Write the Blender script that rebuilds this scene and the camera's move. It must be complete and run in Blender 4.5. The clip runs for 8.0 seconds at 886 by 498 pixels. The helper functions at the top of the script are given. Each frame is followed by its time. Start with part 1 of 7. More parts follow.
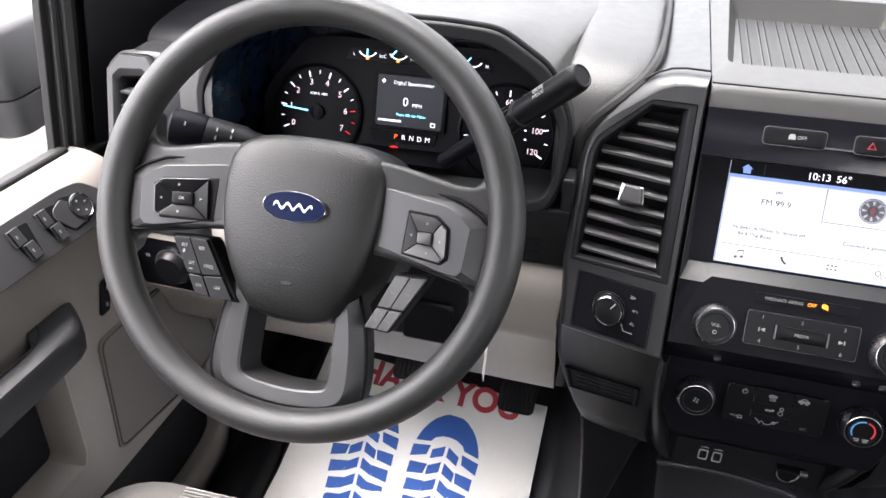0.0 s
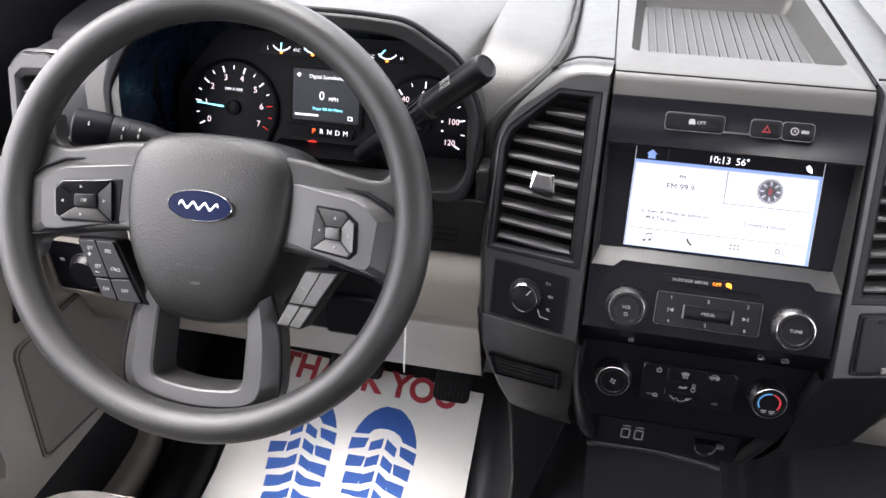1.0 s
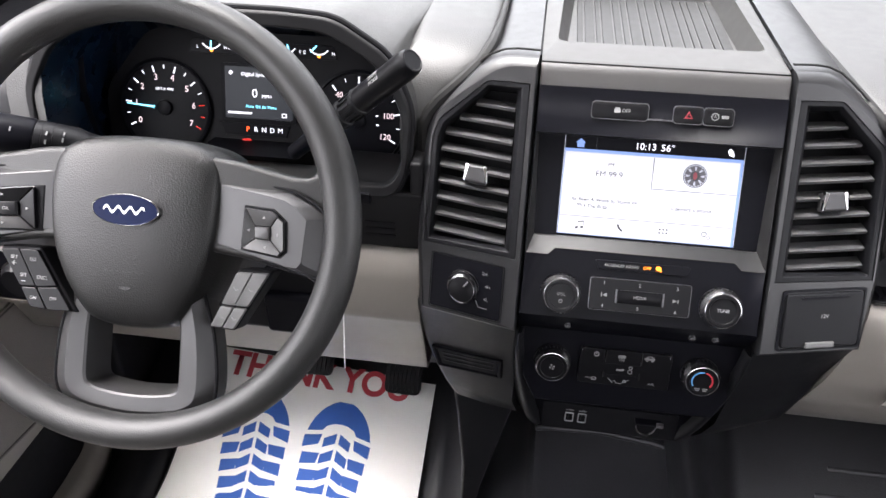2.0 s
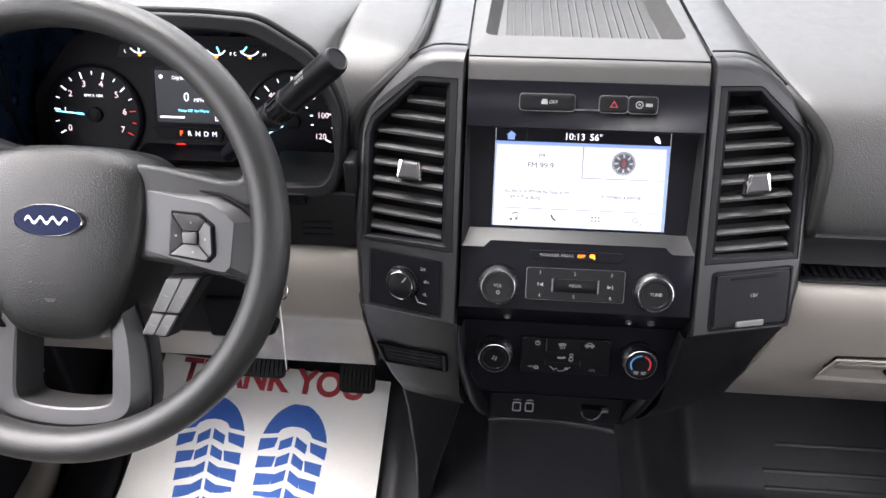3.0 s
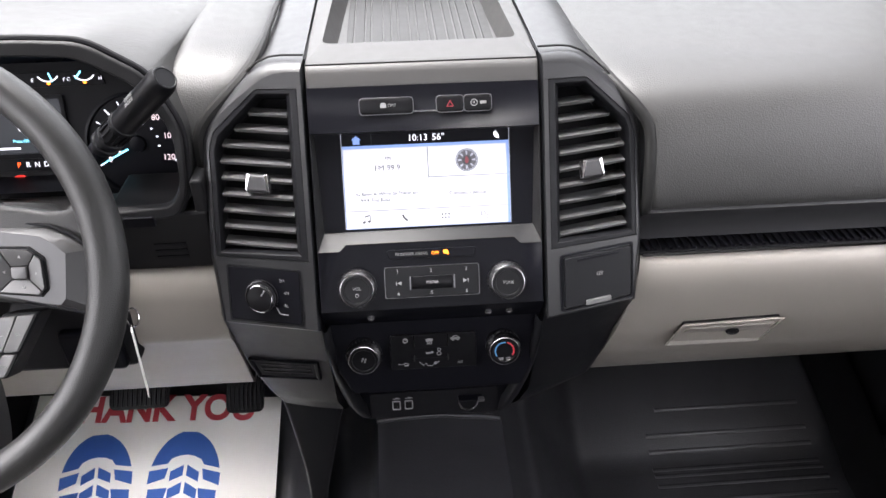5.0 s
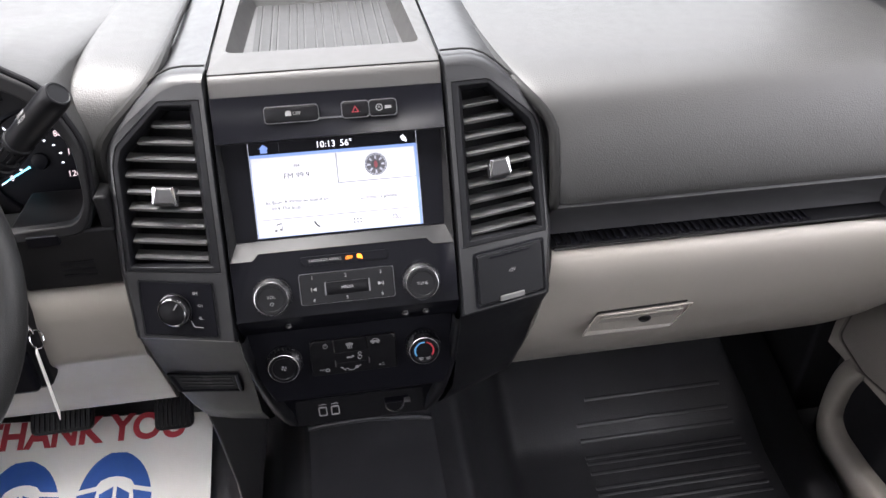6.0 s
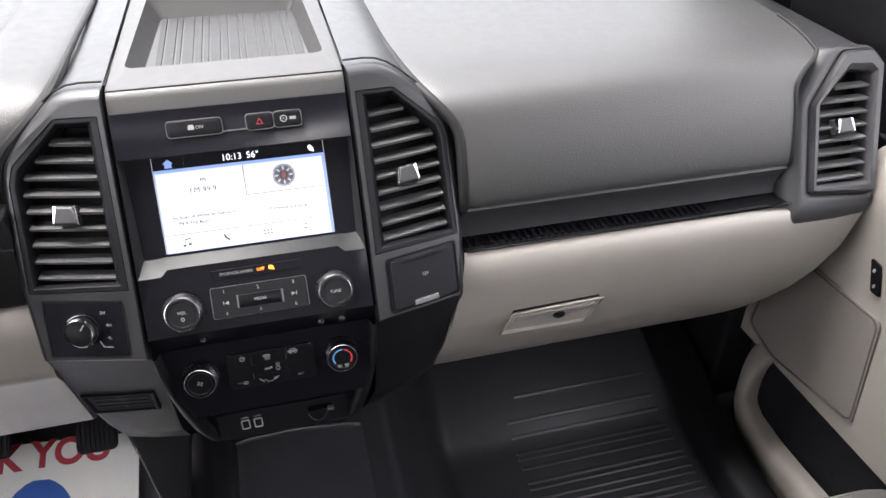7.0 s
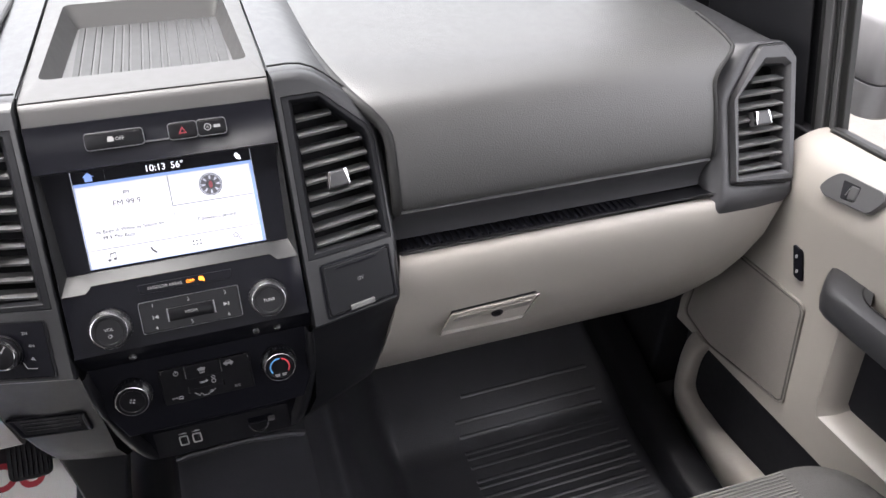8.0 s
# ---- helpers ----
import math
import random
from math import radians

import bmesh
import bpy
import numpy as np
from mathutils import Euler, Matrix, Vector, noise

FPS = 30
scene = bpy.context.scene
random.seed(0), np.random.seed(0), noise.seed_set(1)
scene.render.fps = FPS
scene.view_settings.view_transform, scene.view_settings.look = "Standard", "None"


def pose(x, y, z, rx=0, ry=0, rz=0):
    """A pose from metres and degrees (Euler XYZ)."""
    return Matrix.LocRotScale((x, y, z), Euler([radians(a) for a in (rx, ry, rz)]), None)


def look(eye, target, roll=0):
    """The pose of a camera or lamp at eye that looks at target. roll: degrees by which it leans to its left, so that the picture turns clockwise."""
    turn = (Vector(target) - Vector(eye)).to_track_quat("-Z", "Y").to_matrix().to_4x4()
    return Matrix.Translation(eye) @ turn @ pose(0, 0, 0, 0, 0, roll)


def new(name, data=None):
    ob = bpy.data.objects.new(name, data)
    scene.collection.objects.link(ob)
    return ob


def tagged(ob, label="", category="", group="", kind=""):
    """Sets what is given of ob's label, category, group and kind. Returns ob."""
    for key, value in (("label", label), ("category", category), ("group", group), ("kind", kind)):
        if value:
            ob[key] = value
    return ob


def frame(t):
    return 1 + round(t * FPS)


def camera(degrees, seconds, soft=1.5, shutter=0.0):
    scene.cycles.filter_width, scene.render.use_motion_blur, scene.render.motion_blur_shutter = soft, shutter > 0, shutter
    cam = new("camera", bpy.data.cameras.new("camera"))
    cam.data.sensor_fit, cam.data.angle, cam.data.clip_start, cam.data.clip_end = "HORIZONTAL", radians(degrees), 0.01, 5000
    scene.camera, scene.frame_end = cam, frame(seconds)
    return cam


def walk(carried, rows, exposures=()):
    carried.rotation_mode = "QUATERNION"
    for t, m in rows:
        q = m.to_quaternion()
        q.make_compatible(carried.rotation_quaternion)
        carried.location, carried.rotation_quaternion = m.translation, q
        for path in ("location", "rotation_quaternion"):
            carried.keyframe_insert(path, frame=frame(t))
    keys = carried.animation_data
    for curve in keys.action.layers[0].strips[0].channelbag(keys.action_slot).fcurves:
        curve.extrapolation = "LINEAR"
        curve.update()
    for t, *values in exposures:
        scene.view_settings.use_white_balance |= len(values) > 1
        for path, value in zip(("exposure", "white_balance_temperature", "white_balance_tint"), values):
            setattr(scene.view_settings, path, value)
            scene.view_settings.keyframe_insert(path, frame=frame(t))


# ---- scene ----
cam = camera(63.5, 8.0)

PATH = [
    (0, (-0.178, -0.591, 1.002), (-0.652, 1.013, -0.095), 0.1),
    (0.5, (-0.164, -0.587, 1.002), (-0.573, 1.028, -0.104), 0.3),
    (1, (-0.141, -0.583, 1.005), (-0.485, 1.039, -0.113), 0.5),
    (1.5, (-0.128, -0.581, 1.008), (-0.413, 1.045, -0.122), 0.6),
    (3, (-0.084, -0.58, 1.011), (-0.227, 1.053, -0.135), -0.2),
    (3.5, (-0.07, -0.579, 1.011), (-0.155, 1.057, -0.135), -0.4),
    (4, (-0.056, -0.581, 1.011), (-0.08, 1.06, -0.132), -0.6),
    (5.5, (-0.011, -0.598, 1.02), (0.168, 1.039, -0.116), -0.8),
    (6, (0.007, -0.604, 1.022), (0.262, 1.023, -0.112), -0.7),
    (6.5, (0.024, -0.612, 1.026), (0.355, 1.003, -0.106), -0.5),
    (7, (0.04, -0.62, 1.03), (0.448, 0.982, -0.097), -0.2),
    (7.5, (0.05, -0.623, 1.031), (0.529, 0.96, -0.095), 0.0),
    (8, (0.057, -0.627, 1.03), (0.599, 0.939, -0.089), 0.1),
]
walk(cam, [(t, look(eye, target, roll)) for t, eye, target, roll in PATH], exposures=((0, 3.66, 6520, 15), (8, 3.66, 6520, 15)))

# ---- world, sun, exposure ----
world = bpy.data.worlds.new("overcast_sky")
scene.world = world
world.use_nodes = True
wn = world.node_tree
sky = wn.nodes.new("ShaderNodeTexSky")
sky.sky_type = "NISHITA"
sky.sun_disc = False
sky.sun_elevation, sky.sun_rotation = radians(69), radians(261)
sky.air_density, sky.dust_density, sky.ozone_density = 1.0, 4.0, 1.0
soft_sky = wn.nodes.new("ShaderNodeHueSaturation")
soft_sky.inputs["Saturation"].default_value = 0.12
wn.links.new(sky.outputs[0], soft_sky.inputs["Color"])
wn.links.new(soft_sky.outputs[0], wn.nodes["Background"].inputs[0])
wn.nodes["Background"].inputs[1].default_value = 0.15
sun = new("sun", bpy.data.lights.new("sun", "SUN"))
sun.data.energy, sun.data.angle, sun.data.color = 1.55, radians(50), (1.0, 0.97, 0.93)
sun.matrix_world = look((-3.0, -0.5, 8.0), (0, 0, 0))

# ---- materials ----
def material(name, colour, rough=0.5, metal=0.0, grain=0.0, size=0.001, vary=0.12, patch=0.06, spec=0.5, coat=0.0, speckle="voronoi", dust=0.0):
    m = bpy.data.materials.new(name)
    m.use_nodes = True
    nt = m.node_tree
    b = nt.nodes["Principled BSDF"]
    b.inputs["Metallic"].default_value = metal
    b.inputs["Specular IOR Level"].default_value = spec
    b.inputs["Coat Weight"].default_value = coat
    co = nt.nodes.new("ShaderNodeTexCoord")
    big = nt.nodes.new("ShaderNodeTexNoise")
    big.inputs["Scale"].default_value, big.inputs["Detail"].default_value = 1.0 / patch, 5
    nt.links.new(co.outputs["Object"], big.inputs["Vector"])
    mix = nt.nodes.new("ShaderNodeMix")
    mix.data_type = "RGBA"
    lo = [c * (1 - vary) for c in colour]
    hi = [min(1, c * (1 + vary) + dust) for c in colour]
    mix.inputs["A"].default_value, mix.inputs["B"].default_value = (*lo, 1), (*hi, 1)
    nt.links.new(big.outputs["Fac"], mix.inputs["Factor"])
    nt.links.new(mix.outputs["Result"], b.inputs["Base Color"])
    rr = nt.nodes.new("ShaderNodeMapRange")
    rr.inputs["To Min"].default_value, rr.inputs["To Max"].default_value = max(0.02, rough - 0.07), min(1, rough + 0.07)
    fine = nt.nodes.new("ShaderNodeTexNoise")
    fine.inputs["Scale"].default_value, fine.inputs["Detail"].default_value = 5.0 / patch, 6
    nt.links.new(co.outputs["Object"], fine.inputs["Vector"])
    nt.links.new(fine.outputs["Fac"], rr.inputs["Value"])
    nt.links.new(rr.outputs["Result"], b.inputs["Roughness"])
    if grain:
        if speckle == "voronoi":
            v = nt.nodes.new("ShaderNodeTexVoronoi")
            v.inputs["Scale"].default_value = 1.0 / size
            out = v.outputs["Distance"]
        else:
            v = nt.nodes.new("ShaderNodeTexNoise")
            v.inputs["Scale"].default_value, v.inputs["Detail"].default_value = 1.0 / size, 3
            out = v.outputs["Fac"]
        nt.links.new(co.outputs["Object"], v.inputs["Vector"])
        bump = nt.nodes.new("ShaderNodeBump")
        bump.inputs["Strength"].default_value, bump.inputs["Distance"].default_value = grain, size * 0.4
        nt.links.new(out, bump.inputs["Height"])
        nt.links.new(bump.outputs["Normal"], b.inputs["Normal"])
    return m


def glowing(name, colour, strength):
    m = bpy.data.materials.new(name)
    m.use_nodes = True
    b = m.node_tree.nodes["Principled BSDF"]
    b.inputs["Base Color"].default_value = (*[c * 0.3 for c in colour], 1)
    b.inputs["Emission Color"].default_value = (*colour, 1)
    b.inputs["Emission Strength"].default_value = strength
    b.inputs["Roughness"].default_value = 0.3
    b.inputs["Specular IOR Level"].default_value = 0.15
    return m


PAD = material("grained_dark_dash_vinyl", (0.030, 0.030, 0.0297), 0.45, grain=0.36, size=0.0016, vary=0.06, spec=0.50)
SHELL = material("dark_grey_moulded_plastic", (0.0062, 0.0064, 0.0078), 0.45, grain=0.12, size=0.0009, vary=0.1, spec=0.17)
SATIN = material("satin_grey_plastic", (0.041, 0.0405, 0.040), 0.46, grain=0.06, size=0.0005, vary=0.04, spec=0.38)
RIMMED = material("charcoal_hood_plastic", (0.0105, 0.0105, 0.0115), 0.46, grain=0.15, size=0.0009, vary=0.08, spec=0.15)
EDGE = material("dull_bright_edge", (0.30, 0.30, 0.31), 0.3, metal=1.0, vary=0.08)
KEY_LINE = material("dull_grey_key_line", (0.12, 0.12, 0.125), 0.35, metal=1.0, vary=0.08)
KNOB_RING = material("polished_bright_ring", (0.62, 0.62, 0.63), 0.24, metal=1.0, vary=0.05)
TRAY = material("grey_tray_mat", (0.021, 0.021, 0.0213), 0.55, grain=0.1, size=0.0006, vary=0.05, spec=0.3)
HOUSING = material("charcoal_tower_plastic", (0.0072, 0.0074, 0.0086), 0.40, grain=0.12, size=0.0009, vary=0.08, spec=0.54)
BEIGE = material("stone_grey_trim_plastic", (0.200, 0.184, 0.166), 0.44, grain=0.14, size=0.0011, vary=0.05)
BLACK = material("black_bezel_plastic", (0.0040, 0.0041, 0.0060), 0.40, grain=0.06, size=0.0007, vary=0.10, spec=0.08)
STUD = material("glossy_black_lens", (0.03, 0.03, 0.032), 0.22, spec=0.8)
BUTTON = material("matt_black_button", (0.0046, 0.0046, 0.0056), 0.36, grain=0.1, size=0.0007, spec=0.14)
# black plastic; its near-black also paints the shade inside hollows
VOID = material("black_plastic_and_hollow_shade", (0.0075, 0.0075, 0.0090), 0.6, vary=0.2, spec=0.12)
SLAT = material("dark_vent_slat_plastic", (0.072, 0.072, 0.073), 0.42, grain=0.08, size=0.0006)
CHROME = material("chrome", (0.62, 0.62, 0.63), 0.15, metal=1.0, vary=0.03)
DCHROME = material("dark_chrome", (0.22, 0.22, 0.23), 0.2, metal=1.0, vary=0.05)
WHEEL = material("wheel_rim_urethane", (0.0170, 0.0170, 0.0171), 0.43, grain=0.4, size=0.0010, vary=0.14, patch=0.03, spec=0.48)
HUB = material("hub_grained_vinyl", (0.0062, 0.0062, 0.0065), 0.41, grain=0.42, size=0.0014, vary=0.12, spec=0.43)
SPOKE = material("satin_spoke_insert", (0.046, 0.046, 0.0475), 0.38, metal=0.4, grain=0.04, size=0.0005, vary=0.05)
TRIM = material("graphite_screen_surround", (0.014, 0.014, 0.0145), 0.45, grain=0.05, size=0.0005, vary=0.05, spec=0.26)
SILVER_BTN = material("silver_button", (0.115, 0.115, 0.115), 0.42, metal=0.4, vary=0.04)
RUBBER = material("black_vinyl_floor", (0.0260, 0.0265, 0.0305), 0.34, grain=0.2, size=0.003, vary=0.25, speckle="noise", dust=0.003, spec=0.7)
PAD_KEY = material("silver_grey_pad_key", (0.062, 0.062, 0.063), 0.42, metal=0.4, vary=0.04)
COLUMN = material("grey_column_plastic", (0.036, 0.036, 0.037), 0.48, grain=0.15, size=0.0009, vary=0.06, spec=0.4)
PAPER = material("white_paper", (0.92, 0.91, 0.88), 0.75, grain=0.15, size=0.004, vary=0.03, speckle="noise")
BLUE_INK = material("blue_ink", (0.03, 0.11, 0.42), 0.7, vary=0.1)
RED_INK = material("red_ink", (0.5, 0.05, 0.07), 0.7, vary=0.1)
WHITE_INK = material("white_print", (0.24, 0.24, 0.24), 0.5, vary=0.02)
GREY_INK = material("grey_print", (0.2, 0.2, 0.2), 0.5, vary=0.02)
CLOTH = material("grey_seat_cloth", (0.07, 0.067, 0.064), 0.9, grain=0.6, size=0.0016, vary=0.12)
BADGE = material("blue_enamel", (0.003, 0.007, 0.034), 0.3, vary=0.05, spec=0.08)
PALE = material("pale_enamel", (0.75, 0.77, 0.8), 0.3, vary=0.02)
SHELF = material("charcoal_shelf_plastic", (0.024, 0.024, 0.026), 0.45, grain=0.12, size=0.0009, vary=0.06, spec=0.38)
SEAL = material("black_weatherstrip_rubber", (0.010, 0.010, 0.010), 0.5, vary=0.2, spec=0.2)
CONCRETE = material("worn_asphalt", (0.036, 0.033, 0.029), 0.9, grain=0.5, size=0.02, vary=0.3, patch=0.2, speckle="noise")
CABIN = material("dark_grey_cabin_trim", (0.055, 0.054, 0.052), 0.8, grain=0.3, size=0.002, vary=0.08)
LINER = material("pale_headliner_cloth", (0.50, 0.485, 0.455), 0.9, grain=0.3, size=0.002, vary=0.04)
MIRROR_SHELL = material("grey_mirror_housing", (0.095, 0.095, 0.098), 0.5, grain=0.2, size=0.001)
STRIP = material("grey_window_frame_strip", (0.042, 0.042, 0.043), 0.5, grain=0.1, size=0.001, vary=0.06, spec=0.4)
TAG = material("white_card_tag", (0.75, 0.74, 0.72), 0.6)
GLOW_WHITE = glowing("lit_screen_white", (0.90, 0.93, 1.0), 0.058)
GLOW_PALE = glowing("lit_screen_pale", (0.62, 0.66, 0.76), 0.05)
GLOW_BLUE = glowing("lit_screen_blue", (0.30, 0.46, 0.95), 0.065)
GLOW_TEXT = glowing("lit_white_legend", (0.9, 0.92, 1.0), 0.16)
GLOW_ORANGE = glowing("lit_orange_legend", (1.0, 0.25, 0.02), 0.34)
GLOW_GEAR = glowing("lit_red_orange_letter", (1.0, 0.10, 0.02), 0.30)
GLOW_RED = glowing("lit_red_legend", (0.9, 0.04, 0.03), 0.085)
GLOW_CYAN = glowing("lit_cyan_legend", (0.2, 0.75, 1.0), 0.3)
GLOW_DIM = glowing("dim_screen_grey", (0.050, 0.055, 0.065), 0.045)
GLOW_NUMERAL = glowing("lit_rosy_numeral", (0.95, 0.76, 0.80), 0.12)
COLD_INK = material("blue_print", (0.10, 0.32, 0.62), 0.45, vary=0.02)
HOT_INK = material("red_print", (0.55, 0.035, 0.05), 0.45, vary=0.02)
HAZARD_INK = material("dull_red_symbol", (0.20, 0.016, 0.024), 0.45, vary=0.02)
SCREEN_RED = material("dull_red_print", (0.13, 0.018, 0.026), 0.5)
SCREEN_INK = material("dark_screen_text", (0.05, 0.05, 0.06), 0.4)
LINING = material("dark_blue_gauge_lining", (0.003, 0.011, 0.026), 0.28, vary=0.4, patch=0.1, spec=0.4)
TILE_LINE = glowing("pale_screen_line", (0.40, 0.41, 0.45), 0.04)
SCREEN_GREY = glowing("grey_screen_text", (0.14, 0.145, 0.16), 0.03)


GLASS = bpy.data.materials.new("tinted_glass")
GLASS.use_nodes = True
gn = GLASS.node_tree
gn.nodes.remove(gn.nodes["Principled BSDF"])
clear = gn.nodes.new("ShaderNodeBsdfTransparent")
clear.inputs[0].default_value = (0.92, 0.94, 0.93, 1)
gloss = gn.nodes.new("ShaderNodeBsdfGlossy")
gloss.inputs["Roughness"].default_value = 0.02
fres = gn.nodes.new("ShaderNodeFresnel")
fres.inputs[0].default_value = 1.45
gmix = gn.nodes.new("ShaderNodeMixShader")
gn.links.new(fres.outputs[0], gmix.inputs[0])
gn.links.new(clear.outputs[0], gmix.inputs[1])
gn.links.new(gloss.outputs[0], gmix.inputs[2])
gn.links.new(gmix.outputs[0], gn.nodes["Material Output"].inputs[0])

# ---- shaping helpers ----
def basis(o, cx, cy, cz):
    m = Matrix.Identity(4)
    for i, c in enumerate((cx, cy, cz, o)):
        for j in range(3):
            m[j][i] = c[j]
    return m


def leaned(o, degrees):
    s, c = math.sin(radians(degrees)), math.cos(radians(degrees))
    return basis(o, (1, 0, 0), (0, s, c), (0, -c, s))


STACK = leaned((0, 0.037, 0.61), 26)
S26, C26 = math.sin(radians(26)), math.cos(radians(26))
FLARE = 0.24
SIDE = {1: basis((0, 0.037 - FLARE * 0.12, 0.61), (1, FLARE, 0), (0, S26, C26), (0, -C26, S26)),
        -1: basis((0, 0.037 - FLARE * 0.12, 0.61), (-1, FLARE, 0), (0, S26, C26), (0, -C26, S26))}
LOWER = basis((0, -0.008, 0.515), (1, 0, 0), (0, -0.217, 0.976), (0, -0.976, -0.217))
POD = leaned((0, 0.075, 0.64), 26)
CLUSTER = leaned((-0.452, 0.185, 0.638), 20)
CLIM = leaned((0, 0.0095, 0.463), 15)
FOOT = leaned((0, 0.042, 0.345), 0)
WHEEL_M = leaned((-0.459, -0.10, 0.6743), 31.4) @ Matrix.Diagonal((0.978, 0.978, 0.978, 1))
WORLD = Matrix.Identity(4)


def thing(name, at, label, category, group="", kind=""):
    e = new(name)
    e.empty_display_size = 0.05
    e.location = at
    return tagged(e, label, category, group, kind)


def root_of(ob):
    while ob.parent:
        ob = ob.parent
    return ob


def part(name, bm, mat, parent=None, label="", bevel=0.0, smooth=35, segs=2):
    bmesh.ops.recalc_face_normals(bm, faces=bm.faces[:])
    me = bpy.data.meshes.new(name)
    bm.to_mesh(me)
    bm.free()
    me.materials.append(mat)
    ob = new(name, me)
    if parent is not None:
        me.transform(Matrix.Translation(-root_of(parent).location))
        ob.parent = parent
    if label:
        ob["label"] = label
    if smooth:
        me.polygons.foreach_set("use_smooth", [True] * len(me.polygons))
        me.set_sharp_from_angle(angle=radians(smooth))
    if bevel:
        b = ob.modifiers.new("bevel", "BEVEL")
        b.width, b.segments, b.limit_method, b.angle_limit = bevel, segs, "ANGLE", radians(35)
        b.use_clamp_overlap = True
        b.harden_normals = bool(smooth)
    return ob


def join(*bms):
    out = bms[0]
    for b in bms[1:]:
        me = bpy.data.meshes.new("tmp")
        b.to_mesh(me)
        out.from_mesh(me)
        bpy.data.meshes.remove(me)
        b.free()
    return out


def prism(pts, d0, d1, m=WORLD, taper=0.0, push=None):
    """A solid with the outline pts in m's x-y, from depth d0 to d1 (or shifted by the world vector push)."""
    bm = bmesh.new()
    cx, cy = sum(p[0] for p in pts) / len(pts), sum(p[1] for p in pts) / len(pts)
    k = 1 - taper
    a = [bm.verts.new(m @ Vector((x, y, d0))) for x, y in pts]
    if push is not None:
        b = [bm.verts.new(m @ Vector((x, y, d0)) + Vector(push)) for x, y in pts]
    else:
        b = [bm.verts.new(m @ Vector((cx + (x - cx) * k, cy + (y - cy) * k, d1))) for x, y in pts]
    n = len(pts)
    bm.faces.new(a)
    bm.faces.new(b[::-1])
    for i in range(n):
        bm.faces.new((a[i], b[i], b[(i + 1) % n], a[(i + 1) % n]))
    return bm


def block(x0, x1, y0, y1, z0, z1, m=WORLD, taper=0.0):
    return prism([(x0, y0), (x1, y0), (x1, y1), (x0, y1)], z0, z1, m, taper)


def rings(loops, m=WORLD, cap_first=False, cap_last=False, closed=True):
    """A skin over loops of equally many points (x, y, depth)."""
    bm = bmesh.new()
    vs = [[bm.verts.new(m @ Vector(p)) for p in lp] for lp in loops]
    n = len(loops[0])
    for a, b in zip(vs, vs[1:]):
        for i in range(n if closed else n - 1):
            j = (i + 1) % n
            bm.faces.new((a[i], a[j], b[j], b[i]))
    if cap_first:
        bm.faces.new(vs[0])
    if cap_last:
        bm.faces.new(vs[-1][::-1])
    return bm


def solid(bm, t):
    """Gives an open skin thickness."""
    bmesh.ops.recalc_face_normals(bm, faces=bm.faces[:])
    bmesh.ops.solidify(bm, geom=bm.faces[:], thickness=t)
    return bm


def lathe(profile, m=WORLD, seg=40):
    bm = bmesh.new()
    rows = []
    for r, h in profile:
        if r <= 1e-6:
            rows.append([bm.verts.new(m @ Vector((0, 0, h)))])
        else:
            rows.append([bm.verts.new(m @ Vector((r * math.cos(2 * math.pi * i / seg), r * math.sin(2 * math.pi * i / seg), h))) for i in range(seg)])
    for a, b in zip(rows, rows[1:]):
        for i in range(seg):
            j = (i + 1) % seg
            if len(a) == 1 and len(b) > 1:
                bm.faces.new((a[0], b[i], b[j]))
            elif len(b) == 1 and len(a) > 1:
                bm.faces.new((a[i], b[0], a[j]))
            elif len(a) > 1:
                bm.faces.new((a[i], b[i], b[j], a[j]))
    return bm


def tube(pts, r, seg=14, closed=False, m=WORLD, flat=1.0):
    """A round bar through pts; r a number or one for each point."""
    bm = bmesh.new()
    ps = [m @ Vector(p) for p in pts]
    n = len(ps)
    rs = r if isinstance(r, (list, tuple)) else [r] * n
    loops, up = [], None
    for i, p in enumerate(ps):
        a, b = (ps[i - 1], ps[(i + 1) % n]) if closed else (ps[max(i - 1, 0)], ps[min(i + 1, n - 1)])
        d = (b - a).normalized()
        if up is None:
            up = Vector((0, 0, 1)) if abs(d.z) < 0.9 else Vector((1, 0, 0))
        side = d.cross(up).normalized()
        up = side.cross(d).normalized()
        loops.append([bm.verts.new(p + rs[i] * (math.cos(2 * math.pi * k / seg) * side + flat * math.sin(2 * math.pi * k / seg) * up)) for k in range(seg)])
    for i in range(n if closed else n - 1):
        a, b = loops[i], loops[(i + 1) % n]
        for k in range(seg):
            bm.faces.new((a[k], a[(k + 1) % seg], b[(k + 1) % seg], b[k]))
    if not closed:
        bm.faces.new(loops[0])
        bm.faces.new(loops[-1][::-1])
    return bm


def smooth_line(pts, n=6, closed=False):
    """Catmull-Rom through pts."""
    ps = [Vector(p) for p in pts]
    out, k = [], len(ps)
    for i in range(k if closed else k - 1):
        if closed:
            a, b, c, d = ps[i - 1], ps[i], ps[(i + 1) % k], ps[(i + 2) % k]
        else:
            a, b, c, d = ps[max(i - 1, 0)], ps[i], ps[i + 1], ps[min(i + 2, k - 1)]
        for s in range(n):
            t = s / n
            out.append(0.5 * ((2 * b) + (c - a) * t + (2 * a - 5 * b + 4 * c - d) * t * t + (3 * b - a - 3 * c + d) * t ** 3))
    if not closed:
        out.append(ps[-1])
    return out


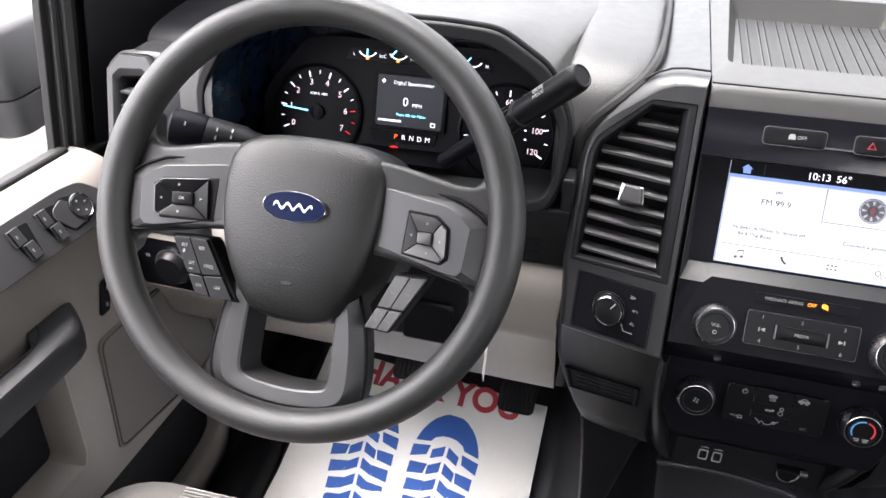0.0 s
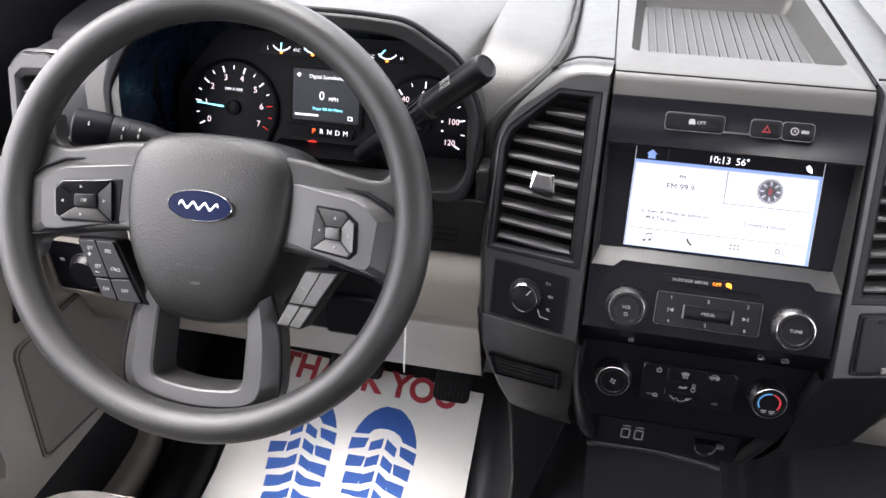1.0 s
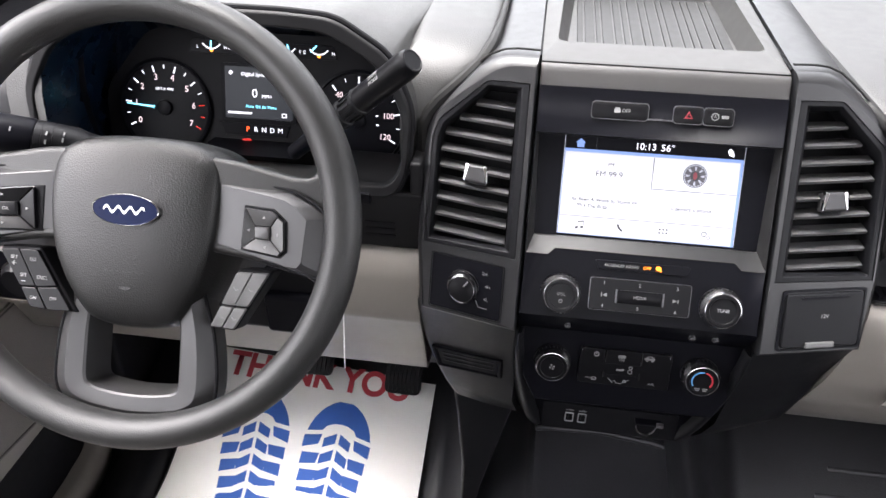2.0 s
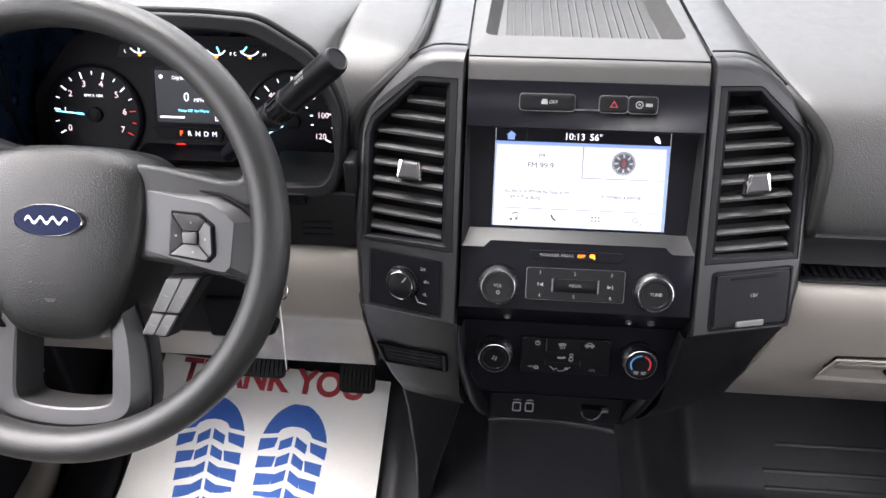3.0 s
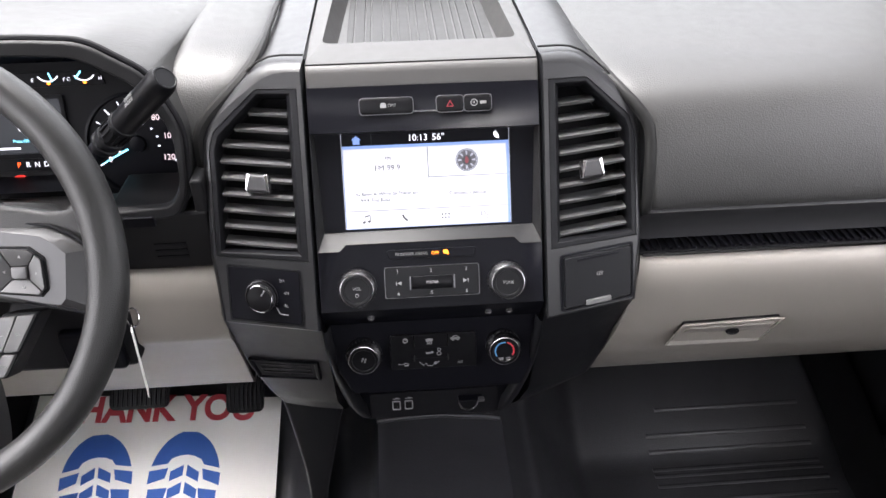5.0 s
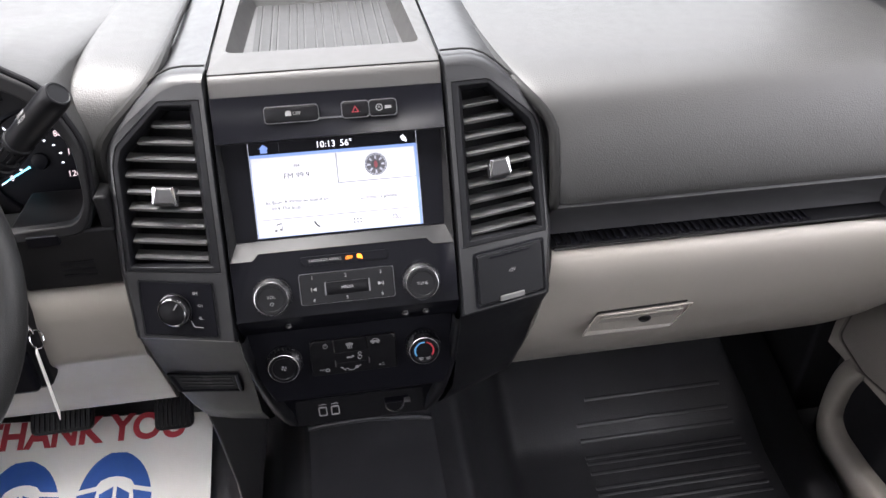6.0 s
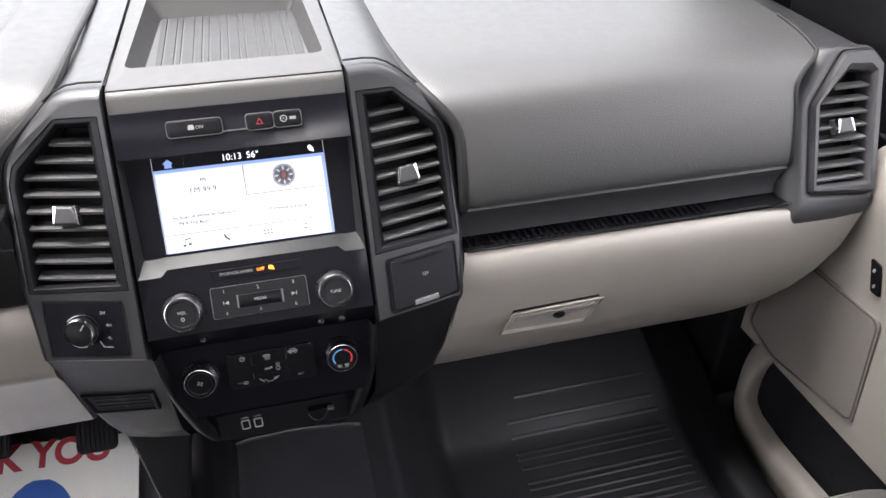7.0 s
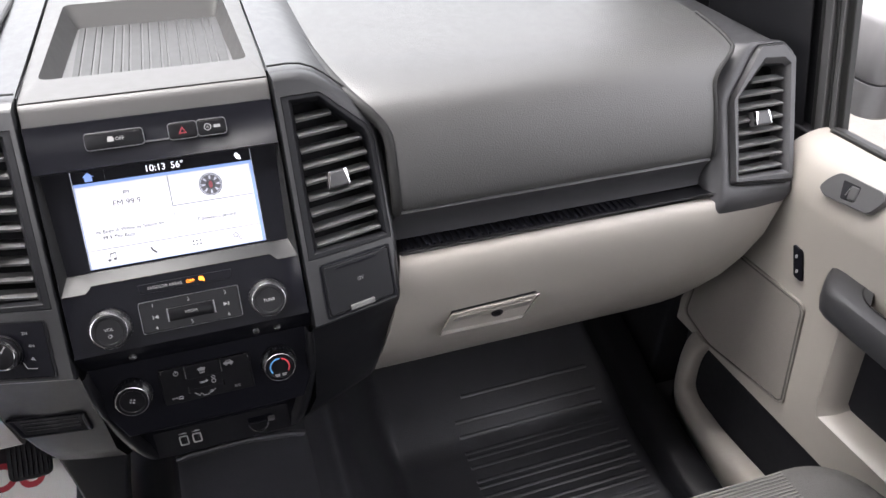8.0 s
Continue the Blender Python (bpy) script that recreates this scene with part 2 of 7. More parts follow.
def rounded(pts, r, n=4):
    """Rounds a polygon's corners."""
    out, k = [], len(pts)
    for i in range(k):
        a, b, c = Vector(pts[i - 1]), Vector(pts[i]), Vector(pts[(i + 1) % k])
        rr = min(r, (a - b).length * 0.45, (c - b).length * 0.45)
        p, q = b + (a - b).normalized() * rr, b + (c - b).normalized() * rr
        for s in range(n + 1):
            t = s / n
            out.append(tuple((1 - t) ** 2 * p + 2 * t * (1 - t) * b + t * t * q))
    return out


def rect(x0, x1, y0, y1, r=0.0, n=4):
    p = [(x0, y0), (x1, y0), (x1, y1), (x0, y1)]
    return rounded(p, r, n) if r else p


def oval(cx, cy, rx, ry, n=40):
    return [(cx + rx * math.cos(2 * math.pi * i / n), cy + ry * math.sin(2 * math.pi * i / n)) for i in range(n)]


def lettering(s, size, x, y, d, m, mat, parent, name="lettering", turn=0.0, flip=False, wide=1.0):
    c = bpy.data.curves.new("tmp", "FONT")
    c.body, c.size, c.align_x, c.align_y, c.extrude = s, size, "CENTER", "CENTER", 0.00012
    c.resolution_u = 3
    o = bpy.data.objects.new("tmp", c)
    scene.collection.objects.link(o)
    dg = bpy.context.evaluated_depsgraph_get()
    me = bpy.data.meshes.new_from_object(o.evaluated_get(dg))
    bpy.data.objects.remove(o)
    bpy.data.curves.remove(c)
    bm = bmesh.new()
    bm.from_mesh(me)
    bpy.data.meshes.remove(me)
    bm.transform(m @ Matrix.Translation((x, y, d)) @ Matrix.Rotation(radians(turn), 4, "Z") @ Matrix.Diagonal((-wide if flip else wide, 1, 1, 1)))
    return part(name, bm, mat, parent, smooth=0)


def at(m, x, y, z):
    return m @ Matrix.Translation((x, y, z))

# ---- setting: ground, cab shell, floor ----
bm = bmesh.new()
bmesh.ops.create_grid(bm, x_segments=8, y_segments=8, size=400)
bmesh.ops.translate(bm, verts=bm.verts[:], vec=(0, 0, -0.75))
tagged(part("ground", bm, CONCRETE, smooth=0), "pale worn asphalt forecourt outside the windows", "ground", kind="structure")


def floor_z(x, y):
    z = 0.085 + (y - 0.3) * 0.35 if y > 0.1 else 0.015 - (0.1 - y) * 0.1
    # on the passenger side the toe board starts later and rises more steeply
    late = 0.017 + (y - 0.18) * (0.52 if y > 0.18 else 0.1)
    k = max(0.0, min(1.0, (x - 0.02) / 0.18))
    z += (late - z) * k
    if y > 0.36:
        z += (y - 0.36) * 1.1
    a = abs(x - 0.012)
    hump = 0.170 - 0.042 * max(0.0, min(1.0, (a - 0.092) / 0.046))
    k = max(0.0, min(1.0, (a - 0.136) / 0.114))
    hump -= 0.128 * k * k * (3 - 2 * k)
    for fx, fh in ((-0.084, 0.006), (0.106, 0.004), (0.150, 0.009)):
        hump += fh * math.exp(-((x - fx) / 0.007) ** 2) * max(0.0, min(1.0, (0.30 - y) / 0.1))
    # the loose vinyl sags and creases over the hump
    hump += (0.0016 * math.sin(x * 46 + y * 9) + 0.0011 * math.sin(x * 21 - y * 33 + 1.0)) * max(0.0, 1 - a / 0.2)
    return z - 0.006 + hump


bm = bmesh.new()
xs = [-0.84 + 0.01 * i for i in range(69)] + [-0.15 + 0.005 * i for i in range(85)] + [0.28 + 0.01 * i for i in range(57)]
ys = [-1.5 + 0.05 * i for i in range(28)] + [-0.08 + 0.02 * i for i in range(40)]
g = [[bm.verts.new((x, y, floor_z(x, y))) for x in xs] for y in ys]
for r0, r1 in zip(g, g[1:]):
    for i in range(len(xs) - 1):
        bm.faces.new((r0[i], r0[i + 1], r1[i + 1], r1[i]))
floor_ob = tagged(part("floor", bm, RUBBER), "black moulded vinyl cab floor with a centre hump", "floor", kind="structure")
for i, y in enumerate((0.262, 0.222, 0.197, 0.168, 0.156, 0.137, 0.109, 0.097, 0.078, 0.064, 0.045, 0.033, 0.012, 0.0)):
    x0, x1 = (0.40 if i == 0 else 0.375, 0.66 + 0.0015 * min(i, 6))
    n, w = 8, 0.0044
    lo = [[(x0 + (x1 - x0) * k / n, y + dy, floor_z(x0 + (x1 - x0) * k / n, y + dy) + dz) for dy, dz in ((-w, -0.002), (-w * 0.7, 0.0008), (-w * 0.25, 0.0015), (w * 0.25, 0.0015), (w * 0.7, 0.0008), (w, -0.002))] for k in range(n + 1)]
    part("ridge", rings(lo, closed=True, cap_first=True, cap_last=True), RUBBER, floor_ob)

# added bead across the hump, shaped only to draw the crease's highlight line
bead_line = [(-0.082 + 0.0185 * k, 0.150 - 0.004 * (k in (0, 10)), floor_z(-0.082 + 0.0185 * k, 0.150) + 0.0025 - 0.004 * (k in (0, 10))) for k in range(11)]
part("highlight_bead", tube(bead_line, 0.0045, 10), RUBBER, floor_ob, "bead added on the hump to catch a highlight", smooth=60)

bm = block(-0.86, 0.86, 0.62, 0.64, -0.2, 0.77)
tagged(part("wall_front", bm, VOID, smooth=0), "black firewall behind the dashboard", "firewall", kind="structure")
# unseen rear wall, its opening kept high to block low light from behind
bm = block(-0.86, 0.86, -1.56, -1.52, -0.2, 0.80)
bm = join(bm, block(-0.86, -0.66, -1.56, -1.52, 0.80, 1.3), block(0.66, 0.86, -1.56, -1.52, 0.80, 1.3), block(-0.66, 0.66, -1.56, -1.52, 1.2, 1.3))
tagged(part("wall_back", bm, CABIN, smooth=0), "unseen dark grey rear cab wall, window opening narrowed to cut rear light", "cab wall", kind="structure")
bm = rings([[(-0.86, y, z), (-0.5, y, z + 0.03), (0, y, z + 0.04), (0.5, y, z + 0.03), (0.86, y, z)] for y, z in ((-1.56, 1.26), (-0.6, 1.3), (0.02, 1.24))], closed=False)
tagged(part("ceiling", solid(bm, 0.03), LINER), "pale cloth headliner of the cab", "headliner", kind="structure")
for sg in (-1, 1):
    pil = smooth_line([(sg * 0.83, 0.72, 0.62), (sg * 0.815, 0.52, 0.84), (sg * 0.79, 0.28, 1.05), (sg * 0.76, 0.0, 1.25)], 5)
    tagged(part("trim_pillar", tube(pil, 0.045, 10, flat=0.8), LINER), "pale windscreen pillar trim", "pillar trim", kind="structure")
    xa, xb = min(sg * 0.80, sg * 0.87), max(sg * 0.80, sg * 0.87)
    # unseen side walls; the raised sills hold back light from the rear
    rear = join(block(xa, xb, -1.56, -0.80, -0.2, 0.62), block(xa, xb, -1.56, -0.80, 1.18, 1.28), block(xa, xb, -0.90, -0.80, 0.62, 1.18), block(xa, xb, -1.56, -1.45, 0.62, 1.18))
    tagged(part("wall_side", rear, CABIN, bevel=0.02), "unseen dark grey cab side, sill raised to cut rear light", "cab wall", kind="structure")
    tagged(part("wall_kick", block(min(sg * 0.77, sg * 0.86), max(sg * 0.77, sg * 0.86), 0.20, 0.63, -0.1, 0.5), VOID, bevel=0.01), "black kick panel beside the footwell", "kick panel", kind="structure")

bm = rings([[(-0.80, 0.66, 0.76), (-0.4, 0.70, 0.76), (0.4, 0.70, 0.76), (0.80, 0.66, 0.76)], [(-0.76, 0.36, 1.02), (-0.4, 0.39, 1.03), (0.4, 0.39, 1.03), (0.76, 0.36, 1.02)], [(-0.74, 0.03, 1.255), (-0.4, 0.05, 1.27), (0.4, 0.05, 1.27), (0.74, 0.03, 1.255)]], closed=False)
tagged(part("window_1", bm, GLASS), "tinted windscreen glass", "windscreen", kind="structure")

# ---- dashboard ----
dash = thing("dashboard", (0, 0.3, 0.4), "dark grey grained truck dashboard with stone-grey lower trim", "dashboard")
def beside_tower(z):
    def edge(z):
        if z < 0.700:
            return 0.2352
        return max(0.164, min(0.2352 - (z - 0.700) * 0.85, 0.2165 - (z - 0.715) * 1.19))

    return sum(edge(z + 0.004 * k) for k in range(-4, 5)) / 9


def pad_end(y):
    k = max(0.0, min(1.0, (y - 0.082) / 0.040))
    return 0.667 + 0.047 * k * k * (3 - 2 * k) + 0.06 * max(0.0, min(0.1, y - 0.122))


# passenger pad: face, roll and top
prof = smooth_line([(0.066, 0.600), (0.058, 0.607), (0.064, 0.640), (0.078, 0.680), (0.098, 0.712), (0.130, 0.731), (0.19, 0.743), (0.3, 0.751), (0.45, 0.757), (0.62, 0.762)], 4)
loops = []
for s, roll in [(0.0, 0.012), (0.006, 0.0065), (0.014, 0.0028), (0.026, 0.0007)] + [(0.05 + 0.95 * i / 13, 0.0) for i in range(14)]:
    lp = []
    for y, z in ((p[0], p[1]) for p in prof):
        xl = beside_tower(z)
        xr = pad_end(y)
        up_k = max(0.0, min(1.0, (z - 0.66) / 0.07))
        lp.append((xl + (xr - xl) * s, y + roll * (1 - 0.8 * up_k), z - roll * up_k))
    loops.append(lp)
# black bead filling the gap; stands in for the soft shadow along the tower
part("tower_gap_shade", tube([Vector((beside_tower(p[1]) + 0.0035, p[0] + 0.003, p[1] - 0.0015)) for p in prof[1:]], [0.0060 if p[0] < 0.2 else max(0.004, 0.006 - (p[0] - 0.2) * 0.02) for p in prof[1:]], 12), SEAL, dash, "black bead for the shaded gap between pad and tower")
part("pod_groove", tube([Vector((pad_end(p[0]) + 0.001, p[0], p[1] + 0.0005)) for p in prof[2:26]], 0.0028, 8), SEAL, dash, "dark joint between pad and vent pod")
part("passenger_pad", solid(rings(loops, closed=False), 0.012), PAD, dash, "grained dark grey passenger pad")
# driver pad, forward of the cluster hood
prof = smooth_line([(0.27, 0.70), (0.275, 0.735), (0.3, 0.751), (0.45, 0.757), (0.62, 0.762)], 4)
part("driver_pad", solid(rings([[(x, p[0], p[1]) for p in prof] for x in (-0.80, -0.74, -0.6, -0.45, -0.3, -0.16)], closed=False), 0.012), PAD, dash, "grained dark grey pad before the driver")
prof = smooth_line([(0.165, 0.60), (0.160, 0.66), (0.168, 0.70), (0.185, 0.731), (0.23, 0.743), (0.3, 0.7515)], 4)
for xa, xb in ((-0.80, -0.655),):
    inner = lambda y: xb if xb < -0.3 else -beside_tower(0.6)
    part("pad_filler", rings([[(xa + (inner(p[0]) - xa) * k / 3, p[0], p[1]) for p in prof] for k in range(4)], closed=False), SHELL, dash)
fill = smooth_line([(0.112, 0.60), (0.104, 0.66), (0.113, 0.712), (0.136, 0.744), (0.18, 0.761), (0.3, 0.7695), (0.6, 0.772)], 4)
filler = []
for k, roll, rise in ((0.0, 0.0, -0.002), (0.06, 0.0, 0.001), (0.12, 0.0, 0.0032), (0.22, 0.0, 0.0042), (0.36, 0.0, 0.0034), (0.5, 0.0, 0.0020), (0.7, 0.0, 0.0005), (0.85, 0.001, 0.0), (0.94, 0.004, 0.0), (1.0, 0.010, 0.0)):
    filler.append([])
    for y, z in ((p[0], p[1]) for p in fill):
        top = max(0.0, min(1.0, (z - 0.68) / 0.07))
        filler[-1].append((-0.262 + (0.262 - beside_tower(z)) * k, y + roll * (1 - 0.8 * top), z - roll * top + rise * max(0.0, min(1.0, (y - 0.13) / 0.05))))
part("pad_filler", rings(filler, closed=False), PAD, dash, smooth=70)
# same shadow-dark bead in the gap on the driver's side
part("tower_gap_shade", tube([Vector((-beside_tower(p[1]) - 0.001, p[0], p[1] + 0.0005)) for p in fill[1:]], [0.0075 if p[0] < 0.15 else max(0.0035, 0.0075 - (p[0] - 0.15) * 0.06) for p in fill[1:]], 10), SEAL, dash, "black bead for the shaded gap between pad and tower")
# windscreen-side edge strip
part("defrost_strip", block(-0.82, 0.82, 0.585, 0.63, 0.755, 0.772), BLACK, dash, "black strip at the windscreen base", bevel=0.003)

# shelf between pad and glove box
shelf = rings([[(x, 0.060, 0.603), (x, 0.067, 0.594), (x, 0.073, 0.581), (x, 0.076, 0.567), (x, 0.074, 0.557)] for x in (0.236, 0.45, 0.666)], closed=False)
part("shelf", solid(shelf, 0.004), SHELF, dash, "dark storage shelf above the glove box", smooth=60)
part("shelf_floor", solid(rings([[(x, 0.080, 0.5565), (x, 0.064, 0.5550), (x, 0.048, 0.5535)] for x in (0.236, 0.45, 0.69)], closed=False), 0.004), BUTTON, dash, "dark ribbed shelf floor")
for i in range(36):
    x = 0.243 + i * 0.009
    part("rib", block(x, x + 0.0035, 0.051, 0.073, 0.5545, 0.5575), BLACK, dash, smooth=0)
part("shelf_trim_line", block(0.238, 0.70, 0.0445, 0.0485, 0.551, 0.5545), DCHROME, dash, "thin bright trim line", smooth=0)

# stone-grey trim, driver knee panel
knee = [[(x, y, z) for y, z in ((0.090, 0.5555), (0.072, 0.5535), (0.060, 0.547), (0.0520, 0.537), (0.0470, 0.520), (0.0425, 0.478), (0.0420, 0.470), (0.0450, 0.464), (0.0535, 0.452), (0.074, 0.40), (0.092, 0.350), (0.099, 0.342), (0.13, 0.338), (0.25, 0.345))] for x in (-0.79, -0.6, -0.45, -0.32, -0.232)]
part("knee_panel", solid(rings(knee, closed=False), 0.006), BEIGE, dash, "stone-grey knee panel under the steering column", smooth=60)
part("column_gap", block(-0.56, -0.335, 0.03, 0.06, 0.443, 0.56), VOID, dash, bevel=0.008)
part("under_panel", join(block(-0.34, -0.232, 0.066, 0.16, 0.553, 0.624), block(-0.2455, -0.232, 0.068, 0.16, 0.620, 0.66)), RIMMED, dash, "charcoal panel under the hood", bevel=0.004)
for i in range(3):
    part("slot_line", block(-0.296, -0.262, 0.0645, 0.0665, 0.568 + i * 0.008, 0.571 + i * 0.008), VOID, dash, smooth=0)
part("panel_step", block(-0.318, -0.287, 0.060, 0.072, 0.611, 0.6235), BLACK, dash, "small raised step under the hood", bevel=0.0015)

# glove box
glove = thing("glove_box", (0.5, 0.06, 0.34), "closed stone-grey glove box with a recessed latch", "glove box")


GLOVE_PROFILE = ((0.316, 0.113), (0.340, 0.090), (0.360, 0.075), (0.400, 0.0525), (0.447, 0.0372), (0.480, 0.0325), (0.515, 0.0325), (0.535, 0.0370), (0.546, 0.0425), (0.551, 0.0470))


def bulge(z):
    if z <= GLOVE_PROFILE[0][0]:
        return GLOVE_PROFILE[0][1]
    for (z0, y0), (z1, y1) in zip(GLOVE_PROFILE, GLOVE_PROFILE[1:]):
        if z <= z1:
            return y0 + (y1 - y0) * (z - z0) / (z1 - z0)
    return GLOVE_PROFILE[-1][1]


def glove_bottom(x):
    k = max(0.0, (x - 0.60) / 0.185)
    return 0.3165 + 0.2015 * k ** 2.2


loops = []
for i in range(29):
    x0 = 0.198 + (0.787 - 0.198) * i / 28
    zb, zt = glove_bottom(x0), 0.551 - max(0, x0 - 0.6) * 0.09
    lp = [(x0, 0.16, zb + 0.01), (x0, bulge(zb) + 0.012, zb)]
    for j in range(19):
        z = zb + 0.004 + (zt - zb - 0.006) * j / 18
        lp.append((x0 + 0.038 * max(0, (z - 0.34) / 0.21) * (1 - i / 28), bulge(z), z))
    lp += [(x0 + 0.038 * (1 - i / 28), bulge(zt) + 0.004, zt), (x0 + 0.038 * (1 - i / 28), 0.10, zt + 0.001)]
    loops.append(lp)
part("glove_door", solid(rings(loops, closed=False), 0.008), BEIGE, glove, "stone-grey glove box door", smooth=60)
GL = leaned((0.352, 0.0350, 0.447), -9)
latch_out = [(-0.072, -0.022), (0.044, -0.023), (0.066, 0.019), (-0.058, 0.015)]
latch_in = [(-0.062, -0.009), (0.050, -0.014), (0.062, 0.017), (-0.055, 0.013)]
part("latch_surround", rings([[(x, y, 0.004) for x, y in latch_out], [(x * 0.98, y * 0.95, 0.007) for x, y in latch_out], [(x, y, 0.005 if y > 0 else 0.0005) for x, y in latch_in], [(x * 0.97, y * 0.9, -0.001) for x, y in latch_in]], GL, cap_first=True, cap_last=True), BEIGE, glove, bevel=0.0012)
# black plate behind the paddle paints the recess's shadow
part("latch_shade", prism([(x * 0.985, y * 0.97) for x, y in latch_in], -0.004, 0.0010, GL), VOID, glove, "black plate for the shaded gap round the latch", smooth=0)
pad_pts = rounded([(-0.0565, -0.0062), (0.0455, -0.0108), (0.0550, 0.0128), (-0.0505, 0.0098)], 0.004, 3)
paddle = part("latch_paddle", rings([[(x, y, -0.002) for x, y in pad_pts], [(x, y, 0.0036 + y * 0.28) for x, y in pad_pts], [(x * 0.98, y * 0.92, 0.0044 + y * 0.28) for x, y in pad_pts]], GL, cap_last=True), BEIGE, glove, "stone-grey latch paddle", smooth=30)
part("lock_cylinder", lathe([(0, 0.0048), (0.0035, 0.0048), (0.0042, 0.0058), (0.0056, 0.0058), (0.0062, 0.0050), (0.0062, 0.002)], at(GL, 0.006, 0, 0.0020) @ Matrix.Diagonal((1.3, 0.9, 1, 1)), 20), BUTTON, paddle, "dark lock cylinder")

# outboard vent pods
pod_out = [(0.698, -0.080), (0.793, -0.089), (0.812, 0.0755), (0.795, 0.094), (0.756, 0.094), (0.705, 0.029)]
pod_in = [(0.706, -0.071), (0.782, -0.073), (0.797, 0.0635), (0.792, 0.068), (0.763, 0.071), (0.717, 0.034)]
pod_back = [(0.664, -0.134), (0.797, -0.128), (0.822, 0.080), (0.800, 0.104), (0.722, 0.106), (0.678, 0.040)]


def mirror_pts(pts, sg):
    return [(x * sg, y) for x, y in pts]


def vent(outer, inner, m, label, pitch, tab_at, skin=SHELL):
    """An air outlet: frame ring, dark throat, slats, chromed tab."""
    c = m @ Vector((sum(p[0] for p in inner) / len(inner), sum(p[1] for p in inner) / len(inner), 0))
    v = thing("air_vent", c, label, "air vent", group="dashboard air vents")
    mid = [((o[0] * 0.35 + i[0] * 0.65), (o[1] * 0.35 + i[1] * 0.65)) for o, i in zip(outer, inner)]
    part("surround", rings([[(x, y, -0.002) for x, y in outer], [(x, y, 0.003) for x, y in outer], [(x, y, 0.003) for x, y in mid], [(x, y, -0.003) for x, y in inner], [(x, y, -0.03) for x, y in inner]], m), skin, v, "dark grey vent surround", bevel=0.0012)
    part("throat", rings([[(x, y, -0.03) for x, y in inner], [(x, y, -0.044) for x, y in inner]], m, cap_last=True), VOID, v, smooth=0)
    lo, hi = min(p[1] for p in inner), max(p[1] for p in inner)
    n = int((hi - lo) / pitch)
    for k in range(n):
        y = lo + pitch * (k + 0.62)
        cut = []
        for i in range(len(inner)):
            (ax, ay), (bx, by) = inner[i], inner[(i + 1) % len(inner)]
            if (ay - y) * (by - y) < 0:
                cut.append(ax + (bx - ax) * (y - ay) / (by - ay))
        if len(cut) < 2:
            continue
        x0, x1 = min(cut) + 0.0015, max(cut) - 0.0015
        prof = [(y - 0.0052, -0.0050), (y - 0.0030, -0.0034), (y + 0.0036, -0.020), (y + 0.0012, -0.0215), (y - 0.0056, -0.0064)]
        part("slat", rings([[(x, py, pd) for py, pd in prof] for x in (x0, x1)], m, cap_first=True, cap_last=True), SLAT, v, smooth=20)
    tx, ty = tab_at
    grip = part("tab", rings([[(tx - 0.012, ty - 0.0095, -0.008), (tx + 0.012, ty - 0.0095, -0.008), (tx + 0.012, ty + 0.0095, -0.012), (tx - 0.012, ty + 0.0095, -0.012)],
                              [(tx - 0.0118, ty - 0.0088, 0.0060), (tx + 0.0118, ty - 0.0088, 0.0060), (tx + 0.0098, ty + 0.0108, 0.0030), (tx - 0.0098, ty + 0.0108, 0.0030)],
                              [(tx - 0.0108, ty - 0.0062, 0.0082), (tx + 0.0108, ty - 0.0062, 0.0082), (tx + 0.0090, ty + 0.0088, 0.0058), (tx - 0.0090, ty + 0.0088, 0.0058)]], m, cap_first=True, cap_last=True), SHELF, v, "dark grey vent tab with chrome corners", bevel=0.0016)
    for e in (-1, 1):
        part("chrome_corner", rings([[(tx + e * 0.0121, ty - 0.0075, 0.0030), (tx + e * 0.0116, ty - 0.0070, 0.0080), (tx + e * 0.0070, ty + 0.0098, 0.0064), (tx + e * 0.0100, ty + 0.0112, 0.0020)], [(tx + e * 0.0128, ty - 0.0075, 0.0030), (tx + e * 0.0126, ty - 0.0066, 0.0078), (tx + e * 0.0108, ty + 0.0106, 0.0056), (tx + e * 0.0110, ty + 0.0116, -0.001)]], m, cap_first=True, cap_last=True), CHROME, grip, "chrome corner", bevel=0.0006)
    return v


for sg in (1, -1):
    o, i = mirror_pts(pod_out, sg), mirror_pts(pod_in, sg)
    big = rounded(mirror_pts(pod_back, sg), 0.016, 5)
    cx, cy = sum(p[0] for p in o) / 6, sum(p[1] for p in o) / 6
    soft = rounded(o, 0.008, 5)
    trim = lambda k, e: [POD @ Vector((cx + (x - cx) * k, cy + (y - cy) * (k + 0.01), e)) for x, y in soft]
    root = [POD @ Vector((x, y, -0.026)) for x, y in big]
    far = [p + Vector((sg * 0.03, 0.40, 0.005)) for p in root]
    step = [a.lerp(b, 0.45) + (POD.to_3x3() @ Vector((0, 0, 0.011))) for a, b in zip(root, trim(1.0, -0.006))]
    mid = [a.lerp(b, 0.82) + (POD.to_3x3() @ Vector((0, 0, 0.0055))) for a, b in zip(root, trim(1.0, -0.006))]
    part("vent_pod", rings([far, root, step, mid, trim(1.022, -0.0065), trim(1.015, -0.0075), trim(1.0, -0.001), trim(0.975, 0.002)]), SHELF, dash, "dark grey outboard vent pod", smooth=50)
    vent(mirror_pts([(cx * sg + (x - cx * sg) * 0.97, cy + (y - cy) * 0.98) for x, y in pod_out], sg), i, POD, "dark grey outboard dashboard air vent with chrome-cornered tab", 0.0165, (sg * 0.748, 0.0), skin=SHELF)

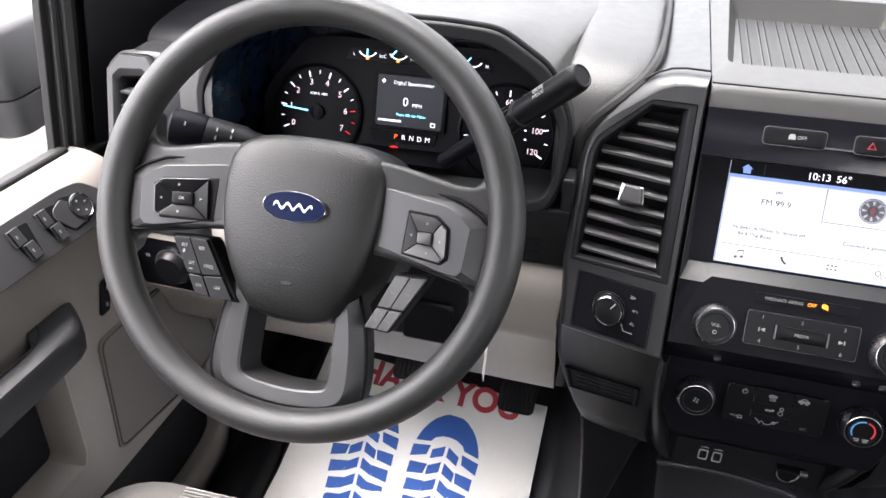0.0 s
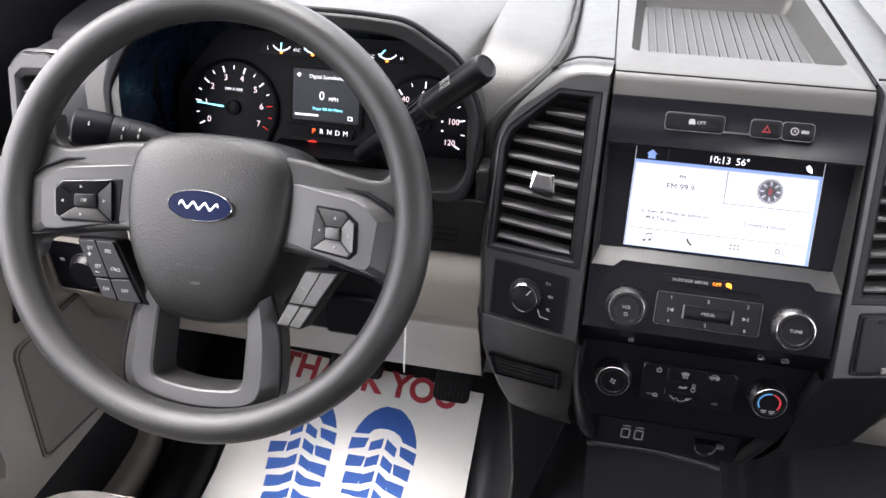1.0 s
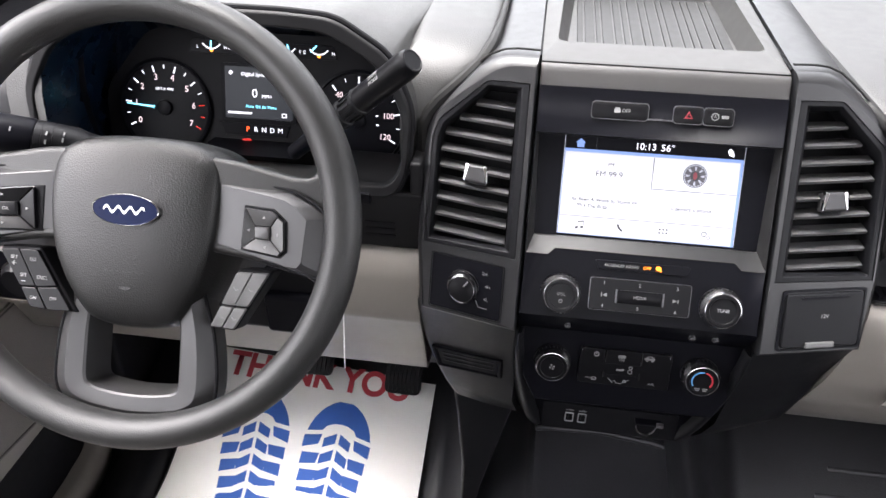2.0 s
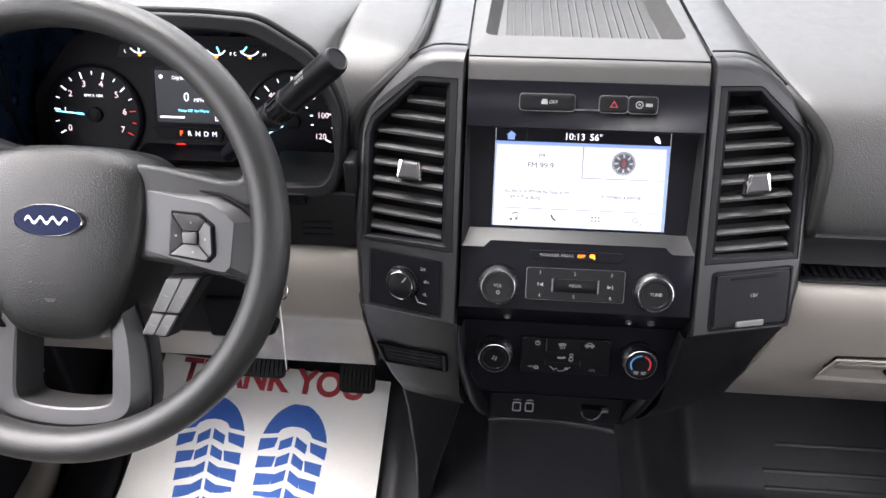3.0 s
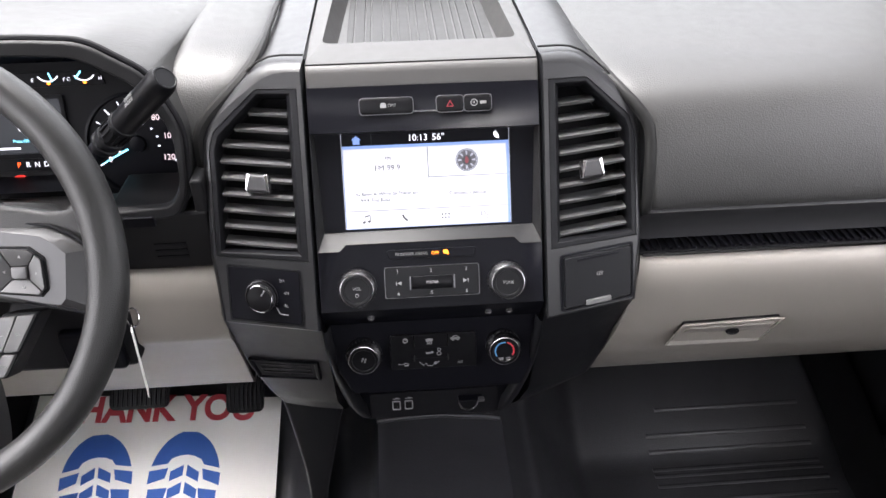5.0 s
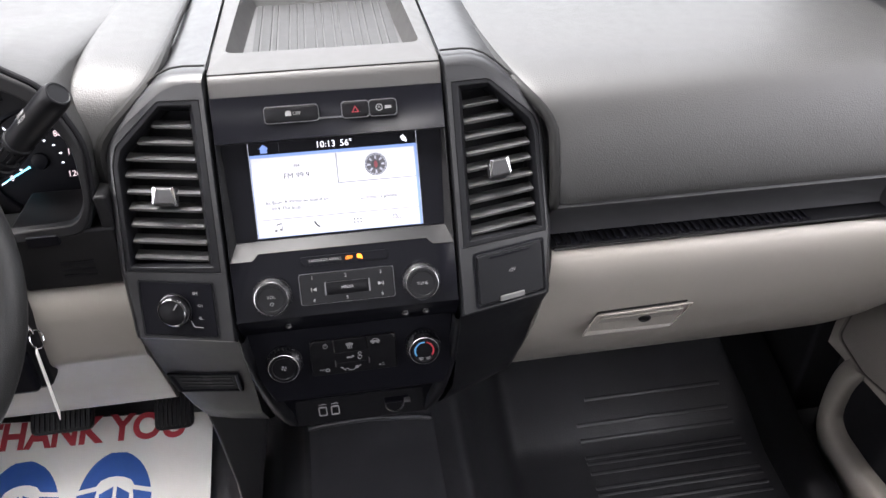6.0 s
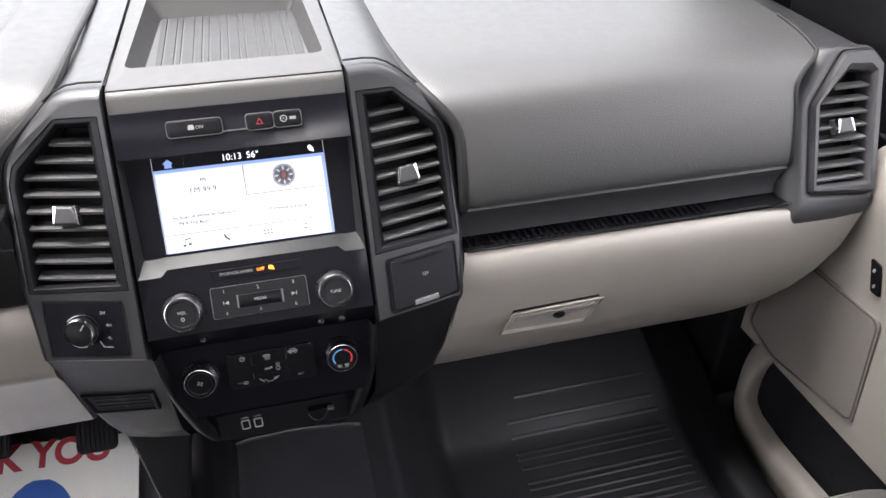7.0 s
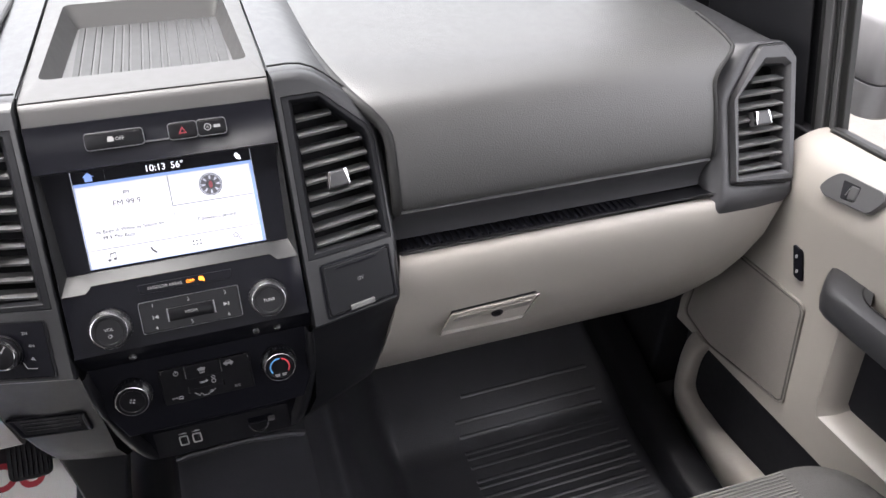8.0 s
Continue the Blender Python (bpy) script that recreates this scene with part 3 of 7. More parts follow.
# ---- centre tower ----
# side housings with the inner vents
house = [(0.1205, 0.174), (0.163, 0.172), (0.2225, 0.117), (0.2335, 0.083), (0.2345, -0.035), (0.2275, -0.107), (0.1205, -0.107)]
border = [(0.1275, 0.1455), (0.170, 0.1430), (0.2185, 0.097), (0.2245, 0.078), (0.2265, -0.0335), (0.2265, -0.0335), (0.1275, -0.0315)]
hole = [(0.1395, 0.1370), (0.1690, 0.1355), (0.2120, 0.091), (0.2165, 0.078), (0.2190, -0.0265), (0.2190, -0.0265), (0.1390, -0.0225)]


def soften(pts, r):
    """Rounds the three outer corners of a housing outline."""
    out_ = []
    for n_, p in enumerate(pts):
        if n_ not in (1, 2, 3):
            out_.append(p)
            continue
        a, c, b = Vector(pts[n_ - 1]), Vector(p), Vector(pts[n_ + 1])
        a = c + (a - c).normalized() * min(r, (a - c).length * 0.48)
        b = c + (b - c).normalized() * min(r, (b - c).length * 0.48)
        out_ += [tuple(a.lerp(c, t).lerp(c.lerp(b, t), t)) for t in (0.0, 0.33, 0.67, 1.0)]
    return out_


outline = soften(house, 0.024)
border_soft = soften(border, 0.004)
for sg in (1, -1):
    m = SIDE[sg]
    def shoulder(k, e):
        # the housing's outline drawn in by k, twice as far along its top, at depth e
        top = lambda u: max(0.0, min(1.0, (u - 0.095) / 0.06))
        return [m @ Vector((x + (k * 0.4 if x < 0.13 else -k * (1 - 0.3 * top(u))), u - (-k * 0.5 if u < -0.1 else k * 1.9 * top(u) ** 0.6), e)) for x, u in outline]

    loops = [shoulder(0.0, -0.006)]
    back = [p + Vector((0, 0.48 if u > 0.05 else 0.10, 0.02 if u > 0.05 else 0)) for p, (x, u) in zip(loops[0], outline)]
    inn = [m @ Vector((x, u, 0.0040)) for x, u in border_soft]
    deep = [m @ Vector((x, u, -0.004)) for x, u in border_soft]
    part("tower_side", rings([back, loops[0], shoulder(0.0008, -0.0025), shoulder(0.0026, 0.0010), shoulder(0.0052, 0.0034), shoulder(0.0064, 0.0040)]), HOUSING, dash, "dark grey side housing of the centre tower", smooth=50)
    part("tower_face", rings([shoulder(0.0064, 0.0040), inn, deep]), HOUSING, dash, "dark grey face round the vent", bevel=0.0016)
    part("tower_side_lower", rings([[m @ Vector(p) for p in [(0.1285, -0.0345, e), (0.2285, -0.0365, e), (0.2245, -0.1035, e), (0.1285, -0.1035, e)]] for e in (-0.03, 0.0035)], cap_last=True), SHELL, dash, bevel=0.0015)
    part("shoulder_seam", tube([m @ Vector((x, u, 0)) + Vector((0, 0.013, 0.0008)) for x, u in outline[:13]], 0.0012, 6), SEAL, dash, "dark seam line")
    vent(border[:5] + border[6:], hole[:5] + hole[6:], m, "dark grey centre dashboard air vent with chrome-cornered tab", 0.0172, (0.1755, 0.046))

# centre top panel with the storage tray
out = [(-0.1185, 0.113, 0.7605), (0.1185, 0.113, 0.7605), (0.1185, 0.60, 0.781), (-0.1185, 0.60, 0.781)]
rim = [(-0.104, 0.163, 0.7655), (0.104, 0.163, 0.7655), (0.096, 0.405, 0.7775), (-0.096, 0.405, 0.7775)]
low = [(-0.094, 0.185, 0.742), (0.094, 0.185, 0.742), (0.084, 0.385, 0.752), (-0.084, 0.385, 0.752)]


def round3(q, r):
    rr = rounded([(p[0], p[1]) for p in q], r, 5)
    y0, y1, z0, z1 = q[0][1], q[2][1], q[0][2], q[2][2]
    return [(x, y, z0 + (z1 - z0) * (y - y0) / (y1 - y0)) for x, y in rr]


lip = lambda dy, dz: [(x, y, z) if y > 0.3 else (x, y + dy, z + dz) for x, y, z in round3(out, 0.002)]
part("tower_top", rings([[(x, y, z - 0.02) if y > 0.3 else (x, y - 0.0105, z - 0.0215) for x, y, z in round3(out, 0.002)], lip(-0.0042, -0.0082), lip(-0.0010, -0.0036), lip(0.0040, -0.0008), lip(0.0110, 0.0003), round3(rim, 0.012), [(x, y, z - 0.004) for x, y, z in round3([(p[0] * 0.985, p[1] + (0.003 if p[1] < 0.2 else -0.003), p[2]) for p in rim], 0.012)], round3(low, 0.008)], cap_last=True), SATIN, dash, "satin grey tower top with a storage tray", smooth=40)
x = -0.082
k = 0
while x < 0.080:
    w = (0.0078, 0.0118, 0.0060, 0.0132, 0.0088, 0.0070, 0.0125)[k % 7]
    part("tray_rib", rings([[(x, y, z - 0.001), (x + 0.0008, y, z + 0.0012), (x + w - 0.0008, y, z + 0.0012), (x + w, y, z - 0.001)] for y, z in ((0.188, 0.7424), (0.382, 0.7521))], closed=True, cap_first=True, cap_last=True), TRAY, dash, smooth=0)
    x += w + 0.0011
    k += 1
part("lip_seam", tube([(-0.1180, 0.1165, 0.7598), (0.1180, 0.1165, 0.7598)], 0.0008, 6), SEAL, dash, "dark seam line")
# shoulders seam bars along the tower
for sg in (1, -1):
    part("tower_seam", block(min(sg * 0.1187, sg * 0.1203), max(sg * 0.1187, sg * 0.1203), 0.125, 0.58, 0.755, 0.763), VOID, dash, smooth=0)

# stack body under the housings
body = [(-0.228, 0.515), (-0.224, 0.487), (-0.205, 0.40), (-0.192, 0.366), (-0.180, 0.348), (-0.10, 0.336), (-0.086, 0.322), (0.086, 0.322), (0.108, 0.345), (0.196, 0.392), (0.222, 0.44), (0.236, 0.503), (0.232, 0.515)]
XZ = basis((0, 0.046, 0), (1, 0, 0), (0, 0, 1), (0, -1, 0))
part("stack_body", prism(body, 0.0, 0, XZ, push=(0, 0.16, 0.0)), SHELL, dash, "dark grey lower body of the centre stack", bevel=0.012, segs=3)
cheek_rows = {-1: [(0.518, 0.2305, 0.018, 0.121, -0.001), (0.505, 0.2325, 0.026, 0.1205, 0.002), (0.487, 0.2340, 0.0365, 0.120, 0.006), (0.462, 0.2325, 0.0455, 0.1195, 0.011), (0.44, 0.2295, 0.0485, 0.119, 0.016), (0.41, 0.221, 0.050, 0.1185, 0.0205), (0.372, 0.206, 0.051, 0.118, 0.026), (0.350, 0.195, 0.053, 0.112, 0.033), (0.340, 0.188, 0.062, 0.108, 0.045)],
              1: [(0.518, 0.2305, 0.018, 0.121, -0.001), (0.505, 0.2320, 0.026, 0.1205, 0.002), (0.487, 0.2325, 0.035, 0.120, 0.006), (0.468, 0.230, 0.0415, 0.1195, 0.011), (0.45, 0.224, 0.0445, 0.119, 0.016), (0.42, 0.216, 0.046, 0.1185, 0.0205), (0.375, 0.200, 0.048, 0.116, 0.026), (0.350, 0.160, 0.051, 0.106, 0.031), (0.334, 0.134, 0.058, 0.100, 0.040)]}
for sg in (-1, 1):
    loops = [[(sg * xl, 0.085, z), (sg * xl, yl + 0.010, z), (sg * (xl - 0.003), yl + 0.003, z), (sg * (xl - 0.010), yl - 0.003, z), (sg * (0.5 * xl + 0.5 * xr), 0.5 * (yl + yr) - 0.002, z), (sg * xr, yr, z), (sg * xr, 0.085, z)] for z, xl, yl, xr, yr in cheek_rows[sg]]
    part("stack_cheek", rings(loops, closed=False), SHELL, dash, "dark grey cheek panel with the card slot" if sg < 0 else "dark grey cheek panel of the centre stack", smooth=50)
part("stack_leg", prism([(-0.197, 0.375), (-0.105, 0.375), (-0.122, 0.30), (-0.152, 0.16), (-0.162, 0.09), (-0.180, 0.09), (-0.180, 0.20), (-0.188, 0.30)], 0.0, 0, basis((0, 0.060, 0), (1, 0, 0), (0, 0, 1), (0, -1, 0)), push=(0.0, 0.1, 0)), SHELL, dash, "grey stay below the stack", bevel=0.005)
slot = thing("card_slot", (-0.172, 0.036, 0.42), "black open card slot in the lower dashboard", "slot")
SN = Vector((-0.274, -0.955, -0.115))
so = [Vector(p) for p in ((-0.2151, 0.0452, 0.4334), (-0.1345, 0.0205, 0.4440), (-0.1340, 0.0240, 0.4158), (-0.2080, 0.0470, 0.4040))]
smid = sum(so, Vector()) / 4


def slot_loop(f, e, drop=0.0):
    return [smid + (p - smid) * f + SN * e + Vector((0, 0, -drop)) for p in so]


part("lip", rings([slot_loop(1.06, -0.012), slot_loop(1.06, 0.0030), slot_loop(1.04, 0.0042), slot_loop(0.97, 0.0042), slot_loop(0.93, 0.0025), slot_loop(0.90, 0.0016)]), BLACK, slot, bevel=0.0006)
part("floor_plate", rings([slot_loop(0.93, 0.0008), slot_loop(0.93, 0.0018)], cap_first=True, cap_last=True), VOID, slot, smooth=0)
for k in (0.24, 0.46, 0.68):
    ra, rb = so[0].lerp(so[3], k), so[1].lerp(so[2], k)
    part("rib", tube([ra.lerp(rb, 0.12) + SN * 0.0016, ra.lerp(rb, 0.90) + SN * 0.0016], 0.0012, 6), BUTTON, slot, smooth=0)

# infotainment face
info = thing("infotainment_unit", STACK @ Vector((0, 0, 0)), "black infotainment unit with a lit colour touchscreen and knobs", "infotainment")
face = [(-0.1180, -0.086), (-0.095, -0.086), (-0.088, -0.086), (0.088, -0.086), (0.095, -0.086), (0.1180, -0.086), (0.1180, 0.1462), (-0.1180, 0.1462)]
wo = [(-0.1174, -0.0215), (-0.0950, -0.0215), (-0.0880, -0.0145), (0.0880, -0.0145), (0.0950, -0.0215), (0.1174, -0.0215), (0.1174, 0.1005), (-0.1174, 0.1005)]
wi = [(-0.1110, -0.0035), (-0.0930, -0.0035), (-0.0900, -0.0030), (0.0900, -0.0030), (0.0930, -0.0035), (0.1110, -0.0035), (0.1150, 0.1000), (-0.1150, 0.1000)]
wi2 = [(-0.1105, -0.0030), (-0.0930, -0.0030), (-0.0900, -0.0025), (0.0900, -0.0025), (0.0930, -0.0030), (0.1105, -0.0030), (0.1145, 0.0995), (-0.1145, 0.0995)]
part("bezel", rings([[(x, y, -0.03) for x, y in face], [(x, y, 0.002) for x, y in face], [(x, y, 0.002) for x, y in wo]], STACK), BLACK, info, bevel=0.0008)
part("screen_well", rings([[(x, y, 0.0024) for x, y in wo], [(x, y, -0.010) for x, y in wi], [(x, y, -0.014) for x, y in wi2]], STACK), TRIM, info, "satin grey bevelled screen surround", bevel=0.0008)
glass = part("screen_glass", block(-0.115, 0.115, -0.006, 0.102, -0.016, -0.0125, STACK), BLACK, info, "black glass screen face", smooth=0)
D = -0.0123


def lit(name, x0, x1, y0, y1, mat, d=0.0, r=0.0):
    return part(name, prism(rect(x0, x1, y0, y1, r), D + d - 0.0002, D + d, STACK), mat, glass, smooth=0)


lit("display", -0.0872, 0.0872, -0.0005, 0.0865, GLOW_BLUE, 0.0004)
lit("panel", -0.0867, 0.0848, -0.0002, 0.0836, GLOW_PALE, 0.0006)
lit("tile", -0.0860, 0.0010, 0.0190, 0.0830, GLOW_WHITE, 0.0008)
lit("tile", 0.0022, 0.0840, 0.0520, 0.0830, GLOW_WHITE, 0.0008)
lit("tile", 0.0022, 0.0840, 0.0190, 0.0508, GLOW_WHITE, 0.0008)
lit("menu_bar", -0.0862, 0.0843, 0.0004, 0.0180, GLOW_WHITE, 0.0008)
lit("tile_shadow", 0.0011, 0.0021, 0.0515, 0.0825, TILE_LINE, 0.0007)
lit("tile_shadow", 0.0022, 0.0842, 0.0511, 0.0518, TILE_LINE, 0.0009)
lit("tile_shadow", -0.0855, 0.0842, 0.0181, 0.0187, TILE_LINE, 0.0009)
for x0, x1 in ((-0.0705, -0.0630), (-0.0285, -0.0210), (0.0140, 0.0220), (0.0565, 0.0650)):
    lit("menu_word", x0, x1, 0.0026, 0.0036, GLOW_PALE, 0.0010)
for x0 in (-0.0880, 0.0874):
    lit("edge_line", x0, x0 + 0.0006, -0.0005, 0.0995, GLOW_PALE, 0.0006)
lit("status_divider", -0.0566, -0.0562, 0.0875, 0.0985, SCREEN_GREY, 0.0007)
lit("status_bar", -0.0872, 0.0872, 0.0868, 0.0995, BLACK, 0.0004)
lettering("10:13", 0.0095, -0.008, 0.0925, D + 0.0008, STACK, GLOW_TEXT, glass)
lettering("56°", 0.0095, 0.0135, 0.0925, D + 0.0008, STACK, GLOW_TEXT, glass)
lettering("FM", 0.0050, -0.040, 0.0725, D + 0.0012, STACK, SCREEN_GREY, glass)
lettering("FM 99.9", 0.0084, -0.041, 0.0625, D + 0.0012, STACK, SCREEN_INK, glass)
lettering("Its Been A While by Staind on", 0.0054, -0.043, 0.036, D + 0.0012, STACK, SCREEN_GREY, glass)
lettering("99.9 The Buzz", 0.0054, -0.055, 0.0295, D + 0.0012, STACK, SCREEN_GREY, glass)
lettering("Connect a phone", 0.0056, 0.0425, 0.0335, D + 0.0012, STACK, SCREEN_GREY, glass)
part("home_icon", prism([(-0.0755, 0.0880), (-0.0685, 0.0880), (-0.0685, 0.0925), (-0.0668, 0.0925), (-0.072, 0.0970), (-0.0772, 0.0925), (-0.0755, 0.0925)], D, D + 0.0008, STACK), GLOW_BLUE, glass, "small lit blue house icon", smooth=0)
part("signal_icon", prism([(0.073, 0.090), (0.0775, 0.0885), (0.0768, 0.093), (0.0735, 0.0965), (0.071, 0.094)], D, D + 0.0008, STACK), GLOW_TEXT, glass, smooth=0)
disc = part("compass_icon", prism(oval(0.0425, 0.0675, 0.0118, 0.0118, 36), D + 0.0009, D + 0.0012, STACK), SCREEN_INK, glass, "dark round compass icon", smooth=0)
for k in range(8):
    a = k * math.pi / 4
    part("tick", prism([(0.0425 + r * math.cos(a + w), 0.0675 + r * math.sin(a + w)) for r, w in ((0.0055, -0.10), (0.0092, -0.13), (0.0092, 0.13), (0.0055, 0.10))], D + 0.0013, D + 0.0015, STACK), GLOW_PALE, disc, smooth=0)
part("dial_ring", rings([[(x, y, e) for x, y in oval(0.0425, 0.0675, q, q, 36)] for q, e in ((0.0111, D + 0.0013), (0.0111, D + 0.0016), (0.0104, D + 0.0016))], STACK), GLOW_PALE, disc, smooth=0)
for k in range(24):
    a = (k + 0.5) * math.pi / 12
    part("small_tick", block(0.0098, 0.0108, -0.0003, 0.0003, D + 0.0012, D + 0.0016, at(STACK, 0.0425, 0.0675, 0) @ Matrix.Rotation(a, 4, "Z")), GLOW_PALE, disc, smooth=0)
part("inner_disc", prism(oval(0.0425, 0.0675, 0.0048, 0.0048, 20), D + 0.0012, D + 0.0015, STACK), SCREEN_GREY, disc, smooth=0)
part("needle", prism(oval(0.0425, 0.0675, 0.002, 0.004, 12), D + 0.0013, D + 0.0016, STACK), SCREEN_RED, disc, smooth=0)
nx, ny = -0.066, 0.0095
part("note_icon", join(prism(oval(nx - 0.0025, ny - 0.003, 0.0017, 0.0013, 10), D + 0.0009, D + 0.0012, STACK), prism(oval(nx + 0.003, ny - 0.0022, 0.0017, 0.0013, 10), D + 0.0009, D + 0.0012, STACK), block(nx - 0.0014, nx - 0.0009, ny - 0.003, ny + 0.0035, D + 0.0009, D + 0.0012, STACK), block(nx + 0.0041, nx + 0.0046, ny - 0.002, ny + 0.0045, D + 0.0009, D + 0.0012, STACK), prism([(nx - 0.0014, ny + 0.0026), (nx + 0.0046, ny + 0.0036), (nx + 0.0046, ny + 0.0048), (nx - 0.0014, ny + 0.0038)], D + 0.0009, D + 0.0012, STACK)), SCREEN_INK, glass, smooth=0)
part("phone_icon", tube([(-0.0275, 0.013, D + 0.001), (-0.026, 0.0095, D + 0.001), (-0.0225, 0.0065, D + 0.001)], 0.0011, 6, m=STACK), SCREEN_INK, glass, smooth=0)
for k in range(6):
    part("apps_dot", prism(oval(0.0145 + 0.0035 * (k % 3), 0.008 + 0.0035 * (k // 3), 0.001, 0.001, 10), D + 0.0009, D + 0.0012, STACK), SCREEN_INK, glass, smooth=0)
for ox, oy, rr in ((0.058, 0.0105, 0.0027), (0.0625, 0.0072, 0.002)):
    part("gear_icon", rings([[(x, y, D + 0.001) for x, y in oval(ox, oy, rr, rr, 16)], [(x, y, D + 0.0013) for x, y in oval(ox, oy, rr, rr, 16)], [(x, y, D + 0.0013) for x, y in oval(ox, oy, rr * 0.72, rr * 0.72, 16)]], STACK), SCREEN_INK, glass, smooth=0)

# buttons over the screen
def key(x0, x1, y0, y1, name, m, parent, mat=BUTTON, h=0.004, edge=True, r=0.002):
    pts = rect(x0, x1, y0, y1, r)
    cx, cy = (x0 + x1) / 2, (y0 + y1) / 2
    kx, ky = 1 - 0.0016 / (x1 - x0), 1 - 0.0016 / (y1 - y0)
    b = part(name, rings([[(x, y, -0.001) for x, y in pts], [(x, y, h) for x, y in pts], [(cx + (x - cx) * kx, cy + (y - cy) * ky, h + 0.0006) for x, y in pts]], m, cap_last=True), mat, parent, smooth=40)
    if edge:
        part("bright_edge", rings([[(cx + (x - cx) * (1 + 0.0014 / (x1 - x0)), cy + (y - cy) * (1 + 0.0014 / (y1 - y0)), e) for x, y in pts] for e in (0.0, h * 0.75)] + [[(x, y, h * 0.75) for x, y in pts]], m), EDGE, b, "thin bright edge")
    return b


b = key(-0.0655, -0.0115, 0.1175, 0.1335, "traction_button", STACK, info, r=0.0042)
lettering("OFF", 0.0048, -0.033, 0.1255, 0.0076, STACK, WHITE_INK, b)
part("car_icon", join(block(-0.0445, -0.0385, 0.1235, 0.127, 0.0068, 0.0072, STACK), block(-0.0437, -0.0393, 0.127, 0.1285, 0.0068, 0.0072, STACK)), WHITE_INK, b, smooth=0)
b = key(0.0125, 0.0400, 0.1175, 0.1335, "hazard_button", STACK, info, r=0.0042)
part("hazard_triangle", rings([[(0.026 + r * math.cos(a), 0.1245 + r * math.sin(a), e) for a in (math.pi / 2, math.pi * 7 / 6, math.pi * 11 / 6)] for r, e in ((0.0046, 0.0066), (0.0046, 0.0074), (0.0026, 0.0074))], STACK), HAZARD_INK, b, "red hazard triangle", smooth=0)
b = key(0.0406, 0.0685, 0.1175, 0.1335, "stop_start_button", STACK, info, r=0.0042)
part("stop_start_icon", rings([[(x, y, e) for x, y in oval(0.0505, 0.1255, r, r, 18)] for r, e in ((0.0036, 0.0066), (0.0036, 0.0072), (0.0028, 0.0072))], STACK), WHITE_INK, b, smooth=0)
lettering("A", 0.0045, 0.0505, 0.1255, 0.0074, STACK, WHITE_INK, b)
part("legend_bar", block(0.0565, 0.063, 0.124, 0.127, 0.0066, 0.0072, STACK), GREY_INK, b, smooth=0)
part("bridge_bar", block(-0.011, 0.012, 0.1185, 0.120, 0.0018, 0.0035, STACK), EDGE, info, smooth=0)

# airbag lamp strip
strip = part("airbag_lamp_strip", prism(rounded([(-0.047, -0.0225), (-0.044, -0.0320), (0.044, -0.0320), (0.047, -0.0225)], 0.002), 0.001, 0.0032, STACK), BLACK, info, "black warning lamp strip", bevel=0.0005)
lettering("PASSENGER AIRBAG", 0.0043, -0.0205, -0.0272, 0.0036, STACK, GREY_INK, strip, wide=0.88)
lettering("OFF", 0.0046, 0.0045, -0.0272, 0.0036, STACK, GLOW_ORANGE, strip)
part("airbag_icon", join(prism(oval(0.0155, -0.0265, 0.0028, 0.0022, 12), 0.0033, 0.0038, STACK), prism([(0.013, -0.0250), (0.018, -0.030), (0.0188, -0.0285), (0.0145, -0.0240)], 0.0033, 0.0039, STACK)), GLOW_ORANGE, strip, "lit orange airbag symbol", smooth=0)

# radio keys
rk = part("radio_keypad", prism(rect(-0.0495, 0.0495, -0.0735, -0.0405, 0.003), 0.001, 0.0050, STACK), BUTTON, info, "black preset keypad", bevel=0.001)
part("keypad_edge", rings([[(x * s, -0.057 + (y + 0.057) * s, e) for x, y in rect(-0.0495, 0.0495, -0.0735, -0.0405, 0.003)] for s, e in ((1.010, 0.001), (1.010, 0.0044), (1.0, 0.0044))], STACK), KEY_LINE, rk, "thin bright edge")
for s, x, y in (("1", -0.036, -0.0452), ("2", -0.001, -0.0452), ("3", 0.036, -0.0452), ("4", -0.036, -0.0690), ("5", -0.001, -0.0690), ("6", 0.036, -0.0690)):
    lettering(s, 0.0052, x, y, 0.0056, STACK, WHITE_INK, rk)
mk = key(-0.0225, 0.0220, -0.0645, -0.0510, "media_button", STACK, info, h=0.0062, edge=False)
lettering("MEDIA", 0.0044, 0, -0.0575, 0.0072, STACK, WHITE_INK, mk)
for e in (-1, 1):
    part("media_edge", block(e * 0.0232 - 0.0007, e * 0.0232 + 0.0007, -0.0645, -0.0510, 0.004, 0.0070, STACK), KEY_LINE, mk, smooth=0)
    px = e * 0.0355
    part("seek_icon", join(prism([(px - e * 0.003, -0.0555), (px - e * 0.003, -0.0595), (px + e * 0.001, -0.0575)], 0.0051, 0.0056, STACK), block(px + e * 0.0022 - 0.0004, px + e * 0.0022 + 0.0004, -0.0595, -0.0555, 0.0051, 0.0056, STACK)), WHITE_INK, rk, smooth=0)


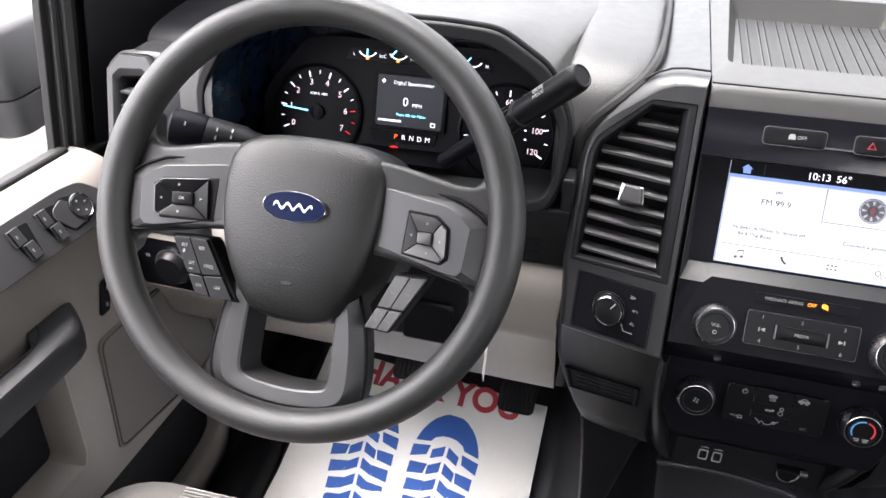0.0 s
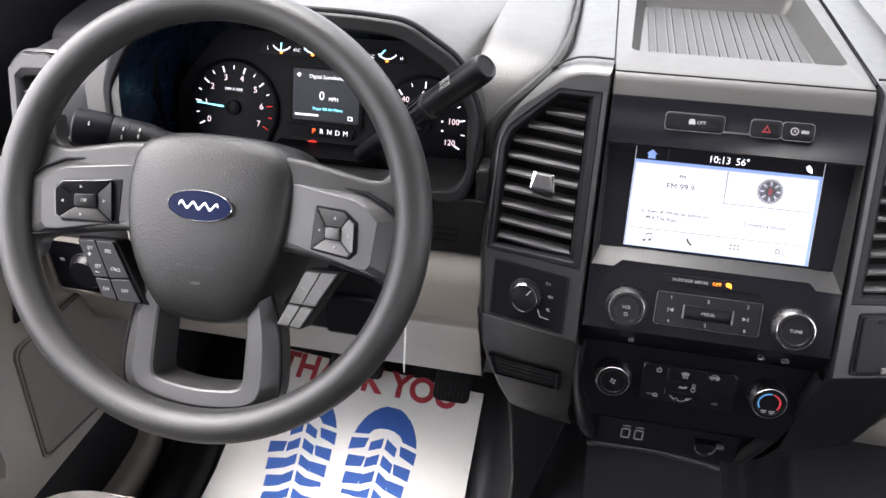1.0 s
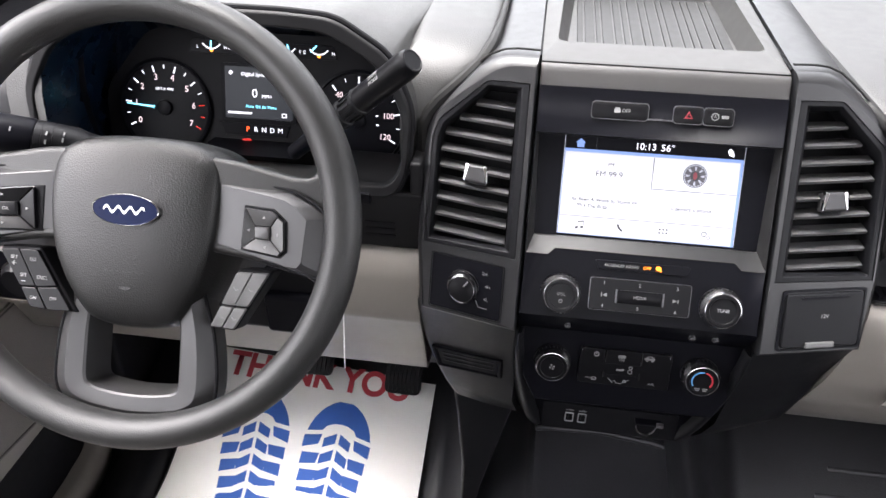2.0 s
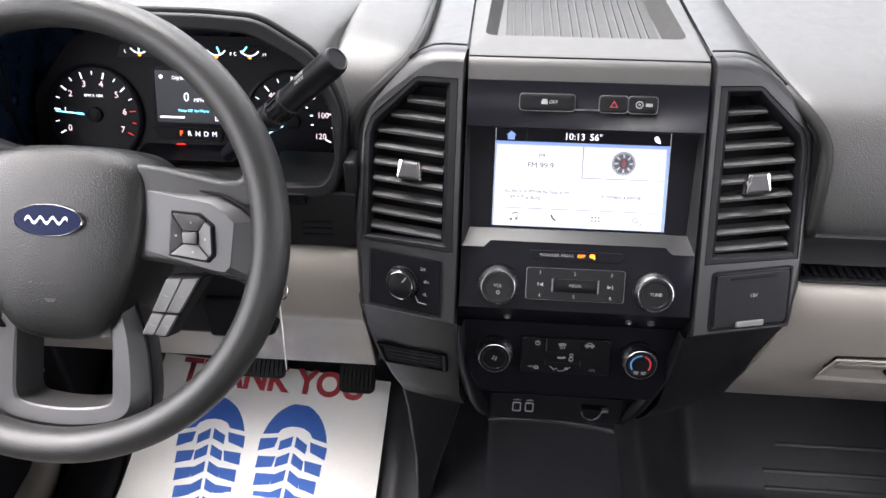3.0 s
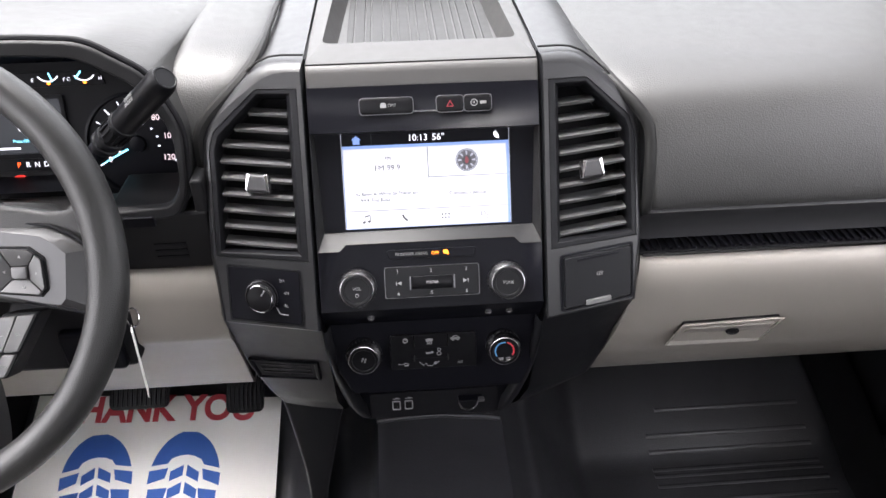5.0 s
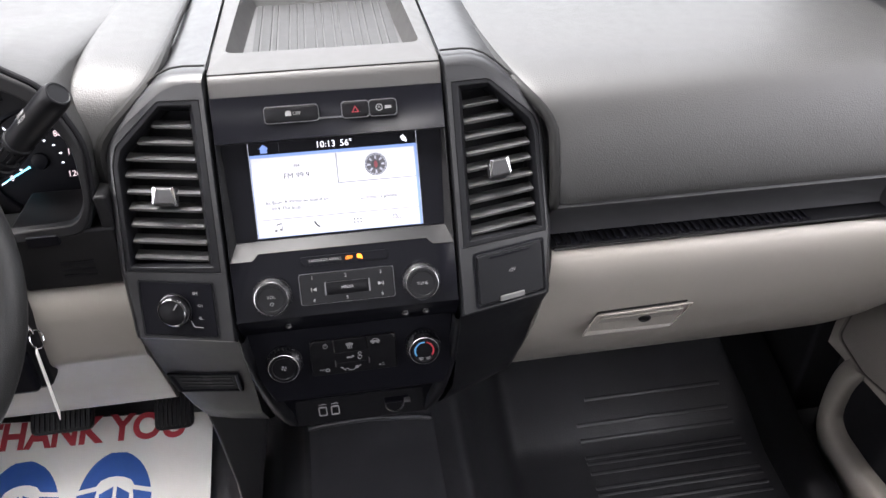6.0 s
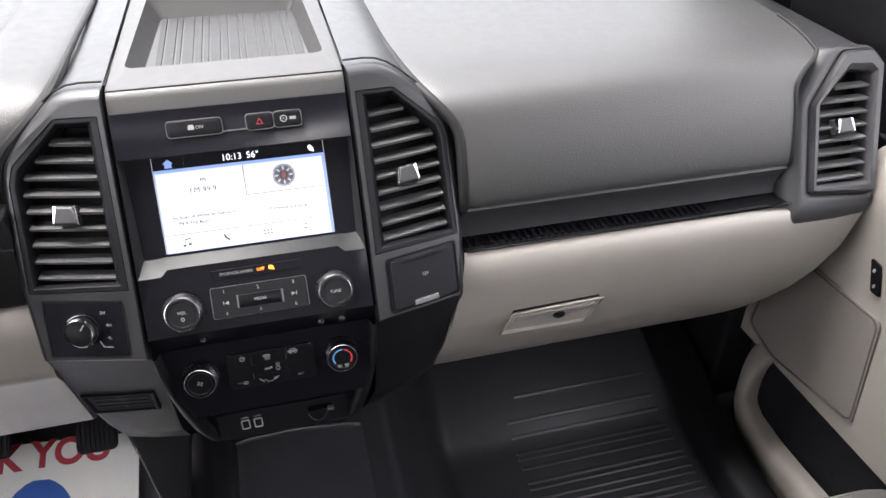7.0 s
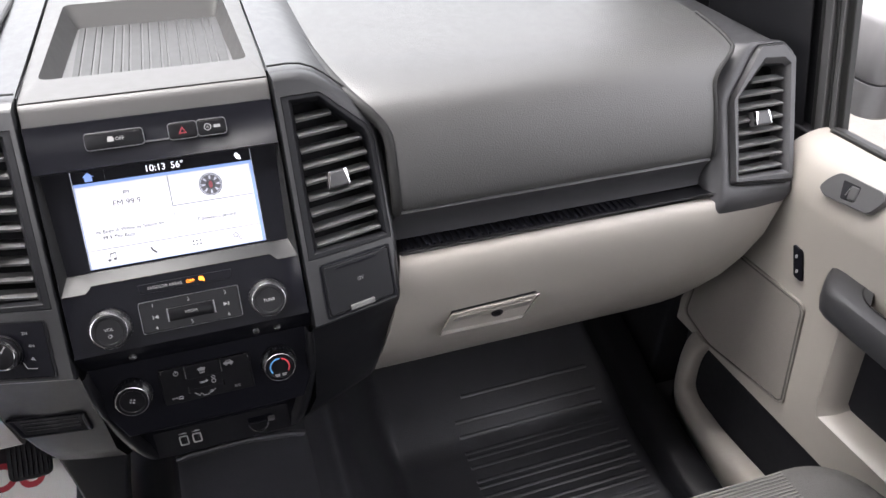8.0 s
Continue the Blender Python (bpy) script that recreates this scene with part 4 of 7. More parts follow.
def knob(name, m, parent, r, label, h=0.018):
    k = part(name, lathe([(r * 0.98, -0.002), (r * 0.98, 0.003), (r * 0.90, 0.005), (r * 0.80, h - 0.0030), (r * 0.805, h - 0.0004), (r * 0.785, h), (r * 0.66, h), (r * 0.62, h - 0.0012), (0, h - 0.0012)], m, 44), BUTTON, parent, label)
    part("chrome_ring", lathe([(r * 0.95, 0.0035), (r * 0.995, 0.0048), (r * 1.0, 0.0060), (r * 1.0, h - 0.0085), (r * 0.975, h - 0.0066), (r * 0.865, h - 0.0012), (r * 0.845, h - 0.0004), (r * 0.815, h - 0.0002)], m, 44), KNOB_RING, k, "knurled chrome ring")
    part("knurling", join(*[block(-0.0005, 0.0005, r * 0.95, r * 1.006, 0.0055, h - 0.0080, m @ Matrix.Rotation(2 * math.pi * i / 30, 4, "Z")) for i in range(30)]), BUTTON, k, "black knurling grooves", smooth=0)
    return k


k = knob("volume_knob", at(STACK, -0.0785, -0.0600, 0.001), info, 0.0205, "round black volume knob with a chrome ring")
lettering("VOL", 0.0046, -0.0785, -0.0585, 0.0186, STACK, WHITE_INK, k)
part("power_icon", rings([[(x, y, e) for x, y in oval(-0.0785, -0.0655, r, r, 14)] for r, e in ((0.0019, 0.0178), (0.0019, 0.0184), (0.0013, 0.0184))], STACK), WHITE_INK, k, smooth=0)
k = knob("tune_knob", at(STACK, 0.0785, -0.0600, 0.001), info, 0.0205, "round black tuning knob with a chrome ring")
lettering("TUNE", 0.0046, 0.0785, -0.0600, 0.0186, STACK, WHITE_INK, k)

# climate panel
clim = thing("climate_panel", CLIM @ Vector((0, 0, 0)), "black climate control panel with two round knobs", "climate control")
lp = [(-0.1185, 0.052), (0.1185, 0.052), (0.1185, 0.01), (0.112, -0.025), (0.100, -0.052), (-0.094, -0.052), (-0.108, -0.025), (-0.1185, 0.01)]
part("panel", prism(lp, -0.035, 0.001, CLIM), BLACK, clim, bevel=0.003)
part("foot_panel", prism([(-0.100, 0.085), (0.104, 0.085), (0.092, 0.0), (0.086, -0.026), (-0.086, -0.026), (-0.090, 0.0)], -0.03, 0.0, FOOT), BLACK, clim, bevel=0.002)
for sg in (-1, 1):
    skirt = []
    for v, xf, e, w in ((-0.004, 0.1175, 0.0015, 0.004), (-0.03, 0.1172, 0.003, 0.006), (-0.075, 0.112, 0.005, 0.011), (-0.12, 0.1025, 0.005, 0.017), (-0.165, 0.093, 0.001, 0.021), (-0.195, 0.085, -0.004, 0.022), (-0.207, 0.078, -0.012, 0.020)):
        skirt.append([(sg * (xf - 0.006), v, e - 0.012), (sg * (xf - 0.003), v, e - 0.0015), (sg * xf, v, e), (sg * (xf + w * 0.25), v, e - 0.0015), (sg * (xf + w * 0.6), v, e - 0.008), (sg * (xf + w * 0.9), v, e - 0.020), (sg * (xf + w), v, e - 0.045)])
    part("side_skirt", rings(skirt, LOWER, closed=False), SHELL, clim, "curved dark grey side skirt", smooth=70)
kp = rect(-0.0492, 0.0475, -0.0215, 0.0215, 0.003)
hb = part("climate_keypad", prism(kp, 0.0, 0.0046, CLIM), BUTTON, clim, "black climate keypad", bevel=0.001)
for x in (-0.0475, 0.0455):
    part("corner_edge", tube([(x, 0.0165, 0.0042), (x + (0.0008 if x < 0 else -0.0008), 0.0205, 0.0044), (x + (0.004 if x < 0 else -0.004), 0.0213, 0.0042)], 0.0006, 6, m=CLIM), DCHROME, hb)
for x in (-0.0225, 0.0155):
    for y0, y1 in ((0.006, 0.021), (-0.012, -0.004)):
        part("divider", block(x - 0.0007, x + 0.0007, y0, y1, 0.0044, 0.0052, CLIM), DCHROME, hb, smooth=0)
for y in (0.0045, -0.0085):
    part("groove", block(-0.0215, 0.0145, y - 0.0004, y + 0.0004, 0.0044, 0.0049, CLIM), VOID, hb, smooth=0)


def line(pts, r=0.0005, d=0.0050):
    return tube([(x, y, d) for x, y in pts], r, 6, m=CLIM)


def ring(cx, cy, rx, ry, n=16, r=0.0005):
    return tube([(x, y, 0.0050) for x, y in oval(cx, cy, rx, ry, n)], r, 6, closed=True, m=CLIM)


part("power_icon", join(ring(-0.032, 0.0148, 0.0024, 0.0024), line([(-0.032, 0.0150), (-0.032, 0.0182)])), GREY_INK, hb, smooth=0)
part("defrost_icon", join(prism([(-0.0085, 0.0125), (-0.0018, 0.0125), (-0.0008, 0.0152), (-0.0052, 0.0164), (-0.0095, 0.0152)], 0.0044, 0.0051, CLIM), *[line([(x, 0.0120), (x + 0.0006, 0.0105), (x, 0.0092)]) for x in (-0.0072, -0.0052, -0.0032)]), GREY_INK, hb, smooth=0)
part("recirculate_icon", join(prism(rect(0.0185, 0.0295, 0.0135, 0.0158, 0.001), 0.0044, 0.0051, CLIM), line([(0.0205, 0.0158), (0.0225, 0.0178), (0.0258, 0.0178), (0.0278, 0.0158)]), ring(0.0215, 0.0132, 0.0010, 0.0010, 10), ring(0.0268, 0.0132, 0.0010, 0.0010, 10)), GREY_INK, hb, smooth=0)
part("airflow_icon", join(ring(0.0055, 0.0018, 0.0017, 0.0017, 12), ring(0.0052, -0.0030, 0.0022, 0.0022, 12), line([(-0.0095, -0.0012), (-0.001, -0.0012)]), line([(-0.0030, 0.0), (-0.0008, -0.0012), (-0.0030, -0.0024)]), line([(-0.0095, -0.0024), (-0.0035, -0.0024)])), GREY_INK, hb, smooth=0)
part("floor_air_icon", join(line([(-0.0170, -0.0130), (-0.0130, -0.0165), (-0.0095, -0.0150), (-0.0080, -0.0180), (-0.0030, -0.0180), (0.0010, -0.0150), (0.0055, -0.0130)]), ring(0.0010, -0.0150, 0.0016, 0.0012, 10), line([(-0.0150, -0.0140), (-0.0120, -0.0180)])), GREY_INK, hb, smooth=0)
lettering("MAX", 0.0028, -0.0382, -0.0145, 0.0050, CLIM, GREY_INK, hb)
part("max_icon", join(ring(-0.0320, -0.0148, 0.0024, 0.0014, 12), line([(-0.0345, -0.0165), (-0.0295, -0.0165)])), GREY_INK, hb, smooth=0)
lettering("A/C", 0.0040, 0.0292, -0.0154, 0.0050, CLIM, GREY_INK, hb)
k = knob("fan_knob", at(CLIM, -0.0785, 0.0004, 0.001), clim, 0.0200, "round black fan knob with a chrome ring")
part("fan_icon", join(*[prism([(-0.0785 + r * math.cos(a + w), 0.0004 + r * math.sin(a + w)) for r, w in ((0.0006, 0), (0.003, -0.35), (0.0032, 0.35))], 0.0176, 0.0184, CLIM) for a in (0.4, 1.97, 3.54, 5.11)]), WHITE_INK, k, smooth=0)
TX, TY = 0.0778, 0.0020
k = knob("temperature_knob", at(CLIM, TX, TY, 0.001), clim, 0.0200, "round black temperature knob with blue and red arcs")


def arc(cx, cy, r0, r1, a0, a1, d0, d1, m, n=16):
    o = [(cx + r1 * math.cos(radians(a0 + (a1 - a0) * i / n)), cy + r1 * math.sin(radians(a0 + (a1 - a0) * i / n))) for i in range(n + 1)]
    q = [(cx + r0 * math.cos(radians(a0 + (a1 - a0) * i / n)), cy + r0 * math.sin(radians(a0 + (a1 - a0) * i / n))) for i in range(n + 1)]
    bm = bmesh.new()
    va = [[bm.verts.new(m @ Vector((x, y, e))) for x, y in lst] for lst in (o, q) for e in (d0, d1)]
    for i in range(n):
        bm.faces.new((va[1][i], va[1][i + 1], va[3][i + 1], va[3][i]))
        bm.faces.new((va[0][i], va[0][i + 1], va[1][i + 1], va[1][i]))
        bm.faces.new((va[2][i], va[2][i + 1], va[3][i + 1], va[3][i]))
    return bm


part("cold_arc", arc(TX, TY, 0.0096, 0.0112, 84, 215, 0.0172, 0.0181, CLIM), COLD_INK, k, "blue cold arc", smooth=0)
part("hot_arc", arc(TX, TY, 0.0096, 0.0112, -35, 76, 0.0172, 0.0181, CLIM), HOT_INK, k, "red hot arc", smooth=0)
part("legend_bar", join(*[block(TX + x0, TX + x1, TY + y0, TY + y0 + 0.0013, 0.0172, 0.018, CLIM) for x0, x1, y0 in ((-0.0068, -0.0012, -0.0095), (0.0012, 0.0068, -0.0095), (-0.0060, -0.0016, -0.0115), (0.0018, 0.0060, -0.0115))]), GREY_INK, k, smooth=0)
part("cove", rings([[(x, y, z) for y, z in ((0.020, 0.5345), (-0.0022, 0.5340), (-0.0010, 0.5310), (0.0020, 0.5250), (0.0075, 0.5150), (0.0130, 0.5075), (0.0175, 0.5010), (0.0200, 0.4950))] for x in (-0.1190, -0.06, 0.0, 0.06, 0.1190)], closed=False), BLACK, clim, "black cove under the radio", smooth=60)
for x in (-0.067, 0.0595, 0.0825):
    part("lamp_stud", lathe([(0.0042, -0.001), (0.0040, 0.002), (0.003, 0.0032), (0, 0.0036)], basis((x, 0.0055, 0.5185), (1, 0, 0), (0, -0.447, 0.894), (0, -0.894, -0.447)), 16), STUD, clim, "small glossy lamp stud")

# usb ports and bag hook at the foot of the stack
foot = part("socket_strip", prism(rect(-0.080, 0.080, -0.024, 0.020, 0.004), 0.0, 0.0015, FOOT), VOID, clim, "black socket strip", bevel=0.0005)
for x in (-0.0475, -0.0321):
    up_ = part("usb_port", tube([(px, py, 0.0022) for px, py in rect(x - 0.0046, x + 0.0046, -0.0088, 0.0056, 0.0016, 2)], 0.0009, 6, closed=True, m=FOOT), WHITE_INK, foot, "pale outlined usb port", smooth=0)
    part("usb_tongue", block(x - 0.0016, x + 0.0016, -0.0065, 0.0030, 0.0014, 0.0022, FOOT), BUTTON, up_, smooth=0)
    part("usb_mark", join(block(x - 0.0045, x + 0.0050, 0.0092, 0.0101, 0.0014, 0.002, FOOT), block(x - 0.001, x + 0.003, 0.0100, 0.0112, 0.0014, 0.002, FOOT)), GREY_INK, foot, smooth=0)
hook = part("bag_hook", tube([(0.0425 + 0.0115 * math.cos(radians(a)), 0.0065 + 0.0150 * math.sin(radians(a)), 0.010) for a in range(180, 361, 12)], 0.0013, 8, m=FOOT), CHROME, foot, "chrome hook")
part("hook_bar", block(0.0300, 0.0610, 0.0062, 0.0092, 0.001, 0.010, FOOT), BLACK, hook, bevel=0.001)
part("hook_end", block(0.0545, 0.0625, 0.0055, 0.0100, 0.006, 0.0115, FOOT), SILVER_BTN, hook, bevel=0.001)

# four-wheel-drive switch
M4 = SIDE[-1]
fw = thing("drive_mode_switch", M4 @ Vector((0.178, -0.072, 0)), "black four-wheel-drive selector panel with a round knob", "switch")
part("plate", prism(rect(0.1385, 0.2150, -0.1000, -0.0425, 0.003), 0.002, 0.0055, M4), BLACK, fw, bevel=0.001)
part("plate_edge", rings([[(x, y, e) for x, y in rect(0.1365 - w, 0.2165 + w, -0.1015 - w, -0.0410 + w, 0.003)] for w, e in ((0.0, 0.003), (0.0, 0.0055), (-0.0015, 0.0055))], M4), SHELL, fw)
kx, ky = 0.180, -0.0715
k = part("selector_knob", lathe([(0.0172, 0.004), (0.0172, 0.008), (0.0155, 0.010), (0.0150, 0.019), (0.0135, 0.0220), (0.0125, 0.0225), (0, 0.0222)], at(M4, kx, ky, 0), 36), BUTTON, fw, "round black selector knob")
part("knob_ring", lathe([(0.0150, 0.0180), (0.0156, 0.0190), (0.0138, 0.0222), (0.0130, 0.0226)], at(M4, kx, ky, 0), 36), DCHROME, k, "dark chrome bevelled ring")
part("chrome_collar", lathe([(0.0171, 0.008), (0.0164, 0.0100), (0.0152, 0.0100)], at(M4, kx, ky, 0), 36), DCHROME, k)
part("pointer", block(-0.0006, 0.0006, 0.004, 0.0115, 0.0222, 0.0232, at(M4, kx, ky, 0) @ Matrix.Rotation(radians(35), 4, "Z")), WHITE_INK, k, smooth=0)
for s, x, y in (("2H", 0.1575, -0.0535), ("4H", 0.1535, -0.0665), ("4L", 0.1545, -0.0800)):
    lettering(s, 0.0046, x, y, 0.0062, M4, WHITE_INK, fw, flip=True)
part("bracket_line", tube([(0.165, -0.083, 0.006), (0.162, -0.0895, 0.006), (0.153, -0.0900, 0.006)], 0.0005, 6, m=M4), GREY_INK, fw, smooth=0)

# 12 V socket cover
M1 = SIDE[1]
sc = thing("socket_cover", M1 @ Vector((0.182, -0.068, 0)), "closed dark grey power socket cover", "socket cover")
part("flap", prism(rect(0.1405, 0.2195, -0.0985, -0.0425, 0.004), 0.002, 0.0085, M1, taper=0.03), SHELL, sc, bevel=0.0012)
part("surround", rings([[(x, y, e) for x, y in rect(0.1375 - w, 0.2220 + w, -0.1015 - w, -0.0395 + w, 0.004)] for w, e in ((0.0, 0.002), (0.0, 0.0055), (-0.0022, 0.0055), (-0.0022, 0.002))], M1), BLACK, sc)
part("hinge_line", block(0.155, 0.203, -0.049, -0.0465, 0.007, 0.0092, M1), BLACK, sc, smooth=0)
part("finger_lip", block(0.165, 0.194, -0.0985, -0.0925, 0.006, 0.0115, M1), SILVER_BTN, sc, "grey finger lip", bevel=0.001)
lettering("12V", 0.0052, 0.181, -0.0665, 0.0092, M1, WHITE_INK, sc)

# ---- cluster hood and instruments ----
CX = -0.46


def brow(k, dy, low=0.0):
    half = [(0.0, 0.800), (0.08, 0.7995), (0.135, 0.796), (0.192, 0.763), (0.217, 0.708), (0.212, 0.645), (0.200, 0.618), (0.10, 0.612), (0.0, 0.612)]

    def inset(x, z):
        slim = 0.4 + 0.6 * max(0.0, min(1.0, (z - 0.66) / 0.09))
        return (x * (1 - k * 0.12 * slim), 0.70 + (z - 0.70) * (1 - k * 0.26))

    half = [inset(x, z) for x, z in half]
    loop = rounded(half + [(-x, z) for x, z in half[-2:0:-1]], 0.016, 4)
    return [(CX + x, 0.065 + (z - 0.62) * 0.25 + dy, z - (low if z < 0.66 else 0.0)) for x, z in loop]


def settle(lp, y, f):
    """The hood's shell as it flattens into the pad further forward."""
    return [(CX + (x - CX) * (1 + 0.12 * (1 - f)), y if z > 0.64 else yy + 0.08, 0.773 + (z - 0.763) * f if z > 0.75 else z - 0.01 * (1 - f)) for x, yy, z in lp]


part("cluster_hood", rings([settle(brow(0, 0), 0.60, 0.0), settle(brow(0, 0), 0.30, 0.12), settle(brow(0, 0), 0.17, 0.7), brow(0.0, 0.012), brow(0.05, 0.006)], closed=True), PAD, dash, "dark grey instrument hood", bevel=0.004, smooth=40)
part("hood_rim", rings([brow(0.08, 0.0), brow(0.14, -0.003), brow(0.62, -0.002), brow(0.70, 0.005)], closed=True), RIMMED, dash, "charcoal hood rim", bevel=0.002)
part("hood_groove", tube([Vector(p) for p in brow(0.062, 0.006)], 0.0032, 8, closed=True), VOID, dash, "dark joint round the hood rim")
part("hood_lining", rings([brow(0.70, 0.005), brow(0.78, 0.07, 0.04), brow(0.88, 0.165, 0.09)], closed=True, cap_last=True), LINING, dash, "blue-black hood lining")
part("switch_pod", lathe([(0.046, -0.03), (0.045, 0.004), (0.041, 0.009), (0.038, 0.005), (0.033, 0.0065), (0.028, 0.010), (0.016, 0.013), (0, 0.014)], leaned((-0.722, 0.100, 0.672), 20), 36), SHELL, dash, "round grey moulding beside the hood")
part("pad_cheek", rings([[(x, 0.10, 0.735), (x, 0.085, 0.70), (x, 0.075, 0.65), (x, 0.07, 0.56)] for x in (-0.697, -0.675, -0.655)], closed=False), PAD, dash, "grey panel between hood and vent")

clu = thing("instrument_cluster", CLUSTER @ Vector((0, -0.05, 0)), "lit instrument cluster with two round dials and a centre display", "instrument cluster")
part("face_plate", prism(rounded([(-0.195, -0.055), (0.195, -0.055), (0.20, 0.03), (0.14, 0.105), (-0.14, 0.105), (-0.20, 0.03)], 0.02), -0.004, 0.0, CLUSTER), VOID, clu, smooth=0)


def dial(cx, cy, name, marks, size, needle, label):
    d = part(name, lathe([(0.060, 0.001), (0.060, 0.004), (0.0565, 0.005), (0.0555, 0.0015), (0, 0.0015)], at(CLUSTER, cx, cy, 0), 48), BLACK, clu, label)
    n = len(marks)
    for i, s in enumerate(marks):
        a = radians(207 - 234 * i / (n - 1))
        if s:
            lettering(s, size, cx + 0.0375 * math.cos(a), cy + 0.0375 * math.sin(a), 0.0022, CLUSTER, GLOW_NUMERAL, d, name="numeral")
    m = 2 * (n - 1)
    for i in range(m + 1):
        a = 207 - 234 * i / m
        red = name == "tachometer" and i > m - 3
        w = 0.0008 if i % 2 == 0 else 0.0005
        w = 0.0005 if red else w
        part("tick", block(0.044 if i % 2 == 0 else 0.047, 0.0515, -w, w, 0.0018, 0.0024, at(CLUSTER, cx, cy, 0) @ Matrix.Rotation(radians(a), 4, "Z")), GLOW_RED if red else GLOW_TEXT, d, smooth=0)
    part("hub_cap", lathe([(0.0095, 0.002), (0.0088, 0.0052), (0.005, 0.0062), (0, 0.0062)], at(CLUSTER, cx, cy, 0), 24), BLACK, d)
    part("needle", prism([(0.012, -0.0011), (0.047, -0.0005), (0.047, 0.0005), (0.012, 0.0011)], 0.006, 0.0072, at(CLUSTER, cx, cy, 0) @ Matrix.Rotation(radians(needle), 4, "Z")), GLOW_CYAN, d, "lit cyan needle", smooth=0)
    return d


tach = dial(-0.122, 0.010, "tachometer", ["0", "1", "2", "3", "4", "5", "6", "7"], 0.0105, 176, "round black tachometer dial")
lettering("RPM X 1000", 0.0045, -0.122, 0.0325, 0.0022, CLUSTER, GLOW_TEXT, tach)
speed = dial(0.122, 0.010, "speedometer", ["0", "20", "40", "60", "80", "100", "120"], 0.0095, 207, "round black speedometer dial")
for i in range(9):
    a = radians(200 - 26 * i)
    part("metric_mark", prism(oval(0.122 + 0.024 * math.cos(a), 0.010 + 0.024 * math.sin(a), 0.0016, 0.0011, 8), 0.0018, 0.0024, CLUSTER), GLOW_TEXT, speed, smooth=0)
dsp = part("trip_display", prism(rect(-0.044, 0.042, 0.004, 0.065, 0.002), 0.0, 0.003, CLUSTER), GLOW_DIM, clu, "dim lit trip display", bevel=0.0005)
part("display_rim", rings([[(x, y, e) for x, y in rect(-0.044 - w, 0.042 + w, 0.004 - w, 0.065 + w, 0.003)] for w, e in ((0.004, 0.0), (0.004, 0.004), (0.0, 0.004), (0.0, 0.002))], CLUSTER), BLACK, dsp)
lettering("Digital Speedometer", 0.0062, 0.003, 0.0565, 0.0034, CLUSTER, GLOW_TEXT, dsp)
part("icon", prism(oval(-0.036, 0.0575, 0.0028, 0.0028, 4), 0.003, 0.0036, CLUSTER), GLOW_TEXT, dsp, smooth=0)
lettering("0", 0.0145, -0.006, 0.034, 0.0034, CLUSTER, GLOW_TEXT, dsp)
lettering("MPH", 0.0062, 0.009, 0.031, 0.0034, CLUSTER, GLOW_TEXT, dsp)
lettering("Press OK for Menu", 0.0048, 0.002, 0.0185, 0.0034, CLUSTER, GLOW_CYAN, dsp)
part("odometer_bar", block(-0.040, -0.010, 0.0092, 0.0116, 0.003, 0.0034, CLUSTER), GLOW_TEXT, dsp, smooth=0)
part("warning_icon", rings([[(x, y, e) for x, y in rect(0.028 - w, 0.034 + w, 0.0075 - w, 0.0125 + w)] for w, e in ((0, 0.003), (0, 0.0035), (-0.001, 0.0035))], CLUSTER), GLOW_TEXT, dsp, smooth=0)
prn = part("gear_display", prism([(-0.052, -0.002), (0.038, -0.002), (0.034, -0.0165), (-0.044, -0.0165)], 0.0, 0.002, CLUSTER), BLACK, clu, "black gear position strip", bevel=0.0006)
for i, s in enumerate("PRNDM"):
    lettering(s, 0.0085, -0.0155 + i * 0.0103, -0.0090, 0.0024, CLUSTER, GLOW_GEAR if s == "P" else GLOW_TEXT, prn, name="gear_letter")
part("red_lamp", prism(oval(-0.017, -0.0225, 0.006, 0.002, 16), 0.001, 0.0025, CLUSTER), GLOW_RED, clu, "small lit red warning lamp", smooth=0)
gs = part("gauge_strip", prism(rounded([(-0.090, 0.078), (0.096, 0.078), (0.090, 0.0945), (-0.084, 0.0945)], 0.004), 0.0, 0.002, CLUSTER), BLACK, clu, "black strip of four small gauges", bevel=0.0006)
for gx, lo, hi in ((-0.060, "L", "H"), (-0.020, "C", "H"), (0.033, "E", "F"), (0.073, "C", "H")):
    part("scale", arc(gx, 0.097, 0.0125, 0.014, 215, 325, 0.002, 0.0026, CLUSTER), GLOW_TEXT, gs, smooth=0)
    part("pointer", block(0.004, 0.0145, -0.0008, 0.0008, 0.0027, 0.0035, at(CLUSTER, gx, 0.097, 0) @ Matrix.Rotation(radians({"L": 268, "E": 290}.get(lo, 228)), 4, "Z")), GLOW_CYAN, gs, "lit cyan pointer", smooth=0)
    part("gauge_icon", prism(oval(gx, 0.0815, 0.0022, 0.0014, 10), 0.0021, 0.0026, CLUSTER), GLOW_ORANGE, gs, "tiny lit orange symbol", smooth=0)
    lettering(lo, 0.0055, gx - 0.0175, 0.0855, 0.0024, CLUSTER, GLOW_TEXT, gs)
    lettering(hi, 0.0055, gx + 0.0175, 0.0855, 0.0024, CLUSTER, GLOW_TEXT, gs)
part("lower_visor", rings([[(x, -0.022, 0.0) if e == 0 else (x, -0.034, e) for x in (-0.06, -0.03, 0, 0.03, 0.06)] for e in (0.0, 0.05)], CLUSTER, closed=False), BLACK, clu, "black shelf under the display")

